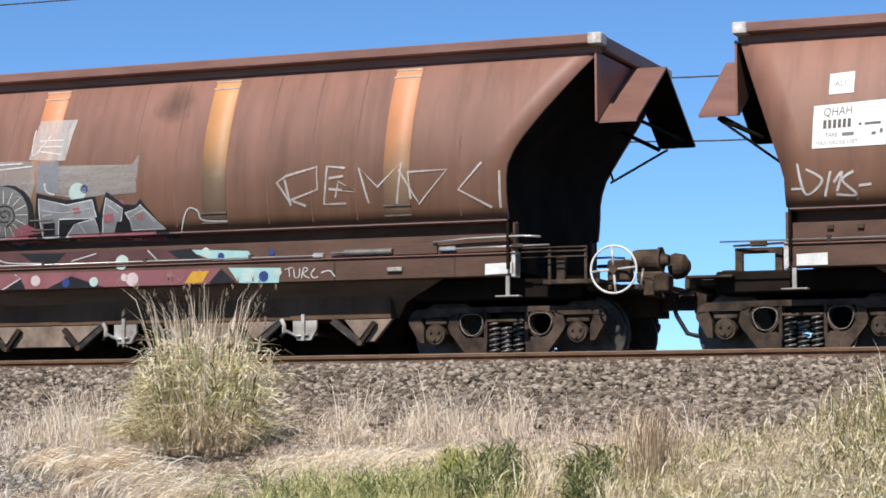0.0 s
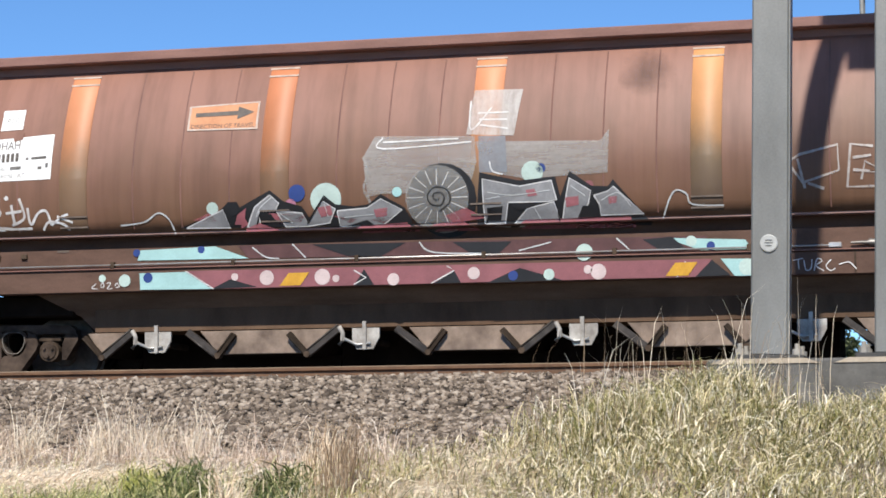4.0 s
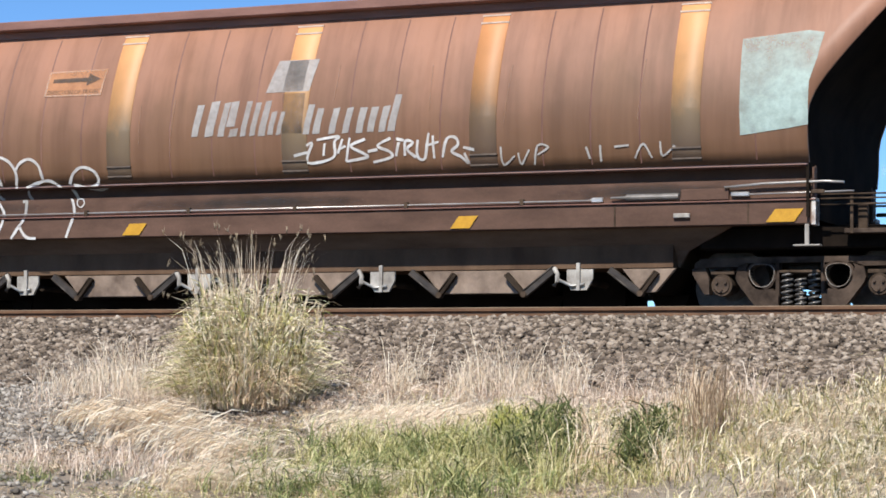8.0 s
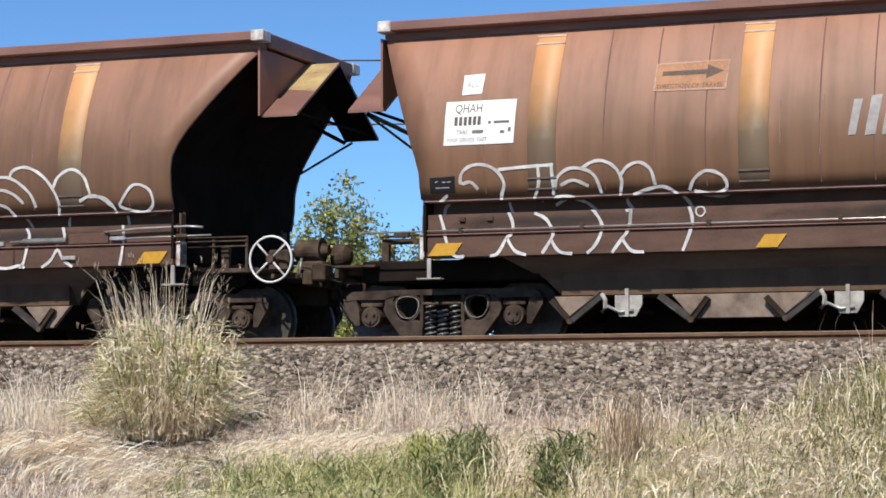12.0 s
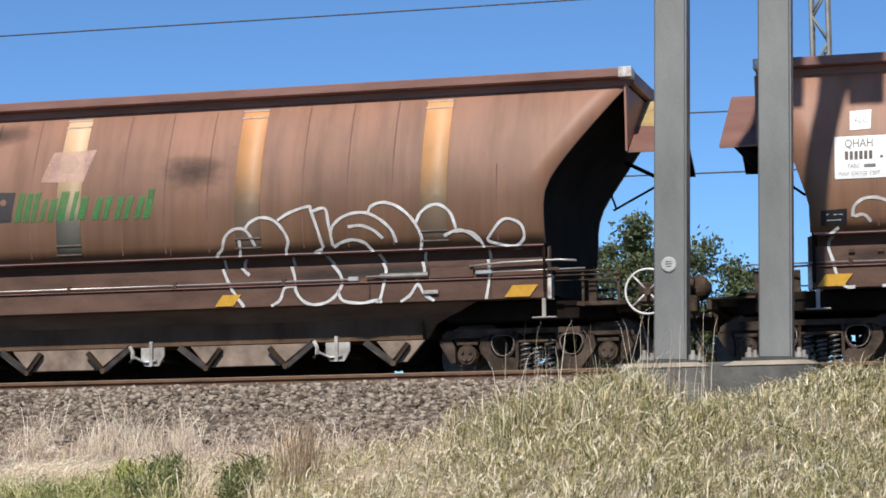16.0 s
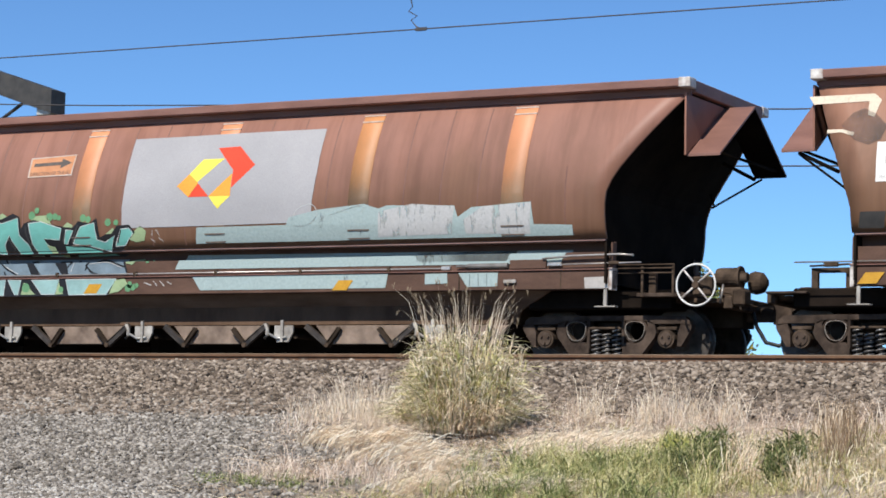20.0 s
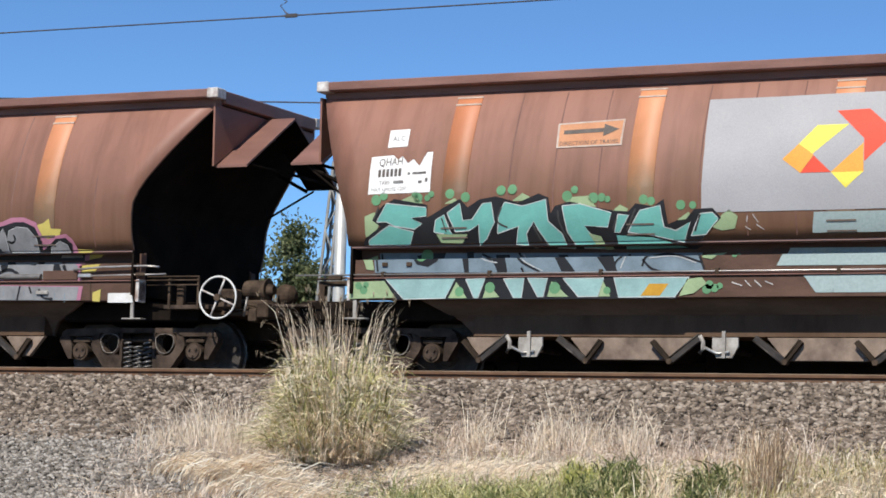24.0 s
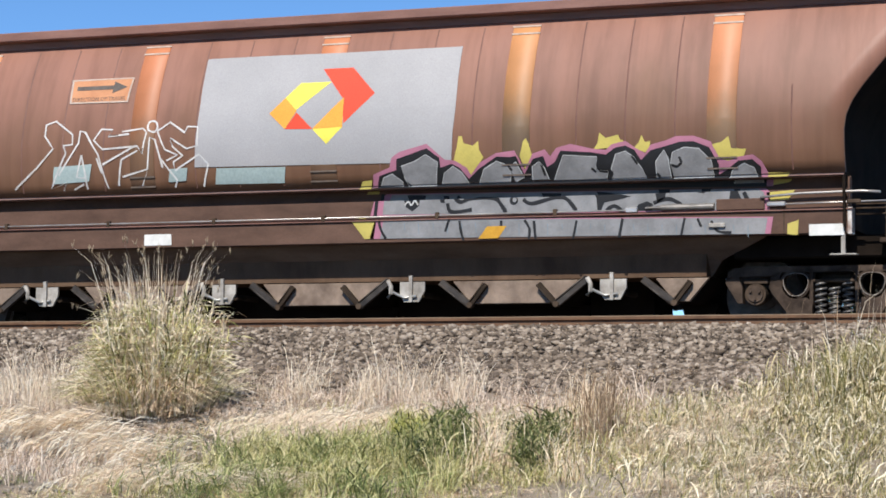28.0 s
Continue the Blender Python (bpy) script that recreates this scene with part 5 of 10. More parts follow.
    fill(w, "graffiti", BLACKP, [(3.28, 1.69), (3.74, 1.86), (3.84, 1.95), (3.94, 1.95), (3.97, 1.89), (4.31, 2.06), (4.46, 1.94), (4.66, 1.88), (4.74, 1.76), (4.91, 1.99), (5.03, 1.89), (5.24, 1.86), (5.4, 1.88), (5.53, 1.98), (5.79, 1.83), (5.88, 1.64)], 3)
    fill(w, "graffiti", BLACKP, [(6.55, 1.63), (6.6, 2.17), (7.02, 2.07), (7.4, 2.1), (7.45, 1.89), (7.55, 2.15), (7.78, 1.99), (7.95, 1.98), (8, 2.05), (8.35, 1.64), (8.34, 1.6)], 3)
    fill(w, "graffiti", SILVP, [(3.35, 1.69), (3.78, 1.87), (3.85, 1.68)], 4)
    line(w, "spray_line", SPRAYW, 0.014, [(3.35, 1.69), (3.78, 1.87), (3.85, 1.68), (3.35, 1.69)], 5, 0)
    fill(w, "graffiti", SILVP, [(4.04, 1.68), (4.14, 1.89), (4.31, 2.01), (4.41, 1.92), (4.36, 1.84), (4.18, 1.84), (4.19, 1.68)], 4)
    line(w, "spray_line", SPRAYW, 0.014, [(4.04, 1.68), (4.14, 1.89), (4.31, 2.01), (4.41, 1.92), (4.36, 1.84), (4.18, 1.84), (4.19, 1.68), (4.04, 1.68)], 5, 0)
    fill(w, "graffiti", SILVP, [(4.38, 1.84), (4.66, 1.81), (4.72, 1.7), (4.89, 1.93), (5.03, 1.84), (4.96, 1.7), (4.71, 1.67), (4.47, 1.67)], 4)
    line(w, "spray_line", SPRAYW, 0.014, [(4.38, 1.84), (4.66, 1.81), (4.72, 1.7), (4.89, 1.93), (5.03, 1.84), (4.96, 1.7), (4.71, 1.67), (4.47, 1.67), (4.38, 1.84)], 5, 0)
    fill(w, "graffiti", SILVP, [(5.05, 1.82), (5.38, 1.84), (5.53, 1.93), (5.76, 1.81), (5.54, 1.66), (5.07, 1.66)], 4)
    line(w, "spray_line", SPRAYW, 0.014, [(5.05, 1.82), (5.38, 1.84), (5.53, 1.93), (5.76, 1.81), (5.54, 1.66), (5.07, 1.66), (5.05, 1.82)], 5, 0)
    fill(w, "graffiti", SILVP, [(6.64, 1.64), (6.63, 2.1), (7.02, 2.01), (7.36, 2.06), (7.41, 1.86), (7.3, 1.84), (6.9, 1.85), (6.85, 1.63)], 4)
    line(w, "spray_line", SPRAYW, 0.014, [(6.64, 1.64), (6.63, 2.1), (7.02, 2.01), (7.36, 2.06), (7.41, 1.86), (7.3, 1.84), (6.9, 1.85), (6.85, 1.63), (6.64, 1.64)], 5, 0)
    fill(w, "graffiti", SILVP, [(6.95, 1.63), (7.1, 1.78), (7.38, 1.84), (7.45, 1.62)], 4)
    line(w, "spray_line", SPRAYW, 0.014, [(6.95, 1.63), (7.1, 1.78), (7.38, 1.84), (7.45, 1.62), (6.95, 1.63)], 5, 0)
    fill(w, "graffiti", SILVP, [(7.46, 1.66), (7.55, 2.08), (7.77, 1.94), (7.74, 1.81), (7.62, 1.66)], 4)
    line(w, "spray_line", SPRAYW, 0.014, [(7.46, 1.66), (7.55, 2.08), (7.77, 1.94), (7.74, 1.81), (7.62, 1.66), (7.46, 1.66)], 5, 0)
    fill(w, "graffiti", SILVP, [(7.8, 1.89), (7.95, 1.93), (8, 1.98), (8.31, 1.69), (7.86, 1.69), (7.86, 1.79)], 4)
    line(w, "spray_line", SPRAYW, 0.014, [(7.8, 1.89), (7.95, 1.93), (8, 1.98), (8.31, 1.69), (7.86, 1.69), (7.86, 1.79), (7.8, 1.89)], 5, 0)
    fill(w, "graffiti", BLACKP, [(4.26, 1.68), (4.31, 1.82), (4.41, 1.67)], 6)
    fill(w, "graffiti", BLACKP, [(3.85, 1.92), (3.94, 1.93), (3.95, 1.82), (3.87, 1.8)], 6)
    fill(w, "graffiti", BLACKP, [(5.14, 1.66), (5.37, 1.72), (5.45, 1.66)], 6)
    fill(w, "graffiti", BLACKP, [(6.89, 1.84), (7.33, 1.84), (7.01, 1.76)], 6)
    fill(w, "graffiti", BLACKP, [(7.68, 1.79), (7.85, 1.79), (7.84, 1.68), (7.62, 1.67)], 6)
    fill(w, "graffiti", BLACKP, [(6.67, 1.8), (6.84, 1.81), (6.81, 1.67), (6.67, 1.67)], 6)
    fill(w, "graffiti", PINKD, [(3.94, 1.81), (4.04, 1.88), (4.01, 1.71), (3.9, 1.71)], 6)
    fill(w, "graffiti", PINKD, [(4.83, 1.86), (4.98, 1.88), (5, 1.78), (4.87, 1.76)], 6)
    fill(w, "graffiti", PINKD, [(7.09, 1.97), (7.18, 1.98), (7.21, 1.91), (7.11, 1.9)], 6)
    fill(w, "graffiti", PINKD, [(7.5, 1.88), (7.64, 1.89), (7.64, 1.8), (7.51, 1.78)], 6)
    fill(w, "graffiti", PINKD, [(7.95, 1.87), (8.04, 1.88), (8.03, 1.81), (7.95, 1.8)], 6)
    fill(w, "graffiti", PINKD, [(5.45, 1.82), (5.6, 1.84), (5.59, 1.75), (5.47, 1.74)], 6)
    fill(w, "graffiti", PINKD, [(7.07, 1.67), (8.17, 1.67), (8.18, 1.58), (6.96, 1.6)], 6)
    fill(w, "graffiti", PINKD, [(6.08, 1.65), (6.37, 1.69), (6.54, 1.6), (6.03, 1.6)], 6)
    fill(w, "graffiti", PINKD, [(4.02, 1.67), (4.18, 1.72), (4.4, 1.64), (4.02, 1.63)], 6)
    fill(w, "graffiti", PINKD, [(5.29, 1.66), (5.8, 1.68), (5.87, 1.61), (5.22, 1.61)], 6)
    line(w, "spray_line", SPRAYS, 0.01, [(4.15, 1.78), (4.2, 1.88), (4.34, 1.99)], 6, 1)
    line(w, "spray_line", SPRAYS, 0.01, [(4.42, 1.81), (4.55, 1.71)], 6, 1)
    line(w, "spray_line", SPRAYS, 0.01, [(4.91, 1.9), (4.95, 1.76)], 6, 1)
    line(w, "spray_line", SPRAYS, 0.01, [(6.68, 1.96), (6.95, 1.92), (7.34, 1.96)], 6, 1)
    line(w, "spray_line", SPRAYS, 0.01, [(6.67, 1.89), (6.81, 1.91)], 6, 1)
    line(w, "spray_line", SPRAYS, 0.01, [(7.56, 2), (7.71, 1.89)], 6, 1)
    line(w, "spray_line", SPRAYS, 0.01, [(7.88, 1.84), (8.05, 1.91), (8.18, 1.77)], 6, 1)
    line(w, "spray_line", SPRAYS, 0.01, [(5.12, 1.75), (5.45, 1.77)], 6, 1)
    line(w, "spray_line", SPRAYS, 0.01, [(7.16, 1.8), (7.24, 1.66)], 6, 1)
    line(w, "spray_line", BLACKP, 0.016, [(4.19, 1.81), (4.14, 1.68)], 6, 1)
    line(w, "spray_line", BLACKP, 0.016, [(4.71, 1.69), (4.91, 1.96)], 6, 1)
    line(w, "spray_line", BLACKP, 0.016, [(6.65, 1.64), (6.72, 1.8)], 6, 1)
    line(w, "spray_line", BLACKP, 0.016, [(7.43, 1.62), (7.41, 1.85)], 6, 1)
    disc(w, "graffiti", MAROON, 6.73, 1.955, 0.051, 2)
    disc(w, "graffiti", MAROON, 7.09, 1.992, 0.063, 2)
    disc(w, "graffiti", MAROON, 7.75, 1.996, 0.05, 2)
    disc(w, "graffiti", PALEC, 4.93, 1.948, 0.171, 2)
    disc(w, "graffiti", PALEC, 3.66, 1.889, 0.066, 2)
    disc(w, "graffiti", BLUEP, 4.61, 2.021, 0.092, 2)
    disc(w, "graffiti", PALEC, 7.16, 2.155, 0.115, 2)
    disc(w, "graffiti", BLUEP, 7.25, 2.191, 0.051, 2)
    disc(w, "graffiti", CYANP, 5.71, 1.997, 0.052, 2)
    disc(w, "graffiti", PINKP, 4.54, 1.905, 0.058, 2)
    fill(w, "graffiti", MAROOND, [(3.89, 1.5), (8.93, 1.46), (8.97, 1.31), (4.01, 1.36)], 1)
    fill(w, "graffiti", CYANP, [(2.77, 1.48), (3.63, 1.5), (4.01, 1.36), (2.74, 1.37)], 2)
    fill(w, "graffiti", CYANP, [(8.5, 1.45), (9.32, 1.41), (9.39, 1.31), (8.87, 1.31)], 2)
    fill(w, "graffiti", BLACKP, [(4.72, 1.49), (5.75, 1.48), (5.47, 1.34), (5.1, 1.36)], 3)
    fill(w, "graffiti", BLACKP, [(6.26, 1.47), (6.89, 1.46), (6.76, 1.34), (6.47, 1.34)], 3)
    fill(w, "graffiti", BLACKP, [(8.27, 1.44), (8.57, 1.46), (8.74, 1.31), (8.47, 1.31)], 3)
    line(w, "spray_line", SPRAYS, 0.015, [(4.05, 1.48), (4.2, 1.37), (4.35, 1.35)], 4, 1)
    line(w, "spray_line", SPRAYS, 0.015, [(4.5, 1.5), (4.65, 1.35)], 4, 1)
    line(w, "spray_line", SPRAYS, 0.015, [(5.9, 1.48), (6.05, 1.37), (6.62, 1.34)], 4, 1)
    line(w, "spray_line", SPRAYS, 0.015, [(6.97, 1.36), (7.31, 1.44)], 4, 1)
    line(w, "spray_line", SPRAYS, 0.015, [(8, 1.46), (8.13, 1.34)], 4, 1)
    disc(w, "graffiti", BLUEP, 2.73, 1.453, 0.041, 3)
    disc(w, "graffiti", BLUEP, 3.47, 1.47, 0.041, 3)
    disc(w, "graffiti", PALEC, 7.66, 1.324, 0.089, 3)
    disc(w, "graffiti", PALEC, 8.77, 1.41, 0.056, 3)
    disc(w, "graffiti", BLUEP, 8.97, 1.357, 0.044, 3)
    disc(w, "graffiti", BLUEP, 9.62, 1.385, 0.037, 3)
    fill(w, "graffiti", MAROON, [(3.3, 1.24), (8.98, 1.22), (8.85, 1.04), (3.62, 1.04)], 1)
    fill(w, "graffiti", CYANP, [(2.77, 1.23), (3.3, 1.23), (3.6, 1.04), (2.78, 1.05)], 1)
    fill(w, "graffiti", CYANP, [(9.07, 1.22), (9.75, 1.2), (9.72, 1.03), (9.21, 1.04)], 1)
    fill(w, "graffiti", BLACKP, [(3.6, 1.04), (3.81, 1.14), (4.11, 1.05)], 2)
    fill(w, "graffiti", BLACKP, [(6.63, 1.03), (6.98, 1.18), (7.43, 1.04)], 2)
    fill(w, "graffiti", BLACKP, [(5.19, 1.04), (5.3, 1.21), (5.41, 1.04)], 2)
    fill(w, "graffiti", BLACKP, [(6.06, 1.04), (6.28, 1.17), (6.35, 1.04)], 2)
    fill(w, "graffiti", BLACKP, [(8.98, 1.21), (9.17, 1.05), (8.81, 1.04)], 2)
    line(w, "spray_line", SPRAYW, 0.014, [(3.3, 1.24), (3.62, 1.04)], 3, 0)
    line(w, "spray_line", SPRAYW, 0.014, [(5.19, 1.2), (5.32, 1.12), (5.19, 1.05)], 3, 0)
    line(w, "spray_line", SPRAYW, 0.014, [(6.2, 1.22), (6.28, 1.17), (6.03, 1.04)], 3, 0)
    line(w, "spray_line", SPRAYW, 0.014, [(8.71, 1.2), (8.62, 1.04)], 3, 0)
    disc(w, "graffiti", PALEP, 3.86, 1.162, 0.04, 3)
    disc(w, "graffiti", PALEP, 4.22, 1.145, 0.08, 3)
    disc(w, "graffiti", PALEP, 4.84, 1.139, 0.086, 3)
    disc(w, "graffiti", PALEP, 4.99, 1.118, 0.039, 3)
    disc(w, "graffiti", PALEP, 5.62, 1.093, 0.065, 3)
    disc(w, "graffiti", PALEP, 6.49, 1.136, 0.065, 3)
    disc(w, "graffiti", PALEC, 7.29, 1.103, 0.058, 3)
    disc(w, "graffiti", PALEP, 7.81, 1.118, 0.082, 3)
    disc(w, "graffiti", PALEP, 7.7, 1.144, 0.044, 3)
    disc(w, "graffiti", PALEC, 2.6, 1.153, 0.068, 3)
    disc(w, "graffiti", PALEC, 2.34, 1.183, 0.041, 3)
    disc(w, "graffiti", BLUEP, 6.91, 1.1, 0.052, 3)
    disc(w, "graffiti", BLUEP, 2.87, 1.178, 0.054, 3)
    disc(w, "graffiti", BLUEP, 9.53, 1.107, 0.062, 3)
    disc(w, "graffiti", PALEC, 9.34, 1.128, 0.086, 3)
    disc(w, "graffiti", PALEC, 9.71, 1.149, 0.049, 3)
    line(w, "spray_line", SPRAYW, 0.012, [(9.8, 1.18), (9.9, 1.2)], 3, 1)
    line(w, "spray_line", SPRAYW, 0.012, [(9.85, 1.19), (9.86, 1.09)], 3, 1)
    line(w, "spray_line", SPRAYW, 0.012, [(9.91, 1.18), (9.93, 1.08), (9.98, 1.1), (9.99, 1.19)], 3, 1)
    line(w, "spray_line", SPRAYW, 0.012, [(10.01, 1.07), (10.04, 1.19), (10.09, 1.17), (10.03, 1.12), (10.11, 1.07)], 3, 1)
    line(w, "spray_line", SPRAYW, 0.012, [(10.18, 1.18), (10.13, 1.12), (10.17, 1.07), (10.22, 1.09)], 3, 1)
    line(w, "spray_line", SPRAYW, 0.012, [(10.26, 1.13), (10.36, 1.15), (10.43, 1.08)], 3, 1)
    line(w, "spray_line", SPRAYW, 0.012, [(2.22, 1.08), (2.27, 1.13), (2.22, 1.08), (2.29, 1.07)], 3, 1)
    line(w, "spray_line", SPRAYW, 0.012, [(2.32, 1.1), (2.35, 1.14), (2.36, 1.09), (2.32, 1.09)], 3, 1)
    line(w, "spray_line", SPRAYW, 0.012, [(2.39, 1.13), (2.44, 1.13), (2.4, 1.07), (2.46, 1.07)], 3, 1)
    line(w, "spray_line", SPRAYW, 0.012, [(2.49, 1.1), (2.51, 1.13), (2.54, 1.09), (2.5, 1.08)], 3, 1)
    line(w, "spray_line", FAINTW, 0.03, [(9.95, 1.92), (9.78, 2.16), (9.9, 2.23), (10.28, 2.32), (10.29, 2.06), (9.94, 1.95)], 4, 0)
    line(w, "spray_line", FAINTW, 0.03, [(9.88, 2.19), (9.95, 1.89)], 4, 0)
    line(w, "spray_line", FAINTW, 0.03, [(9.98, 1.94), (10.14, 1.88)], 4, 0)
    line(w, "spray_line", FAINTW, 0.03, [(10.63, 2.29), (10.41, 2.32), (10.37, 1.89), (10.64, 1.89)], 4, 0)
    line(w, "spray_line", FAINTW, 0.03, [(10.43, 2.18), (10.61, 2.2)], 4, 0)
    line(w, "spray_line", FAINTW, 0.03, [(10.43, 2.06), (10.76, 2.02), (10.55, 2.14), (10.51, 1.96)], 4, 0)
    line(w, "spray_line", FAINTW, 0.03, [(10.92, 1.88), (10.8, 2.29), (11.03, 2.06), (11.32, 2.32), (11.26, 1.86)], 4, 0)
    line(w, "spray_line", FAINTW, 0.03, [(11.43, 1.91), (11.4, 2.21), (11.87, 2.22), (11.53, 1.85), (11.29, 2.24)], 4, 0)
    line(w, "spray_line", FAINTW, 0.03, [(12.28, 2.28), (12, 1.99), (12.39, 1.78)], 4, 0)
    line(w, "spray_line", FAINTW, 0.03, [(12.49, 2.18), (12.49, 1.77)], 4, 0)
    smudge(w, 8.37, 3.17, 0.34, 0.32, 0.35)
    fill(w, "end_mark", WHITE, [(12.25, 1.17), (12.58, 1.18), (12.58, 1.06), (12.25, 1.05)], 1)


def paint_third(w):
    placard(w, [(1.13, 3.02), (1.37, 3.03), (1.36, 2.8), (1.13, 2.79)], [(0.96, 2.72), (1.77, 2.72), (1.76, 2.23), (0.96, 2.23)])
    arrow_sign(w, [(3.3, 3.03), (4.1, 3.04), (4.07, 2.71), (3.28, 2.72)], True)
    fill(w, "data_plate", BLACKP, [(0.79, 1.89), (1.08, 1.9), (1.07, 1.72), (0.78, 1.72)], 1)
    line(w, "data_mark", SPRAYW, 0.012, [(0.85, 1.84), (0.88, 1.85)], 2, 0)
    line(w, "data_mark", SPRAYW, 0.012, [(0.93, 1.84), (0.97, 1.84)], 2, 0)
    line(w, "data_mark", SPRAYW, 0.012, [(0.99, 1.84), (1.03, 1.84)], 2, 0)
    line(w, "data_mark", SPRAYW, 0.012, [(0.85, 1.78), (1.01, 1.78)], 2, 0)
    line(w, "spray_line", SPRAYW, 0.038, [(1.14, 1.81), (1.16, 1.92), (1.26, 2), (1.41, 2.01), (1.56, 1.94), (1.64, 1.8), (1.59, 1.63), (1.68, 1.4), (1.67, 1.27), (1.62, 1.23), (1.52, 1.07), (1.43, 1.04)], 3, 1)
    line(w, "spray_line", SPRAYW, 0.038, [(1.62, 1.23), (1.71, 1.09), (1.84, 1.04)], 3, 1)
    line(w, "spray_line", SPRAYW, 0.038, [(1.16, 1.81), (1.26, 1.83), (1.34, 1.75)], 3, 1)
    line(w, "spray_line", SPRAYW, 0.038, [(0.98, 1.7), (0.84, 1.57), (0.89, 1.35), (0.94, 1.17), (1.02, 1.05), (1.13, 1.04)], 3, 1)
    line(w, "spray_line", SPRAYW, 0.038, [(1.58, 1.95), (1.91, 1.97), (2.2, 1.98)], 3, 1)
    line(w, "spray_line", SPRAYW, 0.038, [(2.03, 1.97), (2.03, 1.79), (1.96, 1.63)], 3, 1)
    line(w, "spray_line", SPRAYW, 0.038, [(2.18, 1.98), (2.19, 1.78), (2.18, 1.66)], 3, 1)
    line(w, "spray_line", SPRAYW, 0.038, [(1.93, 1.49), (2.06, 1.42), (2.14, 1.28), (2.12, 1.2), (2.02, 1.05)], 3, 1)
    line(w, "spray_line", SPRAYW, 0.038, [(2.12, 1.2), (2.21, 1.07), (2.36, 1.04)], 3, 1)
    line(w, "spray_line", SPRAYW, 0.038, [(2.21, 1.72), (2.24, 1.84), (2.37, 1.93), (2.54, 1.92), (2.66, 1.84), (2.72, 1.66)], 3, 1)
    line(w, "spray_line", SPRAYW, 0.038, [(2.52, 1.93), (2.63, 1.99), (2.75, 2), (2.88, 1.93), (2.95, 1.79), (2.92, 1.61), (3, 1.47), (2.97, 1.27), (2.91, 1.19), (2.8, 1.04)], 3, 1)
    line(w, "spray_line", SPRAYW, 0.038, [(2.91, 1.19), (3.01, 1.06), (3.15, 1.04)], 3, 1)
    line(w, "spray_line", SPRAYW, 0.038, [(2.27, 1.76), (2.41, 1.81), (2.53, 1.77), (2.58, 1.74)], 3, 1)
    line(w, "spray_line", SPRAYW, 0.038, [(2.12, 1.58), (2.25, 1.65), (2.4, 1.63), (2.55, 1.54), (2.67, 1.38), (2.68, 1.26), (2.61, 1.12), (2.52, 1.04)], 3, 1)
    line(w, "spray_line", SPRAYW, 0.038, [(2.95, 1.85), (3.02, 1.93), (3.15, 1.97), (3.27, 1.89), (3.31, 1.73)], 3, 1)
    line(w, "spray_line", SPRAYW, 0.038, [(3.06, 1.64), (3.23, 1.69), (3.4, 1.71), (3.55, 1.62), (3.64, 1.49), (3.67, 1.35), (3.65, 1.24), (3.57, 1.04)], 3, 1)
    line(w, "spray_line", SPRAYW, 0.038, [(3.67, 1.66), (3.73, 1.77), (3.84, 1.85), (3.96, 1.84), (4.05, 1.78), (4.07, 1.68), (3.95, 1.62), (3.8, 1.64), (3.72, 1.66)], 3, 1)
    line(w, "spray_line", SPRAYW, 0.038, [(2.95, 1.48), (3, 1.49), (2.99, 1.35)], 3, 1)
    line(w, "spray_line", SPRAYW, 0.018, [(3.81, 1.45), (3.79, 1.42), (3.76, 1.4), (3.72, 1.42), (3.71, 1.45), (3.72, 1.49), (3.76, 1.5), (3.79, 1.49), (3.81, 1.45)], 3, 1)
    fill(w, "company_lettering", FADEL, [(5.35, 2.16), (5.41, 2.53), (5.5, 2.53), (5.43, 2.16)], 1)
    fill(w, "company_lettering", FADEL, [(5.52, 2.15), (5.59, 2.56), (5.7, 2.57), (5.63, 2.16)], 1)
    fill(w, "company_lettering", FADEL, [(5.69, 2.15), (5.76, 2.54), (5.84, 2.55), (5.77, 2.15)], 1)
    fill(w, "company_lettering", FADEL, [(5.8, 2.26), (5.85, 2.55), (5.95, 2.56), (5.91, 2.26)], 1)
    fill(w, "company_lettering", FADEL, [(5.83, 2.14), (5.86, 2.23), (5.96, 2.24), (5.94, 2.15)], 1)
    fill(w, "company_lettering", FADEL, [(5.98, 2.14), (6.05, 2.55), (6.12, 2.55), (6.05, 2.15)], 1)
    fill(w, "company_lettering", FADEL, [(6.1, 2.14), (6.17, 2.53), (6.24, 2.53), (6.17, 2.15)], 1)
    fill(w, "company_lettering", FADEL, [(6.21, 2.14), (6.29, 2.54), (6.37, 2.55), (6.3, 2.14)], 1)
    fill(w, "company_lettering", FADEL, [(6.33, 2.15), (6.38, 2.41), (6.45, 2.42), (6.4, 2.15)], 1)
    fill(w, "company_lettering", FADEL, [(6.44, 2.14), (6.5, 2.41), (6.55, 2.41), (6.5, 2.15)], 1)
    fill(w, "company_lettering", FADEL, [(6.78, 2.14), (6.84, 2.48), (6.92, 2.48), (6.86, 2.14)], 1)
    fill(w, "company_lettering", FADEL, [(6.9, 2.14), (6.96, 2.43), (7.04, 2.43), (6.99, 2.14)], 1)
    fill(w, "company_lettering", FADEL, [(7.1, 2.13), (7.16, 2.42), (7.24, 2.43), (7.18, 2.14)], 1)
    fill(w, "company_lettering", FADEL, [(7.27, 2.13), (7.33, 2.42), (7.41, 2.43), (7.35, 2.14)], 1)
    fill(w, "company_lettering", FADEL, [(7.44, 2.13), (7.49, 2.42), (7.58, 2.42), (7.52, 2.13)], 1)
    fill(w, "company_lettering", FADEL, [(7.58, 2.14), (7.63, 2.42), (7.72, 2.42), (7.66, 2.14)], 1)
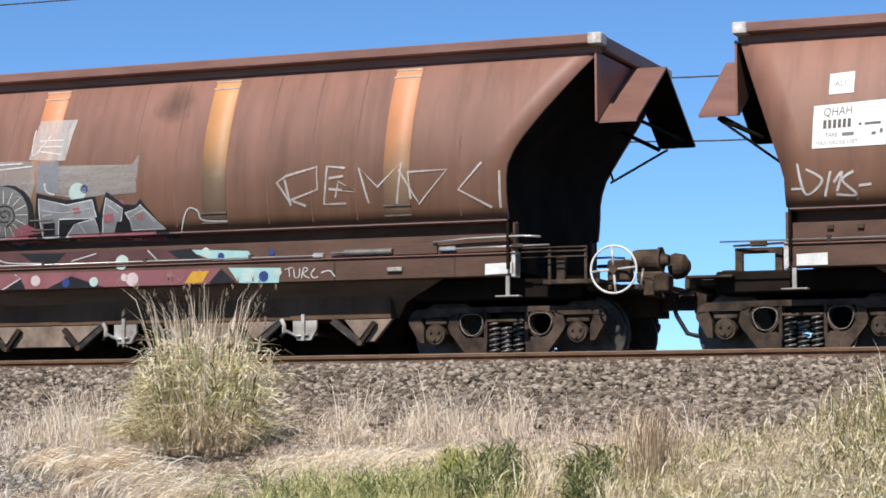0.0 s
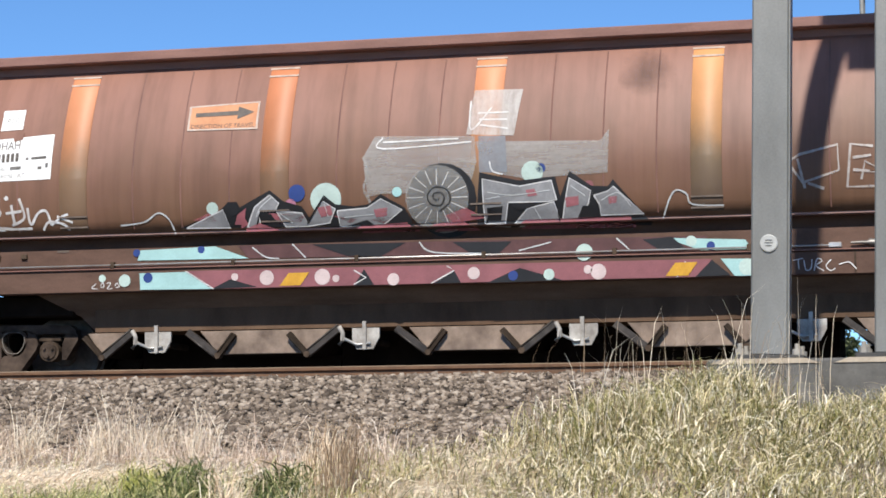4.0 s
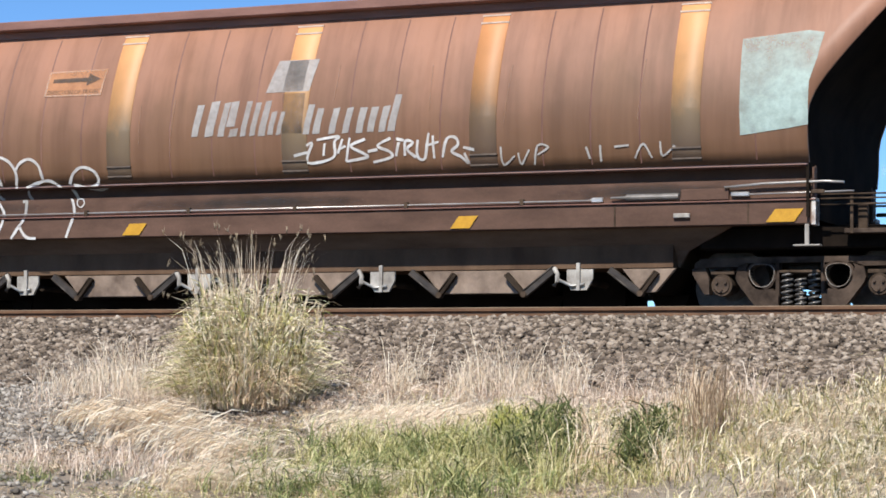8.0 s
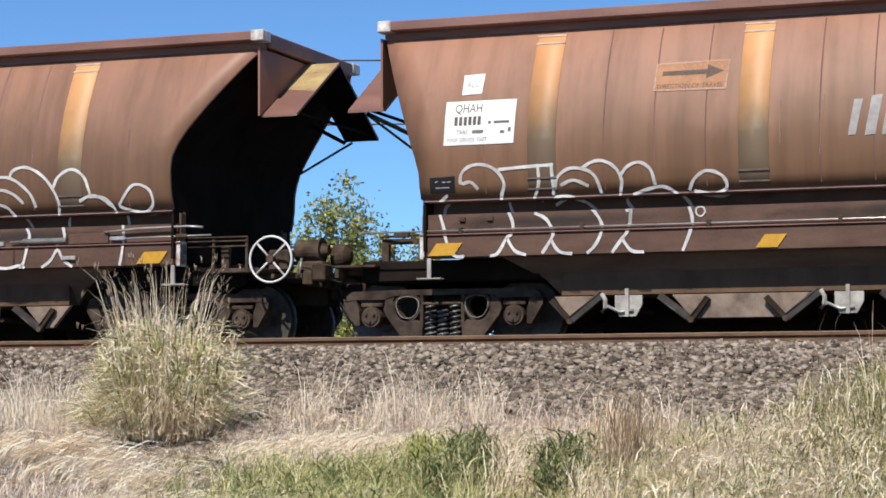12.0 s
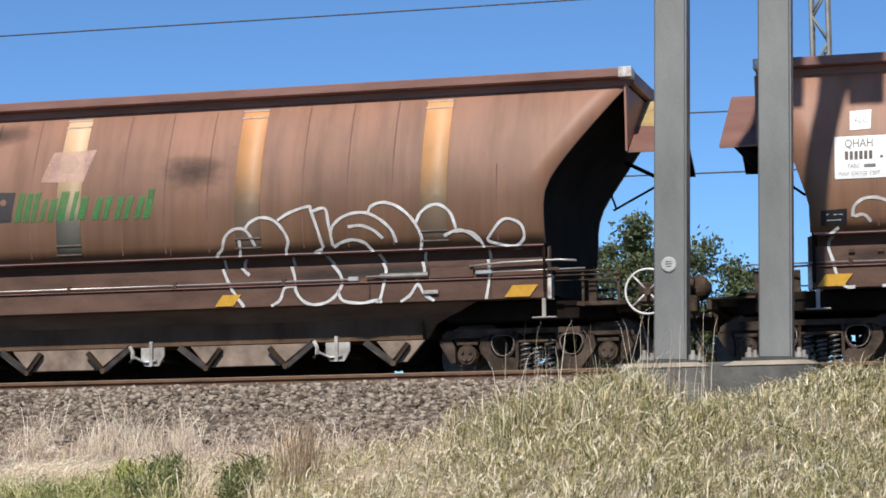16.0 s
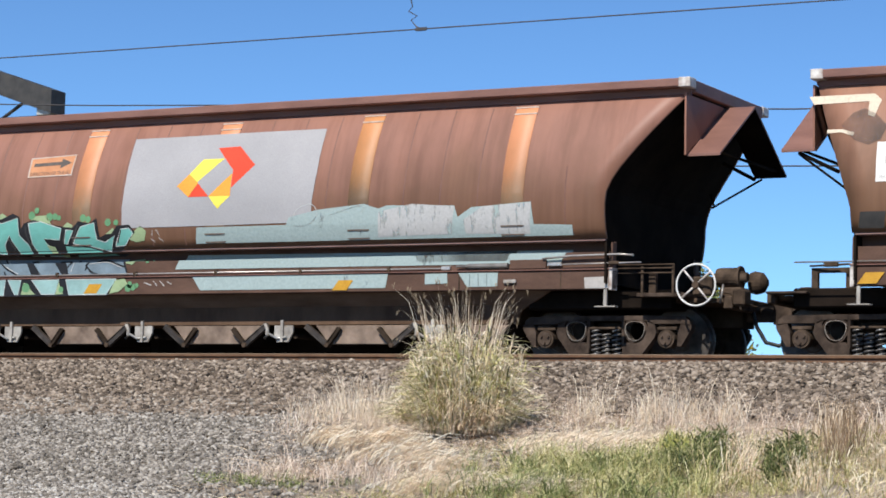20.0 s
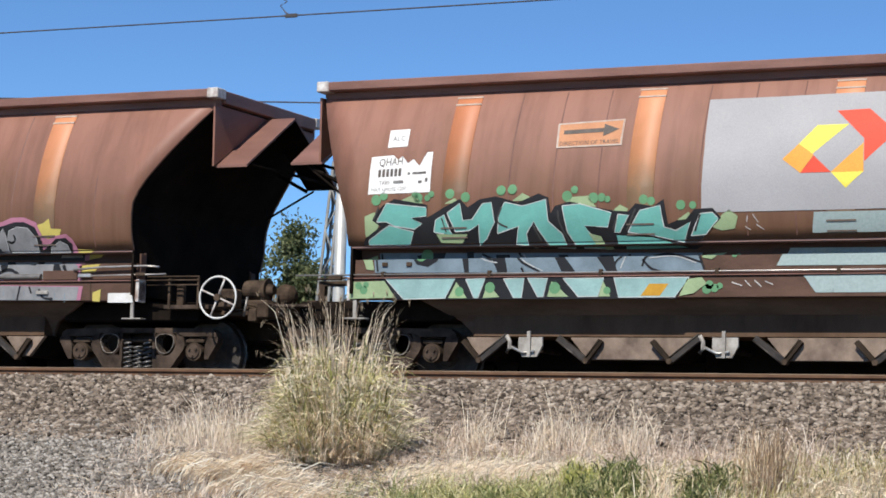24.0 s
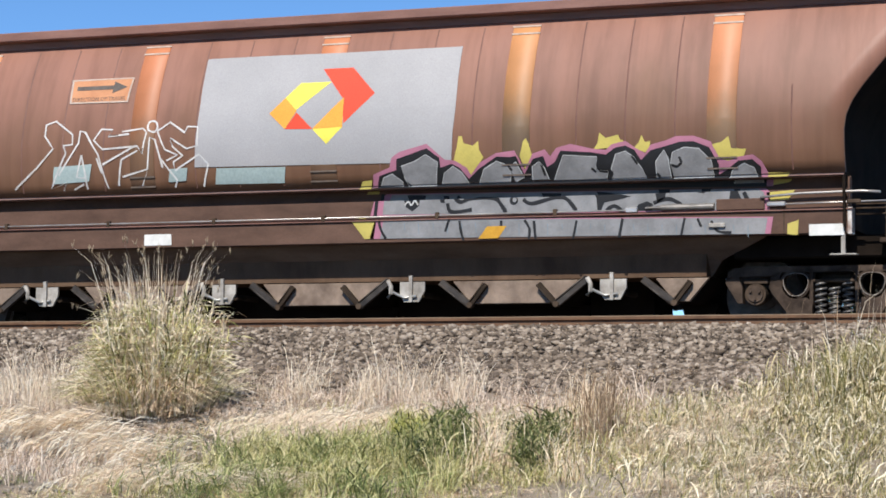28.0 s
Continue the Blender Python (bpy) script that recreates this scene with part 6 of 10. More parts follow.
    fill(w, "company_lettering", FADEL, [(7.72, 2.13), (7.77, 2.42), (7.86, 2.43), (7.8, 2.14)], 1)
    fill(w, "company_lettering", FADEL, [(7.83, 2.14), (7.91, 2.55), (7.99, 2.55), (7.92, 2.14)], 1)
    fill(w, "company_lettering", WORNK, [(6.52, 2.16), (6.49, 2.62), (6.78, 2.62), (6.77, 2.15)], 1)
    fill(w, "company_mark", FADEL, [(6.27, 2.64), (6.38, 3.02), (6.89, 3.02), (6.82, 2.64)], 1)
    fill(w, "company_mark", WORNK, [(6.48, 2.65), (6.52, 3.01), (6.76, 3.02), (6.74, 2.65)], 2)
    line(w, "spray_line", SPRAYW, 0.034, [(6.67, 1.9), (6.87, 1.94)], 3, 1)
    line(w, "spray_line", SPRAYW, 0.034, [(6.83, 2.01), (6.9, 2.03), (6.84, 1.82), (7.16, 1.87), (7.18, 2.04), (7.23, 2.1), (6.96, 2.07)], 3, 1)
    line(w, "spray_line", SPRAYW, 0.034, [(7.06, 2.03), (7.04, 1.89)], 3, 1)
    line(w, "spray_line", SPRAYW, 0.034, [(7.28, 2.07), (7.22, 1.91)], 3, 1)
    line(w, "spray_line", SPRAYW, 0.034, [(7.32, 1.99), (7.24, 1.96)], 3, 1)
    line(w, "spray_line", SPRAYW, 0.034, [(7.37, 2.08), (7.32, 1.82)], 3, 1)
    line(w, "spray_line", SPRAYW, 0.034, [(7.56, 2.06), (7.38, 1.99), (7.52, 1.91), (7.58, 1.86), (7.32, 1.82)], 3, 1)
    line(w, "spray_line", SPRAYW, 0.034, [(7.59, 1.92), (7.71, 1.94)], 3, 1)
    line(w, "spray_line", SPRAYW, 0.034, [(7.87, 2.06), (7.71, 1.98), (7.86, 1.91), (7.87, 1.85), (7.65, 1.8)], 3, 1)
    line(w, "spray_line", SPRAYW, 0.034, [(7.94, 2.05), (8.03, 2.03)], 3, 1)
    line(w, "spray_line", SPRAYW, 0.034, [(7.97, 2.01), (7.93, 1.86)], 3, 1)
    line(w, "spray_line", SPRAYW, 0.034, [(8.04, 1.86), (8.05, 2.02), (8.14, 2), (8.07, 1.93), (8.17, 1.84)], 3, 1)
    line(w, "spray_line", SPRAYW, 0.034, [(8.2, 2.03), (8.19, 1.85), (8.28, 1.83), (8.33, 2.1)], 3, 1)
    line(w, "spray_line", SPRAYW, 0.034, [(8.29, 1.96), (8.45, 2)], 3, 1)
    line(w, "spray_line", SPRAYW, 0.034, [(8.38, 2.07), (8.39, 1.82)], 3, 1)
    line(w, "spray_line", SPRAYW, 0.034, [(8.49, 1.83), (8.55, 2.03), (8.65, 2.04), (8.68, 1.96), (8.6, 1.89), (8.71, 1.83), (8.79, 1.76), (8.75, 1.87)], 3, 1)
    line(w, "spray_line", SPRAYW, 0.034, [(8.74, 1.93), (8.87, 1.9)], 3, 1)
    line(w, "spray_line", WORNS, 0.024, [(9.18, 1.92), (9.2, 1.73), (9.34, 1.82)], 3, 1)
    line(w, "spray_line", WORNS, 0.024, [(9.38, 1.85), (9.41, 1.73), (9.51, 1.88)], 3, 1)
    line(w, "spray_line", WORNS, 0.024, [(9.56, 1.72), (9.61, 1.92), (9.73, 1.9), (9.6, 1.82)], 3, 1)
    line(w, "spray_line", WORNS, 0.024, [(10.16, 1.89), (10.2, 1.76)], 3, 1)
    line(w, "spray_line", WORNS, 0.024, [(10.32, 1.9), (10.32, 1.73)], 3, 1)
    line(w, "spray_line", WORNS, 0.024, [(10.48, 1.88), (10.64, 1.89)], 3, 1)
    line(w, "spray_line", WORNS, 0.024, [(10.7, 1.75), (10.8, 1.9), (10.89, 1.75)], 3, 1)
    line(w, "spray_line", WORNS, 0.024, [(10.99, 1.92), (11.01, 1.77), (11.15, 1.87)], 3, 1)
    fill(w, "graffiti", AQUAW, [(11.84, 2.99), (12.54, 3.05), (12.71, 3.02), (12.65, 2.73), (12.58, 2.49), (12.58, 2.04), (12.37, 2.01), (11.86, 1.95)], 1)
    line(w, "rust_streak", STREAK, 0.02, [(4.65, 2.56), (4.65, 2.09)], 1, 1)
    line(w, "rust_streak", STREAK, 0.02, [(5.1, 2.61), (5.06, 1.95)], 1, 1)
    line(w, "rust_streak", STREAK, 0.02, [(7.17, 2.93), (7.15, 2.53)], 1, 1)
    line(w, "rust_streak", STREAK, 0.02, [(8.32, 2.87), (8.33, 2.35)], 1, 1)
    line(w, "rust_streak", STREAK, 0.02, [(9.27, 2.83), (9.22, 2.13)], 1, 1)
    line(w, "rust_streak", STREAK, 0.02, [(10.8, 2.82), (10.74, 2.14)], 1, 1)


def paint_fourth(w):
    placard(w, [(1.34, 3.03), (1.6, 3.04), (1.62, 2.81), (1.38, 2.8)], [(1.2, 2.74), (2.01, 2.73), (2.01, 2.25), (1.21, 2.25)])
    arrow_sign(w, [(3.48, 3), (4.26, 3.01), (4.27, 2.7), (3.53, 2.7)], True)
    fill(w, "company_mark", PINKW, [(6.38, 2.64), (6.5, 3.02), (7.05, 3.03), (6.93, 2.62)], 1)
    disc(w, "company_mark", EDGEF, 6.73, 2.856, 0.116, 2)
    fill(w, "company_lettering", LOSTK, [(5.47, 2.14), (5.52, 2.54), (5.76, 2.53), (5.72, 2.15)], 1)
    fill(w, "company_lettering", LOSTK, [(5.77, 2.16), (5.82, 2.54), (6.07, 2.53), (6.03, 2.16)], 1)
    disc(w, "company_lettering", BROWN, 5.63, 2.341, 0.071, 2)
    disc(w, "company_lettering", BROWN, 5.92, 2.405, 0.042, 2)
    fill(w, "company_lettering", GREENT, [(6.07, 2.15), (6.12, 2.52), (6.21, 2.52), (6.15, 2.16)], 1)
    fill(w, "company_lettering", GREENT, [(6.18, 2.15), (6.23, 2.5), (6.31, 2.51), (6.26, 2.16)], 1)
    fill(w, "company_lettering", GREENT, [(6.28, 2.14), (6.33, 2.51), (6.41, 2.52), (6.35, 2.15)], 1)
    fill(w, "company_lettering", GREENT, [(6.39, 2.15), (6.45, 2.43), (6.51, 2.43), (6.45, 2.16)], 1)
    fill(w, "company_lettering", GREENT, [(6.49, 2.14), (6.55, 2.42), (6.63, 2.43), (6.57, 2.15)], 1)
    fill(w, "company_lettering", GREENT, [(6.61, 2.14), (6.67, 2.51), (6.78, 2.51), (6.72, 2.15)], 1)
    fill(w, "company_lettering", GREENT, [(6.78, 2.14), (6.84, 2.5), (6.9, 2.51), (6.84, 2.15)], 1)
    fill(w, "company_lettering", GREENT, [(6.88, 2.15), (6.94, 2.43), (7.03, 2.43), (6.97, 2.16)], 1)
    fill(w, "company_lettering", GREENT, [(7.07, 2.14), (7.13, 2.42), (7.21, 2.42), (7.15, 2.15)], 1)
    fill(w, "company_lettering", GREENT, [(7.2, 2.14), (7.26, 2.43), (7.33, 2.43), (7.27, 2.15)], 1)
    fill(w, "company_lettering", GREENT, [(7.35, 2.13), (7.41, 2.42), (7.48, 2.42), (7.42, 2.14)], 1)
    fill(w, "company_lettering", GREENT, [(7.46, 2.13), (7.53, 2.41), (7.6, 2.42), (7.53, 2.15)], 1)
    fill(w, "company_lettering", GREENT, [(7.6, 2.13), (7.67, 2.41), (7.74, 2.41), (7.68, 2.14)], 1)
    fill(w, "company_lettering", GREENT, [(7.72, 2.13), (7.78, 2.5), (7.86, 2.5), (7.8, 2.14)], 1)
    smudge(w, 4.40, 3.25, 0.61, 0.24)
    smudge(w, 5.66, 3.29, 0.64, 0.20)
    smudge(w, 8.31, 2.67, 0.58, 0.31)
    line(w, "spray_line", SPRAYW, 0.038, [(8.91, 1.04), (8.8, 1.19), (8.7, 1.36), (8.61, 1.63), (8.68, 1.73), (8.73, 1.87), (8.83, 1.95), (8.94, 1.96), (9.02, 1.9), (9.09, 1.75)], 3, 1)
    line(w, "spray_line", SPRAYW, 0.038, [(8.9, 1.83), (8.9, 1.68), (8.86, 1.54), (8.97, 1.42)], 3, 1)
    line(w, "spray_line", SPRAYW, 0.038, [(8.98, 1.95), (9.03, 2.02), (9.15, 2.08), (9.3, 2.06), (9.42, 1.96), (9.5, 1.8), (9.46, 1.64), (9.53, 1.38), (9.55, 1.21), (9.65, 1.08), (9.79, 1.04), (9.94, 1.07), (10.05, 1.15), (10.12, 1.27), (10.09, 1.4), (9.97, 1.54), (9.86, 1.65), (9.81, 1.65)], 3, 1)
    line(w, "spray_line", SPRAYW, 0.038, [(9.38, 2.04), (9.54, 2.13), (9.77, 2.19), (9.8, 2.13), (9.87, 1.93), (9.93, 1.7)], 3, 1)
    line(w, "spray_line", SPRAYW, 0.038, [(9.81, 2.13), (9.97, 2.16), (10.01, 2), (10.05, 1.72)], 3, 1)
    line(w, "spray_line", SPRAYW, 0.038, [(9.81, 1.65), (9.92, 1.69)], 3, 1)
    line(w, "spray_line", SPRAYW, 0.038, [(10.03, 1.84), (10.06, 1.94), (10.17, 2.04), (10.33, 2.09), (10.5, 2.08), (10.66, 1.99), (10.78, 1.87), (10.83, 1.73)], 3, 1)
    line(w, "spray_line", SPRAYW, 0.038, [(10.25, 1.93), (10.41, 1.94), (10.56, 1.88), (10.67, 1.78)], 3, 1)
    line(w, "spray_line", SPRAYW, 0.038, [(10.5, 2.08), (10.54, 2.16), (10.67, 2.2), (10.81, 2.17), (10.95, 2.08), (11.07, 1.94), (11.14, 1.76), (11.1, 1.58), (11.13, 1.4), (11.09, 1.34), (11.02, 1.3)], 3, 1)
    line(w, "spray_line", SPRAYW, 0.038, [(10.06, 1.7), (10.15, 1.75), (10.3, 1.78), (10.44, 1.74), (10.52, 1.65), (10.65, 1.46), (10.65, 1.34), (10.63, 1.23), (10.59, 1.09), (10.54, 1.04)], 3, 1)
    line(w, "spray_line", SPRAYW, 0.038, [(9.24, 1.04), (9.35, 1.11), (9.41, 1.25), (9.54, 1.27)], 3, 1)
    line(w, "spray_line", SPRAYW, 0.038, [(10.07, 1.21), (10.13, 1.08), (10.36, 1.04), (10.55, 1.07), (10.61, 1.04)], 3, 1)
    line(w, "spray_line", SPRAYW, 0.038, [(10.84, 1.04), (10.96, 1.12), (11.05, 1.24), (11.13, 1.12), (11.25, 1.04)], 3, 1)
    line(w, "spray_line", SPRAYW, 0.038, [(11.08, 1.94), (11.14, 2.06), (11.26, 2.14), (11.38, 2.14), (11.5, 2.04), (11.56, 1.86)], 3, 1)
    line(w, "spray_line", SPRAYW, 0.038, [(11.41, 1.78), (11.56, 1.84), (11.7, 1.81), (11.83, 1.71)], 3, 1)
    line(w, "spray_line", SPRAYW, 0.036, [(11.54, 1.83), (11.74, 1.81), (11.87, 1.65), (11.91, 1.3), (11.87, 1.04)], 3, 1)
    line(w, "spray_line", SPRAYW, 0.036, [(11.92, 1.72), (12.12, 1.94), (12.32, 1.89), (12.36, 1.73), (12.24, 1.64), (12, 1.68), (11.92, 1.72)], 3, 1)
    fill(w, "paint_patch", CREAM, [(0.27, 3.37), (1.08, 3.37), (1.18, 3.28), (1.12, 3.06), (1.04, 3.09), (1.03, 3.27), (0.35, 3.26)], 1)
    line(w, "paint_patch", CREAM, 0.05, [(0.57, 2.9), (0.75, 2.9), (0.9, 2.85)], 1, 0)
    fill(w, "soot_patch", WORNK, [(0.73, 2.97), (0.86, 3.13), (0.99, 3.18), (1.14, 3.1), (1.3, 2.94), (1.23, 2.77), (1.09, 2.71), (0.91, 2.78)], 2)
    fill(w, "end_mark", LATT, [(1.02, 1.9), (1.33, 1.9), (1.29, 1.7), (0.99, 1.71)], 1)
    line(w, "rust_streak", STREAK, 0.014, [(2.7, 1.98), (2.69, 1.84)], 1, 0)
    line(w, "rust_streak", STREAK, 0.014, [(2.77, 1.91), (2.76, 1.79)], 1, 0)
    line(w, "rust_streak", STREAK, 0.014, [(2.87, 2.1), (2.85, 1.87)], 1, 0)
    line(w, "rust_streak", STREAK, 0.014, [(2.93, 2.04), (2.91, 1.81)], 1, 0)
    line(w, "rust_streak", STREAK, 0.014, [(5.64, 1.86), (5.62, 1.72)], 1, 0)
    line(w, "rust_streak", STREAK, 0.014, [(5.89, 1.88), (5.87, 1.73)], 1, 0)
    line(w, "rust_streak", STREAK, 0.014, [(8.05, 1.81), (8.03, 1.64)], 1, 0)


def paint_fifth(w):
    placard(w, [(1.13, 3.05), (1.39, 3.06), (1.4, 2.84), (1.14, 2.83)], [(0.95, 2.72), (1.75, 2.76), (1.77, 2.27), (0.96, 2.26)])
    arrow_sign(w, [(3.29, 3.05), (4.11, 3.08), (4.11, 2.76), (3.31, 2.75)])
    fill(w, "torn_edge", BROWN, [(1.2, 2.77), (1.3, 2.68), (1.36, 2.72), (1.44, 2.63), (1.51, 2.68), (1.6, 2.59), (1.64, 2.69), (1.69, 2.79)], 3)
    fill(w, "company_panel", PANEL, [(5.08, 3.27), (5.92, 3.27), (6.74, 3.28), (8.27, 3.28), (8.28, 2.64), (8.24, 1.97), (6.74, 1.96), (5.1, 1.96), (5.1, 2.65)], 1)
    fill(w, "company_mark", LRED, [(6.57, 3.07), (6.93, 3.08), (7.25, 2.8), (6.92, 2.48), (6.9, 2.74)], 2)
    fill(w, "company_mark", LYEL, [(6.18, 2.7), (6.37, 2.91), (6.72, 2.91), (6.34, 2.58)], 2)
    fill(w, "company_mark", LORA, [(6.01, 2.53), (6.18, 2.7), (6.36, 2.57), (6.22, 2.37)], 3)
    fill(w, "company_mark", LRED, [(6.22, 2.37), (6.36, 2.56), (6.56, 2.37)], 3)
    fill(w, "company_mark", LORA, [(6.56, 2.37), (6.9, 2.69), (6.92, 2.37)], 3)
    fill(w, "company_mark", LYEL, [(6.56, 2.37), (6.92, 2.37), (6.73, 2.19)], 2)
    disc(w, "graffiti", GREENP, 1.62, 2.205, 0.058, 1)
    disc(w, "graffiti", GREENP, 1.79, 2.245, 0.038, 1)
    disc(w, "graffiti", GREENP, 1.74, 2.202, 0.038, 1)
    disc(w, "graffiti", GREENP, 2.03, 2.244, 0.058, 1)
    disc(w, "graffiti", GREENP, 2.23, 2.2, 0.057, 1)
    disc(w, "graffiti", GREENP, 2.68, 2.268, 0.058, 1)
    disc(w, "graffiti", GREENP, 2.82, 2.276, 0.058, 1)
    disc(w, "graffiti", GREENP, 3.5, 2.181, 0.061, 1)
    disc(w, "graffiti", GREENP, 3.59, 2.252, 0.044, 1)
    disc(w, "graffiti", GREENP, 3.82, 2.153, 0.061, 1)
    disc(w, "graffiti", GREENP, 3.92, 2.156, 0.049, 1)
    disc(w, "graffiti", GREENP, 3.99, 2.135, 0.037, 1)
    disc(w, "graffiti", GREENP, 4.42, 2.123, 0.054, 1)
    disc(w, "graffiti", GREENP, 4.51, 2.102, 0.048, 1)
    disc(w, "graffiti", GREENP, 4.86, 2.05, 0.054, 1)
    disc(w, "graffiti", GREENP, 5, 2.046, 0.042, 1)
    disc(w, "graffiti", GREENP, 1.07, 2.19, 0.064, 1)
    disc(w, "graffiti", GREENP, 1.17, 2.238, 0.052, 1)
    disc(w, "graffiti", GREENP, 1.58, 2.238, 0.045, 1)
    disc(w, "graffiti", GREENP, 5.12, 1.127, 0.054, 1)
    disc(w, "graffiti", GREENP, 5.21, 1.137, 0.048, 1)
    disc(w, "graffiti", GREENP, 5.27, 1.161, 0.035, 1)
    disc(w, "graffiti", GREENP, 5.15, 1.174, 0.048, 1)
    disc(w, "graffiti", GREENP, 5.43, 1.507, 0.03, 1)
    fill(w, "graffiti", PALEG, [(1.31, 2.15), (1.55, 2.24), (1.69, 2.14)], 1)
    fill(w, "graffiti", PALEG, [(2.82, 2.14), (2.95, 2.23), (3.12, 2.14)], 1)
    fill(w, "graffiti", PALEG, [(3.42, 2.06), (3.57, 2.17), (3.76, 2.18), (3.86, 2.04), (3.79, 1.98)], 1)
    fill(w, "graffiti", PALEG, [(4.04, 1.99), (4.14, 2.07), (4.24, 2.02), (4.2, 1.93)], 1)
    fill(w, "graffiti", PALEG, [(4.69, 1.78), (4.78, 1.86), (4.95, 1.97), (4.98, 1.94), (4.84, 1.83)], 1)
    fill(w, "graffiti", PALEG, [(5.27, 1.88), (5.42, 1.99), (5.52, 1.91), (5.48, 1.78), (5.33, 1.76), (5.22, 1.8)], 1)
    fill(w, "graffiti", PALEG, [(0.92, 2), (1.05, 2.05), (1.14, 1.96), (1.05, 1.8), (0.92, 1.76)], 1)
    fill(w, "graffiti", PALEG, [(1.96, 2.13), (2.09, 2.19), (2.19, 2.13)], 1)
    fill(w, "graffiti", BLACKP, [(0.87, 1.66), (0.91, 1.74), (1.13, 1.88), (1.02, 1.95), (1.15, 2.12), (1.31, 2.2), (1.74, 2.12), (1.74, 1.97), (1.89, 2.05), (1.96, 2.09), (2.16, 2.18), (2.26, 2.08), (2.41, 2.17), (2.62, 2.2), (2.89, 2.12), (3.15, 2.22), (3.27, 2.17), (3.3, 1.99), (3.35, 2.07), (3.53, 2.12), (3.92, 2.03), (4.1, 2), (4.24, 1.99), (4.33, 2.08), (4.54, 2.04), (4.66, 2.12), (4.71, 1.84), (4.81, 1.88), (4.92, 1.89), (5.02, 2), (5.23, 2.01), (5.33, 1.9), (5.09, 1.67), (4.93, 1.59)], 2)
    fill(w, "graffiti", TEALP, [(1.08, 1.93), (1.21, 2.15), (1.73, 2.09), (1.73, 1.99), (1.53, 1.97), (1.67, 1.9), (1.57, 1.84), (1.31, 1.88), (1.21, 1.93)], 3)
    line(w, "spray_line", SPRAYW, 0.011, [(1.08, 1.93), (1.21, 2.15), (1.73, 2.09), (1.73, 1.99), (1.53, 1.97), (1.67, 1.9), (1.57, 1.84), (1.31, 1.88), (1.21, 1.93), (1.08, 1.93)], 4, 0)
    fill(w, "graffiti", TEALP, [(0.96, 1.72), (1.24, 1.89), (1.56, 1.81), (1.49, 1.66), (0.95, 1.67)], 3)
    line(w, "spray_line", SPRAYW, 0.011, [(0.96, 1.72), (1.24, 1.89), (1.56, 1.81), (1.49, 1.66), (0.95, 1.67), (0.96, 1.72)], 4, 0)
    fill(w, "graffiti", TEALP, [(1.82, 1.8), (1.85, 1.94), (1.96, 2), (2.03, 1.81), (2.07, 1.76)], 3)
    line(w, "spray_line", SPRAYW, 0.011, [(1.82, 1.8), (1.85, 1.94), (1.96, 2), (2.03, 1.81), (2.07, 1.76), (1.82, 1.8)], 4, 0)
    fill(w, "graffiti", TEALP, [(2, 2.02), (2.16, 2.13), (2.2, 1.93), (2.32, 1.94), (2.45, 2.12), (2.56, 2.13), (2.6, 1.9), (2.49, 1.72), (2.39, 1.64), (2.4, 1.88), (2.27, 1.81), (2.1, 1.8)], 3)
    line(w, "spray_line", SPRAYW, 0.011, [(2, 2.02), (2.16, 2.13), (2.2, 1.93), (2.32, 1.94), (2.45, 2.12), (2.56, 2.13), (2.6, 1.9), (2.49, 1.72), (2.39, 1.64), (2.4, 1.88), (2.27, 1.81), (2.1, 1.8), (2, 2.02)], 4, 0)
    fill(w, "graffiti", TEALP, [(2.63, 1.77), (2.66, 2.01), (2.73, 2.13), (2.95, 2.08), (3.24, 2.15), (3.27, 1.9), (3.43, 1.76), (3.48, 1.62), (3.26, 1.63), (3.14, 1.81), (3.09, 1.9), (2.99, 1.76), (3, 1.63), (2.85, 1.65), (2.9, 1.85), (2.76, 1.81)], 3)
    line(w, "spray_line", SPRAYW, 0.011, [(2.63, 1.77), (2.66, 2.01), (2.73, 2.13), (2.95, 2.08), (3.24, 2.15), (3.27, 1.9), (3.43, 1.76), (3.48, 1.62), (3.26, 1.63), (3.14, 1.81), (3.09, 1.9), (2.99, 1.76), (3, 1.63), (2.85, 1.65), (2.9, 1.85), (2.76, 1.81), (2.63, 1.77)], 4, 0)
    fill(w, "graffiti", TEALP, [(3.44, 2.07), (3.66, 2.09), (4.04, 1.98), (3.99, 1.82), (3.71, 1.84), (3.81, 1.71), (3.9, 1.61), (3.59, 1.62), (3.5, 1.77)], 3)
    line(w, "spray_line", SPRAYW, 0.011, [(3.44, 2.07), (3.66, 2.09), (4.04, 1.98), (3.99, 1.82), (3.71, 1.84), (3.81, 1.71), (3.9, 1.61), (3.59, 1.62), (3.5, 1.77), (3.44, 2.07)], 4, 0)
    fill(w, "graffiti", TEALP, [(4.12, 1.96), (4.25, 1.95), (4.13, 1.76), (4.07, 1.76)], 3)
    line(w, "spray_line", SPRAYW, 0.011, [(4.12, 1.96), (4.25, 1.95), (4.13, 1.76), (4.07, 1.76), (4.12, 1.96)], 4, 0)
    fill(w, "graffiti", TEALP, [(4.23, 1.76), (4.38, 2), (4.62, 2.05), (4.66, 1.81), (4.8, 1.77), (4.97, 1.86), (4.88, 1.64), (4.53, 1.72)], 3)
    line(w, "spray_line", SPRAYW, 0.011, [(4.23, 1.76), (4.38, 2), (4.62, 2.05), (4.66, 1.81), (4.8, 1.77), (4.97, 1.86), (4.88, 1.64), (4.53, 1.72), (4.23, 1.76)], 4, 0)
    fill(w, "graffiti", TEALP, [(4.97, 1.71), (5.09, 1.95), (5.23, 1.96), (5.3, 1.89), (5.14, 1.72)], 3)
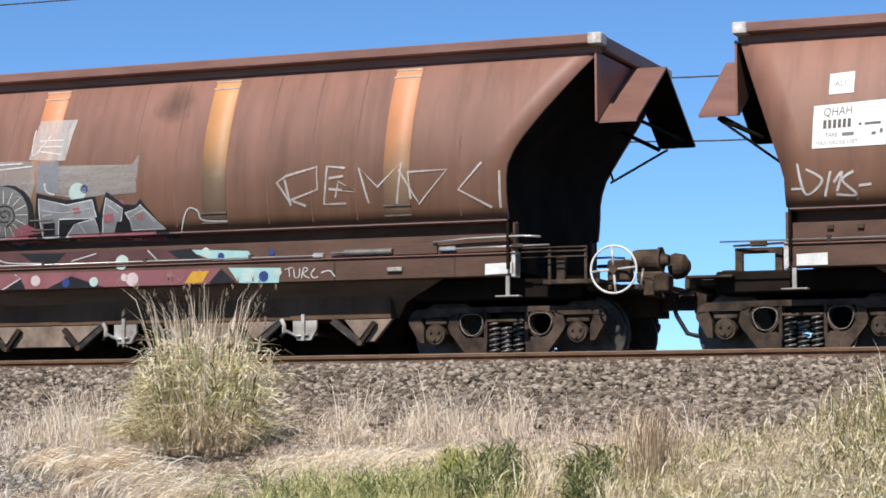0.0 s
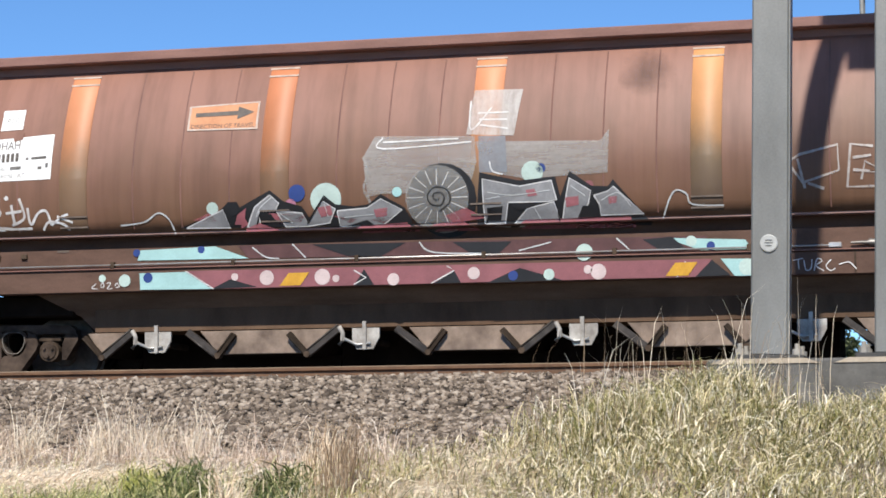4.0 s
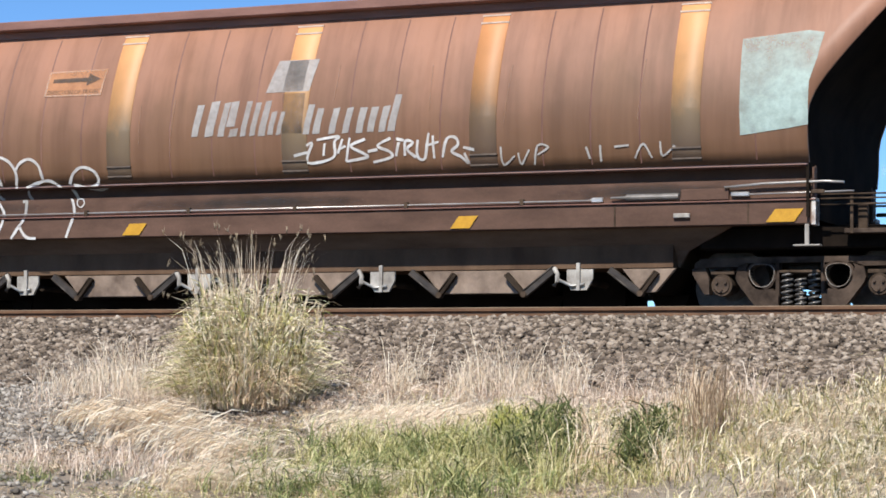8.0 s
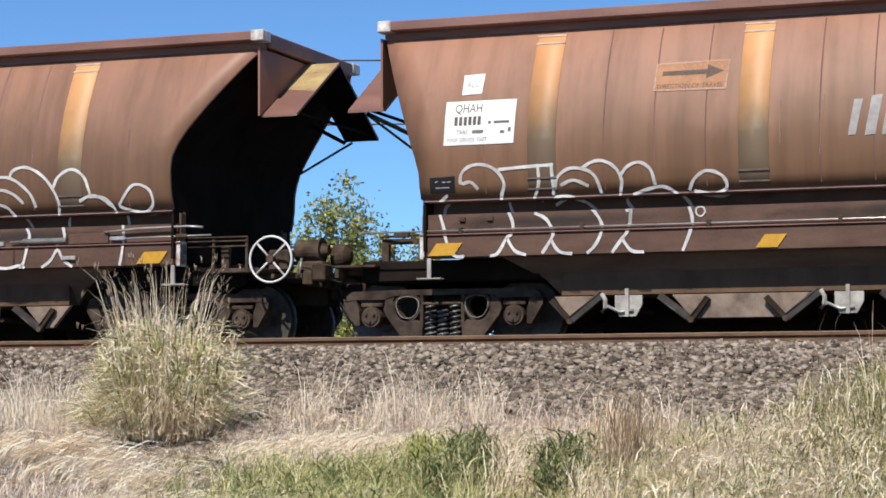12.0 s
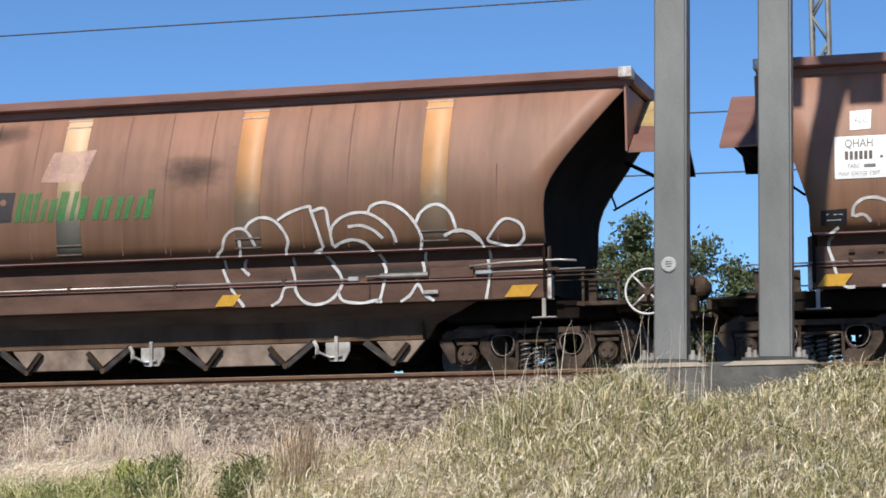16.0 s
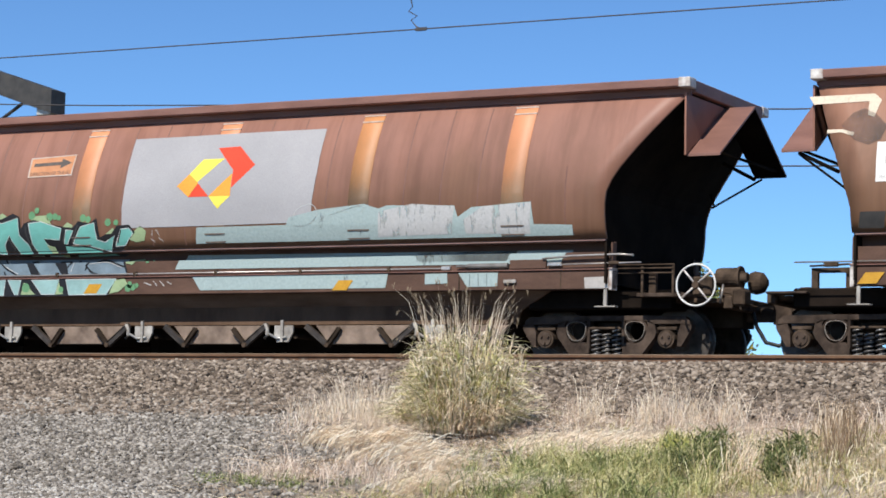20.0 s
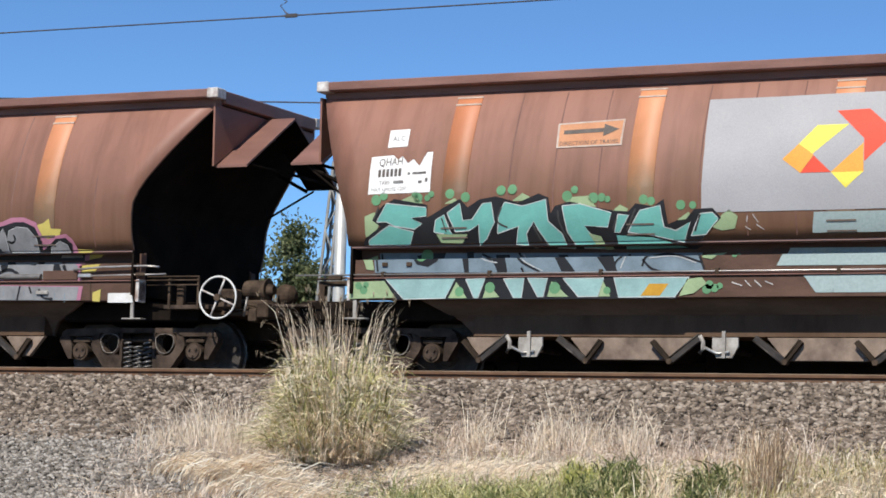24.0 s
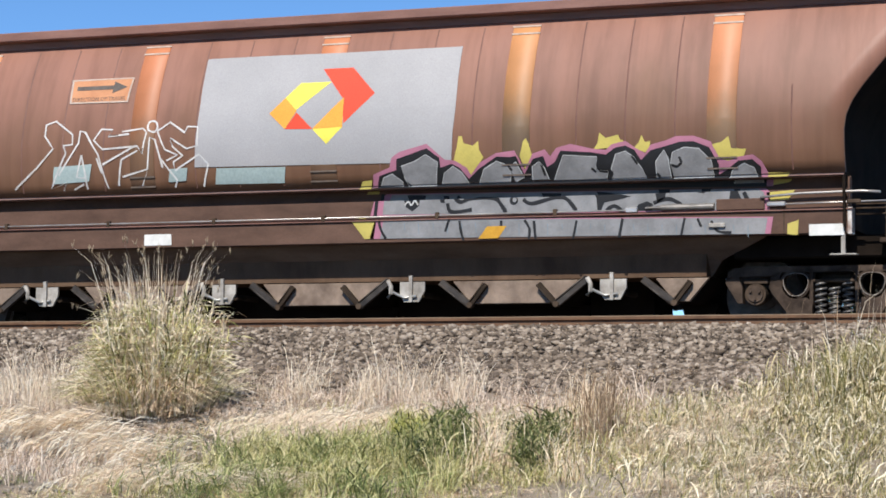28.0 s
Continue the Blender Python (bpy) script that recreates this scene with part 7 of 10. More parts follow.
    line(w, "spray_line", SPRAYW, 0.011, [(4.97, 1.71), (5.09, 1.95), (5.23, 1.96), (5.3, 1.89), (5.14, 1.72), (4.97, 1.71)], 4, 0)
    fill(w, "graffiti", TEALP, [(4.09, 1.73), (4.52, 1.7), (4.83, 1.61), (4.1, 1.6)], 4)
    fill(w, "graffiti", PALEG, [(3.75, 1.76), (3.9, 1.72), (3.95, 1.6), (3.85, 1.6)], 4)
    fill(w, "graffiti", PALEG, [(1.85, 1.78), (2.25, 1.77), (2.17, 1.67), (1.9, 1.68)], 4)
    line(w, "spray_line", LATT, 0.022, [(2.69, 2.07), (2.64, 1.91), (2.76, 1.84)], 5, 1)
    line(w, "spray_line", LATT, 0.022, [(4.1, 1.91), (4.05, 1.79)], 5, 1)
    line(w, "spray_line", LATT, 0.022, [(5.09, 1.94), (5.02, 1.76)], 5, 1)
    line(w, "spray_line", LATT, 0.022, [(1.11, 2.11), (1.04, 1.96)], 5, 1)
    line(w, "spray_line", LATT, 0.022, [(1.93, 1.96), (1.98, 1.8)], 5, 1)
    line(w, "spray_line", LATT, 0.022, [(3.39, 2.02), (3.41, 1.88), (3.51, 1.67)], 5, 1)
    line(w, "spray_line", LATT, 0.022, [(4.33, 2.02), (4.22, 1.78)], 5, 1)
    line(w, "spray_line", LATT, 0.022, [(3.08, 1.86), (3.17, 1.68)], 5, 1)
    fill(w, "graffiti", STEELB, [(0.96, 1.6), (5.01, 1.55), (5.08, 1.32), (0.98, 1.35)], 2)
    fill(w, "graffiti", BLACKP, [(3.77, 1.54), (3.99, 1.54), (4.05, 1.33), (3.93, 1.33)], 3)
    fill(w, "graffiti", BLACKP, [(2.47, 1.56), (2.65, 1.56), (2.7, 1.33), (2.57, 1.34)], 3)
    fill(w, "graffiti", BLACKP, [(3.26, 1.55), (3.37, 1.55), (3.55, 1.33), (3.37, 1.34)], 3)
    fill(w, "graffiti", BLACKP, [(2.1, 1.6), (2.19, 1.6), (2.21, 1.33), (2.15, 1.33)], 3)
    fill(w, "graffiti", BLACKP, [(1.63, 1.59), (1.83, 1.59), (1.8, 1.48), (1.68, 1.41), (1.53, 1.44), (1.45, 1.56)], 3)
    disc(w, "graffiti", GREENP, 1.59, 1.556, 0.079, 4)
    line(w, "spray_line", BLACKP, 0.028, [(2.77, 1.58), (2.87, 1.46), (3.1, 1.34)], 4, 1)
    line(w, "spray_line", BLACKP, 0.028, [(4.15, 1.54), (4.03, 1.44), (4.01, 1.33)], 4, 1)
    line(w, "spray_line", BLACKP, 0.028, [(4.35, 1.39), (4.4, 1.5), (4.56, 1.54), (4.74, 1.52), (5.04, 1.43)], 4, 1)
    line(w, "spray_line", BLACKP, 0.028, [(4.35, 1.47), (4.45, 1.37), (4.57, 1.33)], 4, 1)
    line(w, "spray_line", BLACKP, 0.028, [(2.3, 1.57), (2.5, 1.48)], 4, 1)
    line(w, "spray_line", BLACKP, 0.028, [(2.87, 1.39), (2.9, 1.34)], 4, 1)
    line(w, "spray_line", BLACKP, 0.028, [(0.99, 1.59), (1.02, 1.36)], 4, 1)
    line(w, "spray_line", BLACKP, 0.028, [(5.01, 1.54), (5.08, 1.36)], 4, 1)
    line(w, "spray_line", SPRAYS, 0.012, [(2.3, 1.54), (2.42, 1.48), (2.57, 1.45)], 5, 1)
    line(w, "spray_line", SPRAYS, 0.012, [(2.83, 1.56), (2.91, 1.46), (3.14, 1.35)], 5, 1)
    line(w, "spray_line", SPRAYS, 0.012, [(4.43, 1.48), (4.74, 1.5), (4.99, 1.42)], 5, 1)
    line(w, "spray_line", SPRAYS, 0.012, [(4.15, 1.51), (4.09, 1.37)], 5, 1)
    fill(w, "graffiti", BLACKP, [(1, 1.32), (4.93, 1.29), (4.76, 1.02), (1.27, 1.03)], 1)
    fill(w, "graffiti", AQUAT, [(1.13, 1.28), (2.05, 1.28), (1.92, 1.04), (1.38, 1.03)], 3)
    line(w, "spray_line", SPRAYW, 0.01, [(1.13, 1.28), (2.05, 1.28), (1.92, 1.04), (1.38, 1.03), (1.13, 1.28)], 4, 0)
    fill(w, "graffiti", AQUAT, [(2.18, 1.26), (2.43, 1.27), (2.34, 1.04), (2.29, 1.04)], 3)
    line(w, "spray_line", SPRAYW, 0.01, [(2.18, 1.26), (2.43, 1.27), (2.34, 1.04), (2.29, 1.04), (2.18, 1.26)], 4, 0)
    fill(w, "graffiti", AQUAT, [(2.66, 1.26), (2.92, 1.27), (2.89, 1.04), (2.79, 1.04)], 3)
    line(w, "spray_line", SPRAYW, 0.01, [(2.66, 1.26), (2.92, 1.27), (2.89, 1.04), (2.79, 1.04), (2.66, 1.26)], 4, 0)
    fill(w, "graffiti", AQUAT, [(2.96, 1.27), (3.21, 1.26), (3.16, 1.05), (3.09, 1.05)], 3)
    line(w, "spray_line", SPRAYW, 0.01, [(2.96, 1.27), (3.21, 1.26), (3.16, 1.05), (3.09, 1.05), (2.96, 1.27)], 4, 0)
    fill(w, "graffiti", AQUAT, [(3.4, 1.26), (3.9, 1.26), (3.83, 1.05), (3.59, 1.05)], 3)
    line(w, "spray_line", SPRAYW, 0.01, [(3.4, 1.26), (3.9, 1.26), (3.83, 1.05), (3.59, 1.05), (3.4, 1.26)], 4, 0)
    fill(w, "graffiti", AQUAT, [(4.02, 1.26), (4.92, 1.26), (4.75, 1.04), (4.08, 1.04)], 3)
    line(w, "spray_line", SPRAYW, 0.01, [(4.02, 1.26), (4.92, 1.26), (4.75, 1.04), (4.08, 1.04), (4.02, 1.26)], 4, 0)
    fill(w, "graffiti", PALEG, [(2.06, 1.23), (1.96, 1.04), (2.2, 1.04)], 3)
    fill(w, "graffiti", PALEG, [(2.46, 1.22), (2.4, 1.04), (2.61, 1.05)], 3)
    fill(w, "graffiti", PALEG, [(3.26, 1.23), (3.21, 1.05), (3.47, 1.05)], 3)
    fill(w, "graffiti", PALEG, [(3.89, 1.23), (3.84, 1.05), (3.98, 1.05)], 3)
    fill(w, "graffiti", PALEG, [(0.66, 1.24), (1.12, 1.25), (1.27, 1.05), (0.66, 1.04)], 3)
    fill(w, "graffiti", PALEG, [(4.89, 1.24), (5.06, 1.26), (5.12, 1.19), (4.97, 1.08), (4.8, 1.05)], 3)
    fill(w, "graffiti", PALEG, [(0.81, 1.53), (0.93, 1.57), (0.97, 1.38), (0.87, 1.39)], 3)
    fill(w, "graffiti", PALEG, [(5.05, 1.53), (5.29, 1.55), (5.17, 1.46), (5.06, 1.48)], 3)
    disc(w, "graffiti", GREENP, 2.1, 1.115, 0.057, 4)
    disc(w, "graffiti", GREENP, 2.49, 1.16, 0.063, 4)
    disc(w, "graffiti", GREENP, 3.3, 1.15, 0.068, 4)
    disc(w, "graffiti", GREENP, 3.94, 1.117, 0.043, 4)
    disc(w, "graffiti", GREENP, 0.85, 1.143, 0.051, 4)
    disc(w, "graffiti", GREENP, 0.78, 1.195, 0.045, 4)
    disc(w, "graffiti", GREENP, 0.88, 1.207, 0.038, 4)
    line(w, "spray_line", SPRAYW, 0.012, [(5.63, 1.92), (5.62, 1.85)], 2, 1)
    line(w, "spray_line", SPRAYW, 0.012, [(5.69, 1.93), (5.75, 1.84)], 2, 1)
    line(w, "spray_line", SPRAYW, 0.012, [(5.6, 1.8), (5.66, 1.76)], 2, 1)
    line(w, "spray_line", SPRAYW, 0.012, [(5.73, 1.82), (5.81, 1.76)], 2, 1)
    line(w, "spray_line", SPRAYW, 0.012, [(5.41, 1.2), (5.53, 1.16)], 2, 1)
    line(w, "spray_line", SPRAYW, 0.012, [(5.56, 1.22), (5.63, 1.15)], 2, 1)
    line(w, "spray_line", SPRAYW, 0.012, [(5.67, 1.22), (5.75, 1.15)], 2, 1)
    line(w, "spray_line", SPRAYW, 0.012, [(5.79, 1.21), (5.88, 1.17)], 2, 1)
    fill(w, "graffiti", PALEW, [(6.38, 1.94), (7.85, 1.94), (7.89, 2.04), (8.34, 2.13), (9.08, 2.19), (9.3, 2.12), (9.43, 2.16), (10.44, 2.13), (10.49, 1.98), (10.69, 2.1), (11.55, 2.15), (11.59, 1.86), (12.13, 1.84), (12.13, 1.71), (6.35, 1.72)], 2)
    fill(w, "graffiti", SILVW, [(9.3, 2.08), (9.81, 2.17), (10.44, 2.12), (10.39, 1.76), (9.28, 1.75)], 3)
    fill(w, "graffiti", SILVW, [(10.57, 1.94), (10.86, 2.11), (11.55, 2.14), (11.53, 1.74), (10.6, 1.76)], 3)
    fill(w, "graffiti", PALEW, [(6.02, 1.59), (12, 1.55), (11.89, 1.37), (5.91, 1.38)], 1)
    fill(w, "graffiti", WORNK, [(9.69, 1.56), (11.2, 1.56), (11.12, 1.41), (9.83, 1.42)], 2)
    fill(w, "graffiti", PALEW, [(6.22, 1.27), (9.37, 1.27), (9.33, 1.08), (6.36, 1.08)], 1)
    fill(w, "graffiti", PALEW, [(9.93, 1.26), (10.26, 1.26), (10.27, 1.13), (9.93, 1.12)], 1)
    fill(w, "graffiti", PALEW, [(10.43, 1.26), (11.01, 1.26), (11, 1.08), (10.56, 1.08)], 1)
    line(w, "paint_run", WORNK, 0.012, [(9.78, 1.55), (9.8, 1.42)], 3, 0)
    line(w, "paint_run", WORNK, 0.012, [(9.91, 1.55), (9.93, 1.41)], 3, 0)
    line(w, "paint_run", WORNK, 0.012, [(10.03, 1.55), (10.05, 1.41)], 3, 0)
    line(w, "paint_run", WORNK, 0.012, [(10.16, 1.55), (10.18, 1.41)], 3, 0)
    line(w, "paint_run", WORNK, 0.01, [(10.6, 1.25), (10.6, 1.09)], 3, 0)
    line(w, "paint_run", WORNK, 0.01, [(10.72, 1.25), (10.73, 1.09)], 3, 0)
    line(w, "paint_run", WORNK, 0.01, [(10.85, 1.25), (10.85, 1.09)], 3, 0)
    line(w, "spray_line", SPRAYS, 0.012, [(7.94, 2), (8.03, 2.15), (8.25, 2.21), (8.34, 2.07), (8.2, 1.93), (7.98, 1.92)], 2, 1)
    line(w, "spray_line", SPRAYS, 0.012, [(8.56, 2.06), (8.91, 2.15), (9.07, 2.16), (9.01, 2.05)], 2, 1)
    fill(w, "end_mark", WORNS, [(12.24, 1.18), (12.57, 1.19), (12.58, 1.04), (12.25, 1.04)], 1)


def paint_sixth(w):
    arrow_sign(w, [(3.39, 3.06), (4.22, 3.06), (4.19, 2.75), (3.41, 2.76)])
    fill(w, "company_panel", PANEL, [(5.14, 3.24), (5.99, 3.24), (6.83, 3.23), (8.31, 3.23), (8.32, 2.52), (8.28, 1.9), (6.72, 1.92), (5.12, 1.94), (5.15, 2.61)], 1)
    fill(w, "company_mark", LRED, [(6.65, 3.04), (7.02, 3.04), (7.33, 2.72), (6.98, 2.38), (6.94, 2.68)], 2)
    fill(w, "company_mark", LYEL, [(6.23, 2.71), (6.4, 2.88), (6.78, 2.88), (6.38, 2.56)], 2)
    fill(w, "company_mark", LORA, [(6.05, 2.53), (6.23, 2.71), (6.39, 2.55), (6.26, 2.34)], 3)
    fill(w, "company_mark", LRED, [(6.26, 2.34), (6.39, 2.53), (6.6, 2.33)], 3)
    fill(w, "company_mark", LORA, [(6.6, 2.33), (6.96, 2.69), (6.97, 2.34)], 3)
    fill(w, "company_mark", LYEL, [(6.6, 2.33), (6.97, 2.34), (6.78, 2.15)], 2)
    fill(w, "graffiti", PALEW, [(5.4, 1.92), (6.27, 1.91), (6.24, 1.73), (5.37, 1.74)], 2)
    fill(w, "graffiti", PALEW, [(3.27, 2), (3.78, 2.02), (3.73, 1.82), (3.24, 1.8)], 2)
    fill(w, "graffiti", PALEW, [(4.8, 1.93), (5.03, 1.94), (5, 1.79), (4.77, 1.78)], 2)
    line(w, "spray_line", SPRAYW, 0.024, [(2.72, 1.75), (3.03, 1.99), (3.26, 2.22), (3.19, 2.31), (3.14, 2.37), (3.14, 2.51), (3.27, 2.55), (3.51, 2.38), (3.52, 2.26), (3.4, 2.25), (3.43, 2.16), (3.22, 1.75), (3.43, 1.81), (3.38, 1.72)], 3, 0)
    line(w, "spray_line", SPRAYW, 0.024, [(3.33, 1.9), (3.6, 2.27), (3.61, 2.42), (3.68, 2.4), (3.86, 2.13), (3.98, 1.73)], 3, 0)
    line(w, "spray_line", SPRAYW, 0.024, [(3.64, 2.13), (3.68, 1.94), (3.7, 1.73)], 3, 0)
    line(w, "spray_line", SPRAYW, 0.024, [(3.64, 2.13), (3.57, 1.87), (3.68, 1.86)], 3, 0)
    line(w, "spray_line", SPRAYW, 0.024, [(3.52, 1.73), (3.66, 1.79)], 3, 0)
    line(w, "spray_line", SPRAYW, 0.024, [(4.26, 2.36), (3.99, 2.34), (4.04, 2.42), (3.89, 2.43), (3.8, 2.3), (3.92, 2.19), (4.38, 2.21), (4.44, 2.12), (4.49, 2.37), (4.44, 2.42), (4.17, 2.39)], 3, 0)
    line(w, "spray_line", SPRAYW, 0.024, [(4.34, 2.21), (3.92, 2.01)], 3, 0)
    line(w, "spray_line", SPRAYW, 0.024, [(3.84, 2.09), (3.91, 1.91)], 3, 0)
    line(w, "spray_line", SPRAYW, 0.024, [(4.12, 1.76), (4.17, 2.06), (4.38, 2.16)], 3, 0)
    line(w, "spray_line", SPRAYW, 0.024, [(4.18, 1.86), (4.52, 1.94), (4.43, 1.75)], 3, 0)
    line(w, "spray_line", SPRAYW, 0.024, [(4.51, 1.94), (4.54, 2.31), (4.61, 2.28), (4.71, 1.95)], 3, 0)
    line(w, "spray_line", SPRAYW, 0.024, [(4.63, 2.38), (4.79, 2.48), (4.99, 2.35), (5.02, 2.42), (5.15, 2.41), (5.16, 2.19), (5.02, 2.16), (4.81, 2.29), (4.84, 2.19), (4.97, 2.08), (4.85, 2.01), (4.87, 1.91), (5.18, 2.09), (5.3, 1.97), (5.22, 1.72)], 3, 0)
    line(w, "spray_line", SPRAYW, 0.024, [(4.63, 2.38), (4.74, 2.16), (4.9, 2.09), (4.76, 2.03)], 3, 0)
    line(w, "spray_line", SPRAYW, 0.024, [(4.68, 2.06), (4.89, 1.8), (4.85, 1.72)], 3, 0)
    line(w, "spray_line", SPRAYW, 0.024, [(4.63, 2.44), (4.62, 2.4), (4.59, 2.37), (4.55, 2.38), (4.51, 2.4), (4.5, 2.44), (4.51, 2.48), (4.54, 2.5), (4.58, 2.5), (4.61, 2.48), (4.63, 2.44)], 3, 1)
    fill(w, "end_mark", WHITE, [(4.39, 1.19), (4.74, 1.19), (4.75, 1.06), (4.39, 1.06)], 1)
    fill(w, "end_mark", WHITE, [(12.23, 1.13), (12.6, 1.13), (12.6, 1.01), (12.23, 1.01)], 1)
    fill(w, "graffiti", YELP, [(8.3, 1.88), (8.35, 2.07), (8.37, 2.18), (8.41, 2.18), (8.43, 2.1), (8.54, 2.07), (8.6, 2.12), (8.61, 2.02), (8.66, 1.94), (8.57, 1.82), (8.48, 1.72)], 1)
    fill(w, "graffiti", YELP, [(9.08, 1.94), (9.12, 2.1), (9.15, 2.13), (9.18, 2.08), (9.22, 1.95), (9.14, 1.77)], 1)
    fill(w, "graffiti", YELP, [(9.92, 1.98), (9.97, 2.05), (9.99, 2.16), (10.06, 2.1), (10.2, 2.13), (10.22, 2.08), (10.26, 2.06), (10.22, 2)], 1)
    fill(w, "graffiti", YELP, [(10.37, 1.98), (10.43, 2.04), (10.46, 2.12), (10.5, 2.04), (10.56, 2.05), (10.53, 1.92)], 1)
    fill(w, "graffiti", YELP, [(11.23, 1.99), (11.33, 2.01), (11.41, 2.07), (11.44, 1.94), (11.6, 1.93), (11.56, 1.83), (11.38, 1.72)], 1)
    fill(w, "graffiti", YELP, [(11.81, 1.68), (12.05, 1.67), (11.99, 1.6), (11.79, 1.57)], 1)
    fill(w, "graffiti", YELP, [(7.13, 1.6), (7.2, 1.72), (7.32, 1.73), (7.28, 1.6)], 1)
    fill(w, "graffiti", YELP, [(12, 1.14), (12.12, 1.18), (12.11, 1.02), (12, 1.03)], 1)
    fill(w, "graffiti", YELP, [(11.77, 1.48), (12.08, 1.5), (12.01, 1.4), (11.8, 1.39)], 1)
    fill(w, "graffiti", YELP, [(7.02, 1.28), (7.14, 1.33), (7.32, 1.27), (7.29, 1.08), (7.18, 1.08)], 1)
    fill(w, "graffiti", PINKP, [(7.32, 1.65), (7.34, 1.79), (7.54, 1.86), (7.57, 1.97), (7.66, 2.03), (7.99, 2.11), (8.2, 1.93), (8.33, 1.91), (8.46, 1.83), (8.5, 1.75), (8.61, 1.88), (8.81, 1.98), (9.02, 2), (9.13, 1.79), (9.23, 1.96), (9.37, 2), (9.43, 1.92), (9.5, 2.01), (9.66, 2.05), (9.9, 1.99), (10.06, 1.97), (10.13, 2.03), (10.28, 2.06), (10.41, 1.97), (10.5, 1.92), (10.56, 2.01), (10.73, 2.05), (10.84, 2.09), (11.03, 2.09), (11.22, 2.02), (11.31, 1.84), (11.4, 1.81), (11.51, 1.85), (11.67, 1.87), (11.76, 1.8), (11.82, 1.68), (11.81, 1.56)], 2)
    fill(w, "graffiti", BLACKP, [(7.37, 1.64), (7.41, 1.77), (7.54, 1.81), (7.62, 1.83), (7.63, 1.95), (7.99, 2.06), (8.14, 1.95), (8.15, 1.84), (8.28, 1.88), (8.38, 1.83), (8.47, 1.71), (8.61, 1.82), (8.81, 1.94), (8.97, 1.93), (9.04, 1.94), (9.12, 1.74), (9.23, 1.9), (9.35, 1.93), (9.39, 1.81), (9.48, 1.86), (9.55, 1.98), (9.9, 1.95), (10.06, 1.92), (10.16, 1.99), (10.28, 2.01), (10.38, 1.96), (10.45, 1.85), (10.56, 1.95), (10.73, 1.99), (10.88, 2.03), (11.03, 2.03), (11.2, 1.96), (11.3, 1.78), (11.29, 1.67), (11.38, 1.72), (11.51, 1.81), (11.66, 1.82), (11.75, 1.74), (11.74, 1.56)], 3)
    fill(w, "graffiti", SILVP, [(7.42, 1.66), (7.46, 1.75), (7.57, 1.79), (7.69, 1.7), (7.68, 1.65)], 4)
    line(w, "spray_line", SPRAYS, 0.009, [(7.42, 1.66), (7.46, 1.75), (7.57, 1.79), (7.69, 1.7), (7.68, 1.65)], 5, 0)
    fill(w, "graffiti", SILVP, [(7.68, 1.87), (7.85, 1.92), (7.98, 1.99), (8.12, 1.9), (8.08, 1.65), (7.75, 1.65), (7.71, 1.76)], 4)
    line(w, "spray_line", SPRAYS, 0.009, [(7.68, 1.87), (7.85, 1.92), (7.98, 1.99), (8.12, 1.9), (8.08, 1.65), (7.75, 1.65), (7.71, 1.76)], 5, 0)
    fill(w, "graffiti", SILVP, [(8.15, 1.66), (8.19, 1.78), (8.3, 1.85), (8.4, 1.78), (8.47, 1.66)], 4)
    line(w, "spray_line", SPRAYS, 0.009, [(8.15, 1.66), (8.19, 1.78), (8.3, 1.85), (8.4, 1.78), (8.47, 1.66)], 5, 0)
    fill(w, "graffiti", SILVP, [(8.59, 1.66), (8.66, 1.81), (8.81, 1.89), (8.92, 1.85), (8.97, 1.77), (8.95, 1.66)], 4)
    line(w, "spray_line", SPRAYS, 0.009, [(8.59, 1.66), (8.66, 1.81), (8.81, 1.89), (8.92, 1.85), (8.97, 1.77), (8.95, 1.66)], 5, 0)
    fill(w, "graffiti", SILVP, [(8.96, 1.82), (9.03, 1.88), (9.12, 1.71), (9.01, 1.66)], 4)
    line(w, "spray_line", SPRAYS, 0.009, [(8.96, 1.82), (9.03, 1.88), (9.12, 1.71), (9.01, 1.66)], 5, 0)
    fill(w, "graffiti", SILVP, [(9.21, 1.68), (9.22, 1.82), (9.3, 1.87), (9.36, 1.8), (9.4, 1.68)], 4)
    line(w, "spray_line", SPRAYS, 0.009, [(9.21, 1.68), (9.22, 1.82), (9.3, 1.87), (9.36, 1.8), (9.4, 1.68)], 5, 0)
    fill(w, "graffiti", SILVP, [(9.46, 1.67), (9.58, 1.93), (9.96, 1.9), (9.94, 1.76), (10.08, 1.75), (10.05, 1.66)], 4)
    line(w, "spray_line", SPRAYS, 0.009, [(9.46, 1.67), (9.58, 1.93), (9.96, 1.9), (9.94, 1.76), (10.08, 1.75), (10.05, 1.66)], 5, 0)
    fill(w, "graffiti", SILVP, [(10.11, 1.76), (10.17, 1.92), (10.28, 1.95), (10.37, 1.89), (10.45, 1.77), (10.5, 1.66), (10.11, 1.66)], 4)
    line(w, "spray_line", SPRAYS, 0.009, [(10.11, 1.76), (10.17, 1.92), (10.28, 1.95), (10.37, 1.89), (10.45, 1.77), (10.5, 1.66), (10.11, 1.66)], 5, 0)
    fill(w, "graffiti", SILVP, [(10.61, 1.66), (10.61, 1.83), (10.71, 1.95), (10.75, 1.86), (10.77, 1.65)], 4)
    line(w, "spray_line", SPRAYS, 0.009, [(10.61, 1.66), (10.61, 1.83), (10.71, 1.95), (10.75, 1.86), (10.77, 1.65)], 5, 0)
    fill(w, "graffiti", SILVP, [(10.77, 1.8), (10.8, 1.92), (10.93, 1.97), (11.09, 1.95), (11.22, 1.82), (11.24, 1.65), (10.8, 1.65)], 4)
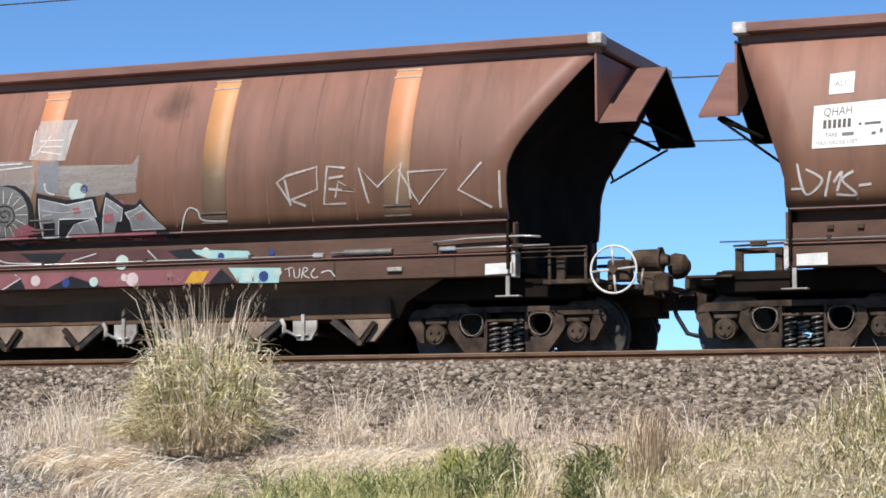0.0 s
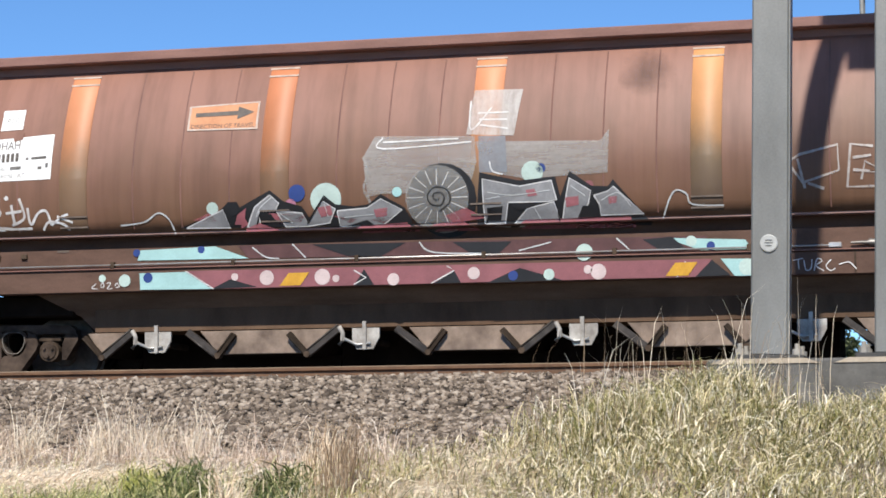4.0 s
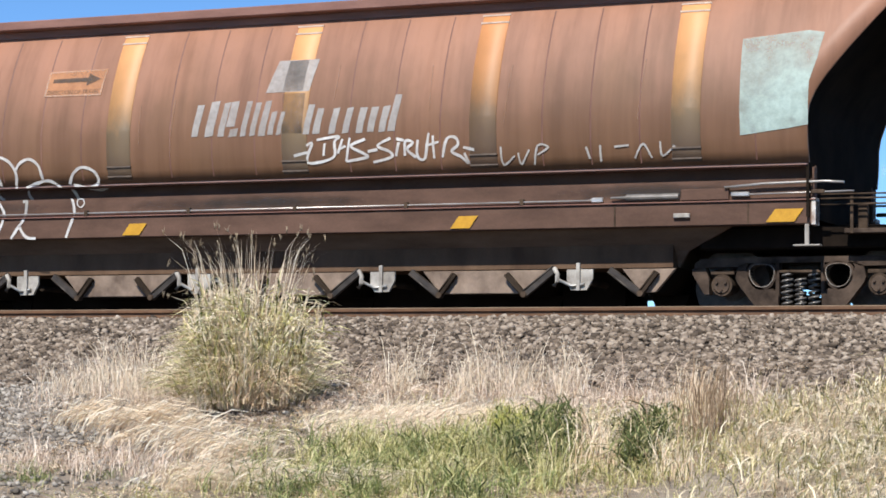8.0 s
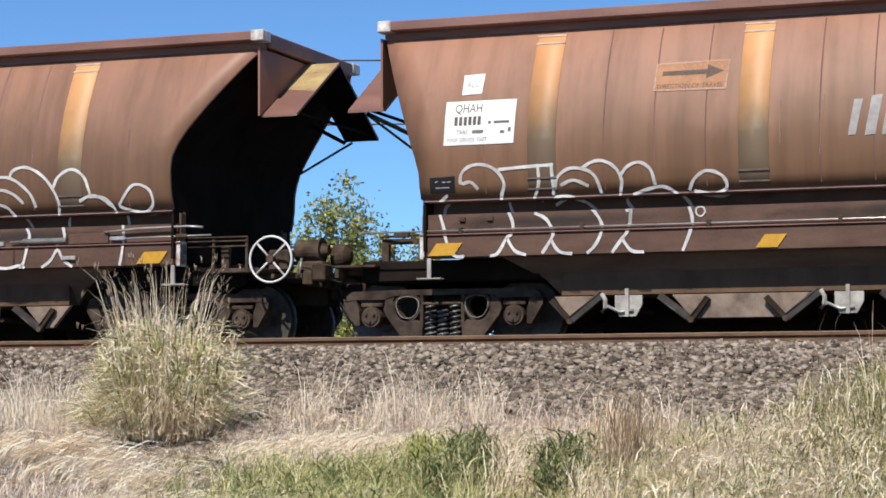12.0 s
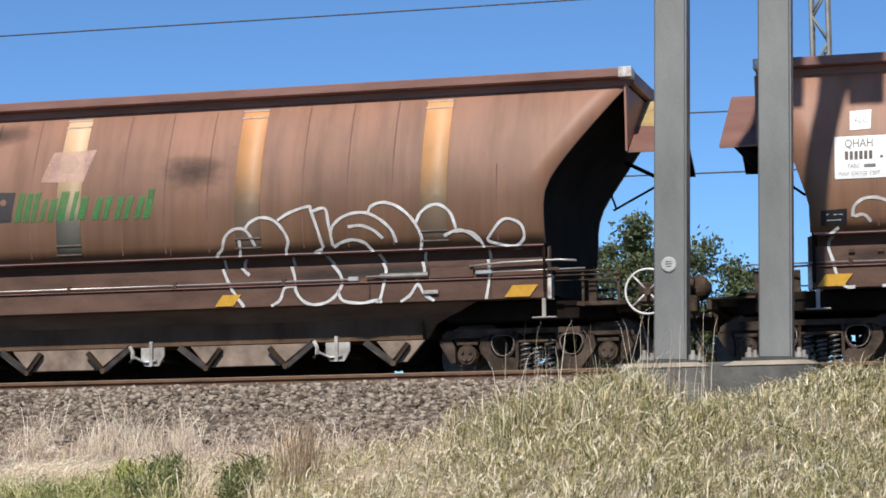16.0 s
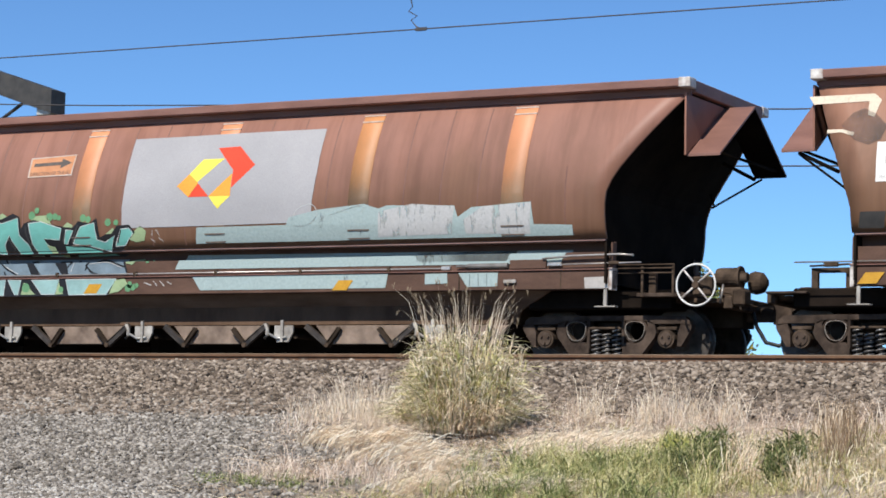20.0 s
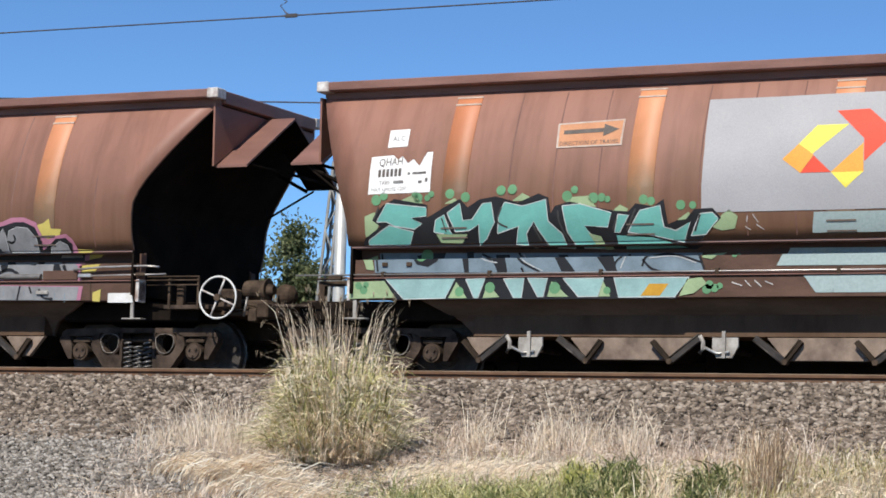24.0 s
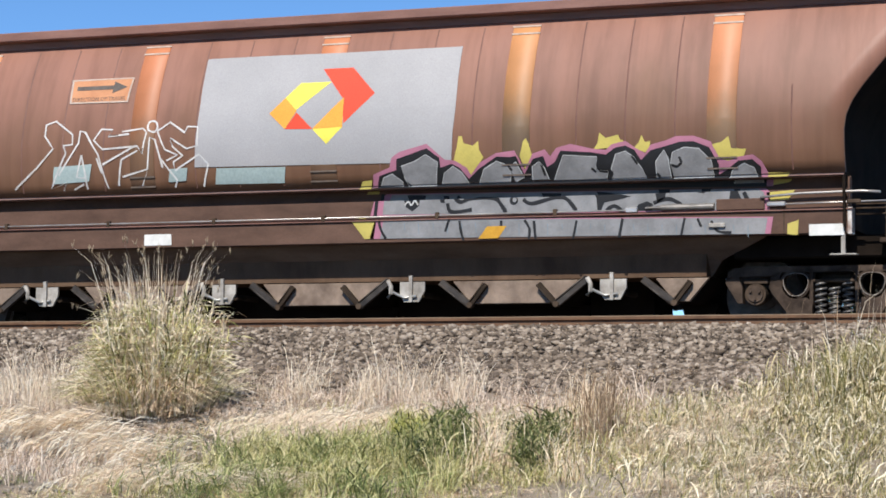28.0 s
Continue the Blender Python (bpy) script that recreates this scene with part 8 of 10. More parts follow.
    line(w, "spray_line", SPRAYS, 0.009, [(10.77, 1.8), (10.8, 1.92), (10.93, 1.97), (11.09, 1.95), (11.22, 1.82), (11.24, 1.65), (10.8, 1.65)], 5, 0)
    fill(w, "graffiti", SILVP, [(11.39, 1.6), (11.44, 1.71), (11.57, 1.78), (11.68, 1.73), (11.71, 1.6)], 4)
    line(w, "spray_line", SPRAYS, 0.009, [(11.39, 1.6), (11.44, 1.71), (11.57, 1.78), (11.68, 1.73), (11.71, 1.6)], 5, 0)
    line(w, "spray_line", BLACKP, 0.03, [(10.87, 1.87), (10.89, 1.81), (10.84, 1.77), (10.78, 1.79)], 5, 1)
    line(w, "spray_line", BLACKP, 0.03, [(9.97, 1.87), (9.97, 1.76), (10.12, 1.73), (10.06, 1.64)], 5, 1)
    line(w, "spray_line", BLACKP, 0.03, [(8.93, 1.86), (8.98, 1.78)], 5, 1)
    line(w, "spray_line", BLACKP, 0.03, [(9.32, 1.86), (9.36, 1.72)], 5, 1)
    line(w, "spray_line", BLACKP, 0.03, [(10.53, 1.72), (10.64, 1.68), (10.62, 1.58)], 5, 1)
    line(w, "spray_line", BLACKP, 0.03, [(9.89, 1.78), (9.94, 1.74)], 5, 1)
    line(w, "spray_line", BLACKP, 0.03, [(7.65, 1.86), (7.7, 1.72), (7.78, 1.65)], 5, 1)
    line(w, "spray_line", BLACKP, 0.03, [(10.35, 1.9), (10.41, 1.81)], 5, 1)
    fill(w, "graffiti", PINKP, [(7.29, 1.52), (7.37, 1.6), (11.73, 1.54), (11.81, 1.49), (11.81, 1.29), (7.24, 1.34)], 1)
    fill(w, "graffiti", SILVP, [(7.41, 1.52), (7.44, 1.59), (11.65, 1.54), (11.75, 1.48), (11.76, 1.3), (7.39, 1.35)], 2)
    fill(w, "graffiti", PINKP, [(7.24, 1.08), (7.31, 1.3), (11.85, 1.22), (11.82, 1.04)], 1)
    fill(w, "graffiti", SILVP, [(7.37, 1.08), (7.41, 1.29), (11.79, 1.21), (11.76, 1.04)], 2)
    fill(w, "graffiti", BLACKP, [(7.63, 1.58), (7.85, 1.57), (7.83, 1.44), (7.75, 1.38), (7.67, 1.43)], 3)
    fill(w, "graffiti", BLACKP, [(8.06, 1.56), (8.13, 1.56), (8.14, 1.46), (8.09, 1.47)], 3)
    fill(w, "graffiti", BLACKP, [(9.85, 1.56), (10.01, 1.54), (10.29, 1.48), (10.17, 1.45), (9.99, 1.42), (9.95, 1.33), (9.91, 1.34), (9.9, 1.47)], 3)
    fill(w, "graffiti", BLACKP, [(10.55, 1.56), (10.68, 1.56), (10.67, 1.45), (10.58, 1.4)], 3)
    fill(w, "graffiti", BLACKP, [(11.03, 1.55), (11.14, 1.55), (11.1, 1.49), (11.03, 1.5)], 3)
    fill(w, "graffiti", BLACKP, [(11.39, 1.54), (11.45, 1.54), (11.52, 1.38), (11.42, 1.3), (11.36, 1.35)], 3)
    fill(w, "graffiti", BLACKP, [(9.22, 1.56), (9.45, 1.55), (9.44, 1.5), (9.24, 1.5)], 3)
    fill(w, "graffiti", BLACKP, [(10.33, 1.32), (10.37, 1.39), (10.47, 1.42), (10.53, 1.39), (10.53, 1.32)], 3)
    disc(w, "graffiti", BLACKP, 8.95, 1.47, 0.05, 3)
    disc(w, "graffiti", SILVP, 8.96, 1.476, 0.025, 4)
    line(w, "spray_line", BLACKP, 0.048, [(8.23, 1.55), (8.32, 1.47), (8.47, 1.51), (8.72, 1.5), (8.8, 1.43), (8.86, 1.34)], 3, 1)
    line(w, "spray_line", BLACKP, 0.048, [(9.06, 1.48), (9.16, 1.43), (9.43, 1.49), (9.56, 1.47), (9.67, 1.34)], 3, 1)
    line(w, "spray_line", BLACKP, 0.048, [(7.33, 1.6), (7.3, 1.34)], 3, 1)
    line(w, "spray_line", BLACKP, 0.048, [(10.54, 1.4), (10.7, 1.44), (10.82, 1.39), (10.88, 1.32)], 3, 1)
    line(w, "spray_line", BLACKP, 0.048, [(10.01, 1.33), (10.1, 1.38), (10.2, 1.31)], 3, 1)
    line(w, "spray_line", BLACKP, 0.048, [(11.53, 1.49), (11.58, 1.39)], 3, 1)
    line(w, "spray_line", BLACKP, 0.048, [(8.17, 1.46), (8.22, 1.36), (8.46, 1.38)], 3, 1)
    line(w, "spray_line", SPRAYW, 0.018, [(7.66, 1.45), (7.7, 1.49), (7.74, 1.45), (7.78, 1.5), (7.82, 1.45)], 4, 1)
    line(w, "spray_line", SPRAYW, 0.018, [(11.43, 1.35), (11.48, 1.4)], 4, 1)
    line(w, "spray_line", BLACKP, 0.032, [(7.35, 1.3), (7.38, 1.18), (7.44, 1.08)], 3, 1)
    line(w, "spray_line", BLACKP, 0.032, [(8.2, 1.28), (8.15, 1.14)], 3, 1)
    line(w, "spray_line", BLACKP, 0.032, [(8.32, 1.26), (8.34, 1.14), (8.37, 1.04)], 3, 1)
    line(w, "spray_line", BLACKP, 0.032, [(8.81, 1.25), (8.81, 1.18)], 3, 1)
    line(w, "spray_line", BLACKP, 0.032, [(9.08, 1.25), (9.14, 1.15), (9.13, 1.04)], 3, 1)
    line(w, "spray_line", BLACKP, 0.032, [(9.19, 1.24), (9.21, 1.04)], 3, 1)
    line(w, "spray_line", BLACKP, 0.032, [(9.68, 1.23), (9.64, 1.03)], 3, 1)
    line(w, "spray_line", BLACKP, 0.032, [(10.2, 1.24), (10.16, 1.03)], 3, 1)
    line(w, "spray_line", BLACKP, 0.032, [(10.89, 1.23), (10.85, 1.04)], 3, 1)
    line(w, "spray_line", BLACKP, 0.032, [(11.03, 1.22), (11.07, 1.13)], 3, 1)
    line(w, "spray_line", BLACKP, 0.032, [(11.18, 1.19), (11.25, 1.08), (11.4, 1.06)], 3, 1)
    line(w, "paint_run", STEELB, 0.008, [(7.49, 1.25), (7.5, 1.22)], 3, 0)
    line(w, "paint_run", STEELB, 0.008, [(7.66, 1.25), (7.67, 1.17)], 3, 0)
    line(w, "paint_run", STEELB, 0.008, [(7.83, 1.25), (7.84, 1.12)], 3, 0)
    line(w, "paint_run", STEELB, 0.008, [(8.01, 1.24), (8.01, 1.17)], 3, 0)
    line(w, "paint_run", STEELB, 0.008, [(8.18, 1.24), (8.18, 1.12)], 3, 0)
    line(w, "paint_run", STEELB, 0.008, [(8.35, 1.23), (8.35, 1.17)], 3, 0)
    line(w, "paint_run", STEELB, 0.008, [(8.51, 1.23), (8.52, 1.12)], 3, 0)
    line(w, "paint_run", STEELB, 0.008, [(8.68, 1.22), (8.69, 1.18)], 3, 0)
    line(w, "paint_run", STEELB, 0.008, [(8.85, 1.22), (8.86, 1.13)], 3, 0)
    line(w, "paint_run", STEELB, 0.008, [(9.02, 1.21), (9.02, 1.08)], 3, 0)
    line(w, "paint_run", STEELB, 0.008, [(9.18, 1.21), (9.19, 1.13)], 3, 0)
    line(w, "paint_run", STEELB, 0.008, [(9.35, 1.2), (9.35, 1.08)], 3, 0)
    line(w, "paint_run", STEELB, 0.008, [(9.51, 1.2), (9.52, 1.14)], 3, 0)
    line(w, "paint_run", STEELB, 0.008, [(9.67, 1.19), (9.68, 1.09)], 3, 0)
    line(w, "paint_run", STEELB, 0.008, [(9.84, 1.19), (9.84, 1.14)], 3, 0)
    line(w, "paint_run", STEELB, 0.008, [(10, 1.18), (10, 1.09)], 3, 0)
    line(w, "paint_run", STEELB, 0.008, [(10.16, 1.18), (10.17, 1.14)], 3, 0)
    line(w, "paint_run", STEELB, 0.008, [(10.32, 1.18), (10.33, 1.1)], 3, 0)
    line(w, "paint_run", STEELB, 0.008, [(10.48, 1.17), (10.49, 1.05)], 3, 0)
    line(w, "paint_run", STEELB, 0.008, [(10.64, 1.17), (10.64, 1.1)], 3, 0)
    line(w, "paint_run", STEELB, 0.008, [(10.8, 1.16), (10.8, 1.05)], 3, 0)
    line(w, "paint_run", STEELB, 0.008, [(10.96, 1.16), (10.96, 1.1)], 3, 0)
    line(w, "paint_run", STEELB, 0.008, [(11.11, 1.15), (11.12, 1.06)], 3, 0)
    line(w, "paint_run", STEELB, 0.008, [(11.27, 1.15), (11.27, 1.11)], 3, 0)
    line(w, "paint_run", STEELB, 0.008, [(11.42, 1.14), (11.43, 1.06)], 3, 0)
    line(w, "paint_run", STEELB, 0.008, [(11.58, 1.14), (11.58, 1.01)], 3, 0)


def repaint_one(o, mat):
    o.material_slots[0].link = "OBJECT"
    o.material_slots[0].material = mat


def repaint(w, names, mat):
    """Another paint on some parts of one wagon."""
    for o in w.children:
        if o.name.split(".")[0] in names:
            repaint_one(o, mat)


for _i, _w in enumerate(WAGONS):
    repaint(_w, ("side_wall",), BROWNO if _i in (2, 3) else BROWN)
    for o in _w.children:
        if o.name.split(".")[0] == "handbrake_wheel":
            o.rotation_euler.y = radians((12, 30, 50, -8, -6, 57)[_i])
        if o.name.split(".")[0] == "strap":
            k = round((o.data.vertices[0].co.x - 1.95) / 2.30)
            repaint_one(o, STRAPR if _i in (0, 1, 4, 5) and k != 3 else STRAPY if _i == 3 and k < 3 else STRAP)
for _i, _x0, _x1 in ((2, 0.7, 3.6), (2, 4.2, 8.0), (3, 0.7, 4.8), (3, 8.6, 12.4), (2, 9.5, 12.4)):
    smudge(WAGONS[_i], (_x0 + _x1) / 2, 1.40, (_x1 - _x0) / 2, 0.10, 0.7)
# lime-stained hood at one end
_bm = B()
_bm.faces.new([_bm.verts.new(q) for q in ((13.506, -0.62, 3.124), (13.944, -0.70, 3.073), (13.944, -0.02, 3.504), (13.506, -0.02, 3.504))])
part("hood_stain", _bm, thin_coat("yellowish lime stain", (0.62, 0.45, 0.20), 0.1, 1.0, 3.0), WAGONS[3], "yellowish lime stain")


for _w, _paint in zip(WAGONS, (paint_first, paint_second, paint_third, paint_fourth, paint_fifth, paint_sixth)):
    _paint(_w)
for _i, _xs in enumerate(((4.54, 8.68), (4.52, 8.66), (0.90, 4.50, 8.68, 12.28), (1.10, 4.68, 8.70, 12.28), (4.50, 8.66), (8.70,))):
    for _x in _xs:
        yellow_mark(WAGONS[_i], _x, 0.23 if 1 < _x < 12 else 0.3)

# ---- fast meshes for what nobody could count ----
rng = np.random.default_rng(7)


def raw_mesh(name, verts, loops, starts, totals, mat):
    me = bpy.data.meshes.new(name)
    me.vertices.add(len(verts))
    me.vertices.foreach_set("co", np.ascontiguousarray(verts, dtype=np.float32).ravel())
    me.loops.add(len(loops))
    me.loops.foreach_set("vertex_index", np.ascontiguousarray(loops, dtype=np.int32))
    me.polygons.add(len(starts))
    me.polygons.foreach_set("loop_start", np.ascontiguousarray(starts, dtype=np.int32))
    me.polygons.foreach_set("loop_total", np.ascontiguousarray(totals, dtype=np.int32))
    me.materials.append(mat)
    me.update(calc_edges=True)
    return me


def ground_np(x, y):
    return np.array([ground_z(a, b) for a, b in zip(x, y)])


def blades(name, base, height, lean, width, mat, droop=0.25):
    """Arching, tapering grass blades: base points, heights, sideways lean vectors and widths."""
    n = len(base)
    a = rng.uniform(0, math.tau, n)
    side = np.stack([np.cos(a), np.sin(a) * 0.6, np.sin(a * 3.0) * 0.4], 1) * (width / 2)[:, None]
    l3 = np.concatenate([lean, np.zeros((n, 1))], 1)
    up = np.stack([np.zeros(n), np.zeros(n), height], 1)
    tip = (1 - droop * np.minimum(1.6, np.linalg.norm(lean, axis=1) / height))[:, None]
    p1 = base + up * 0.45 + l3 * 0.18
    p2 = base + up * (0.45 + 0.4 * tip) + l3 * 0.55
    p3 = base + up * tip + l3
    v = np.stack([base - side, base + side, p1 + side * 0.95, p1 - side * 0.95, p2 + side * 0.7, p2 - side * 0.7, p3], 1).reshape(-1, 3)
    k = np.arange(n)[:, None] * 7
    loops = (k + np.array([0, 1, 2, 3, 3, 2, 4, 5, 5, 4, 6])).ravel()
    starts = (np.arange(n)[:, None] * 11 + np.array([0, 4, 8])).ravel()
    totals = np.tile([4, 4, 3], n)
    return raw_mesh(name, v, loops, starts, totals, mat)


def stones(name, x, y, size, mat, sink=0.25):
    n = len(x)
    c = np.array([[-1, -1, -1], [1, -1, -1], [1, 1, -1], [-1, 1, -1], [-1, -1, 1], [1, -1, 1], [1, 1, 1], [-1, 1, 1]]) * 0.5
    v = c[None] * (size[:, None] * rng.uniform(0.55, 1.4, (n, 3)))[:, None, :]
    v = v * rng.uniform(0.45, 1.25, (n, 8, 3))
    q = rng.normal(size=(n, 4))
    q /= np.linalg.norm(q, axis=1)[:, None]
    w_, a, b, d = q.T
    R = np.stack([1 - 2 * (b * b + d * d), 2 * (a * b - w_ * d), 2 * (a * d + w_ * b), 2 * (a * b + w_ * d), 1 - 2 * (a * a + d * d), 2 * (b * d - w_ * a), 2 * (a * d - w_ * b), 2 * (b * d + w_ * a), 1 - 2 * (a * a + b * b)], 1).reshape(n, 3, 3)
    v = np.einsum("nij,nkj->nki", R, v) * np.array([1.1, 1.0, 0.80])
    z = ground_np(x, y) + size * (0.5 - sink) + rng.uniform(-0.2, 0.35, n) * size
    v = (v + np.stack([x, y, z], 1)[:, None, :]).reshape(-1, 3)
    f = np.array([0, 3, 2, 1, 4, 5, 6, 7, 0, 1, 5, 4, 1, 2, 6, 5, 2, 3, 7, 6, 3, 0, 4, 7])
    loops = (np.arange(n)[:, None] * 8 + f).ravel()
    starts = np.arange(n * 6) * 4
    return raw_mesh(name, v, loops, starts, np.full(n * 6, 4), mat)


def scatter(n, x0, x1, y0, y1):
    return rng.uniform(x0, x1, n), rng.uniform(y0, y1, n)


# ---- ballast ----
def build_ballast():
    x, y = scatter(92000, -19.5, 1.8, 16.7, 20.05)
    keep = (y > 17.15 - 0.3 * np.clip((-9.5 - x) / 4, 0, 1) + rng.normal(0, 0.12, len(x)))
    x, y = x[keep], y[keep]
    s_ = 0.024 + 0.032 * rng.uniform(0, 1, len(x)) ** 1.6
    tagged(new("ballast", stones("ballast", x, y, s_, STONE)), "grey-brown crushed stone ballast on the shoulder", "ballast", kind="stuff")
    x, y = scatter(64000, -16.5, -7.6, 11.8, 18.0)
    keep = rng.uniform(0, 1, len(x)) < np.clip((-9.0 + 0.15 * (14.5 - y) - x) / 1.2, 0.10, 1)
    x, y = x[keep], y[keep]
    s_ = rng.uniform(0.016, 0.042, len(x))
    tagged(new("gravel", stones("gravel", x, y, s_, GRIT)), "loose grey gravel spilled below the bank", "gravel", kind="stuff")


PALEGRIT = island_material("pale grey grit", [(0.0, (0.20, 0.19, 0.175)), (0.5, (0.42, 0.40, 0.37)), (1.0, (0.66, 0.63, 0.58))], 0.9, 60)
GRIT = island_material("grey-brown grit", [(0.0, (0.11, 0.096, 0.08)), (0.5, (0.245, 0.217, 0.185)), (1.0, (0.47, 0.43, 0.38))], 0.9, 60)
build_ballast()
_x, _y = scatter(16000, -12.5, -8.6, 11.8, 13.6)
_k = _y < 13.15 - 0.25 * (_x + 10.0) + rng.normal(0, 0.12, len(_x)) - 0.35 * np.clip(_x + 10.2, 0, 2)
tagged(new("fine_gravel", stones("fine_gravel", _x[_k], _y[_k], rng.uniform(0.012, 0.028, int(_k.sum())), PALEGRIT)), "pale grey fine gravel at the foot of the bank", "gravel", kind="stuff")



# ---- sleepers of the near track ----
def build_sleepers():
    bm = B()
    box(bm, -0.12, 0.12, NEAR - 1.05, NEAR + 1.05, -0.29, -0.103, 0.015)
    me = mesh_of("sleeper", bm, CONC)
    for mid in (0.0, MID - NEAR):
        for k in range(34):
            ob = new("sleeper", me)
            ob.location = (-19.5 + k * 0.66, mid, 0.0 if mid == 0 else -0.05)
            tagged(ob, "grey concrete sleeper under the rails", "sleeper", "sleepers of the tracks")


build_sleepers()


# ---- grass ----
def grass_patch(name, label, n, x0, x1, y0, y1, h0, h1, mat, keep=None, tuft=0.0, width=(0.004, 0.008), bend=0.35, wind=(0.05, 0.0), rise=0.0):
    x, y = scatter(n, x0, x1, y0, y1)
    if tuft:
        m = max(8, int(n / 90))
        tx, ty = scatter(m, x0, x1, y0, y1)
        pick = rng.integers(0, m, n)
        x, y = tx[pick] + rng.normal(0, tuft, n), ty[pick] + rng.normal(0, tuft * 0.8, n)
        th = rng.uniform(0.6, 1.15, m)[pick]
    else:
        th = np.ones(n)
    if keep is not None:
        k = keep(x, y) > rng.uniform(0, 1, n)
        x, y, th = x[k], y[k], th[k]
    n = len(x)
    h = (h0 + (h1 - h0) * rng.uniform(0, 1, n) ** 1.7) * th
    lean = rng.normal(0, bend, (n, 2)) * h[:, None] + np.array(wind) * h[:, None]
    base = np.stack([x, y, ground_np(x, y) - 0.01 + rise * rng.uniform(0, 1, n)], 1)
    ob = new(name, blades(name, base, h, lean, rng.uniform(*width, n), mat))
    return tagged(ob, label, "grass", kind="stuff")


def bare(x, y):
    """1 where grass grows, 0 on the gravel to the left and near the ballast."""
    a = np.clip((x + 10.9 - 0.30 * (16.2 - y)) / 1.0, 0, 1)
    b = np.clip((18.55 - y) / 0.5, 0, 1)
    return a * b


def spots(*rows):
    """Soft round patches: centre x, y, half sizes and how full they are."""
    def full(x, y):
        v = 0 * x
        for cx, cy, a, b, k in rows:
            v = np.maximum(v, k * np.clip(1.6 * np.exp(-((x - cx) / a) ** 2 - ((y - cy) / b) ** 2) - 0.15, 0, 1))
        return v
    return full


def build_grass():
    dry, tall, mixed, weeds = "matted pale dry grass on the bank", "tall bleached straw-coloured grass", "half-dry grass on the bank", "low fresh green weeds among dry grass"
    hay, mound = "flattened swath of pale hay", "dense yellowing grass on a mound"
    thin = lambda x, y: bare(x, y) * np.clip(0.65 + 0.6 * np.sin(x * 2.1 + y) * np.sin(y * 2.7 - x * 0.8), 0.25, 1)
    fine, wide = (0.003, 0.006), (0.004, 0.008)
    # short litter over the whole bank
    grass_patch("dry_grass", dry, 95000, -12.0, 2.2, 11.8, 18.0, 0.02, 0.09, STRAW, thin, 0.13, wide, 2.4, (0.5, -0.8))
    # flattened swaths of hay, each combed its own way
    run = spots(*[(-9.55 + 0.42 * k, 15.55 - 0.31 * k + 0.08 * (k % 2), 0.34, 0.20 + 0.05 * (k % 3), 1 - 0.1 * (k % 2)) for k in range(5)])
    grass_patch("hay_swath", hay, 26000, -10.2, -6.4, 13.4, 16.0, 0.10, 0.24, HAY, run, 0.10, (0.007, 0.015), 0.4, (1.8, -0.7), 0.07)
    grass_patch("hay_swath", hay, 15000, -8.0, -5.2, 15.0, 16.6, 0.08, 0.20, HAY, spots((-7.3, 15.7, 0.4, 0.3, 1), (-6.7, 15.8, 0.5, 0.35, 1), (-6.0, 15.9, 0.5, 0.3, 0.8)), 0.10, wide, 0.6, (1.5, 0.2))
    grass_patch("hay_swath", hay, 16000, -4.8, -2.6, 13.0, 16.8, 0.08, 0.22, HAY, spots((-3.9, 15.5, 0.6, 0.8, 1), (-3.4, 14.0, 0.5, 0.7, 0.9)), 0.10, wide, 0.9, (1.5, -0.9))
    # bleached straw below the toe of the ballast, in uneven tufts
    tufts = spots((-10.35, 16.7, 0.35, 0.4, 1), (-9.75, 16.6, 0.30, 0.5, 0.9), (-9.35, 16.9, 0.3, 0.4, 0.8))
    grass_patch("straw_grass", tall, 5200, -11.0, -9.0, 15.9, 17.6, 0.12, 0.60, STRAWP, tufts, 0.06, fine, 0.38)
    grass_patch("straw_grass", tall, 3200, -8.1, -5.9, 16.1, 17.6, 0.12, 0.58, STRAWP, spots((-7.55, 16.8, 0.22, 0.4, 1), (-6.85, 16.9, 0.30, 0.4, 0.9), (-6.35, 16.8, 0.25, 0.4, 0.8)), 0.06, fine, 0.42)
    grass_patch("straw_grass", tall, 4200, -8.2, -3.6, 15.8, 17.5, 0.08, 0.40, BLUSH, spots((-7.9, 17.0, 0.3, 0.5, 1), (-7.0, 16.9, 0.45, 0.5, 1), (-6.2, 16.8, 0.4, 0.4, 0.8), (-5.2, 16.6, 0.5, 0.4, 0.7), (-4.4, 16.5, 0.5, 0.4, 0.7)), 0.08, fine, 0.5)
    grass_patch("straw_grass", tall, 3600, -11.0, -8.4, 15.8, 17.6, 0.06, 0.34, BLUSH, bare, 0.09, fine, 0.6)
    grass_patch("straw_grass", tall, 15000, -11.0, -3.0, 15.2, 16.9, 0.04, 0.18, BLUSH, thin, 0.10, fine, 1.0)
    grass_patch("straw_grass", tall, 1100, -5.2, -4.4, 15.8, 16.5, 0.20, 0.60, STRAW, spots((-4.85, 16.1, 0.2, 0.3, 1)), 0.05, fine, 0.28)
    grass_patch("straw_grass", tall, 1500, -5.6, -4.2, 13.4, 15.8, 0.15, 0.55, STRAW, spots((-5.1, 14.5, 0.18, 0.8, 1), (-4.55, 15.2, 0.18, 0.5, 1), (-4.4, 14.4, 0.25, 0.6, 0.8)), 0.06, fine, 0.35)
    grass_patch("rank_stalks", "thin dark seeding stalks among dry grass", 150, -4.85, -4.45, 14.9, 15.8, 0.40, 0.72, SEEDS, None, 0.06, (0.004, 0.007), 0.14)
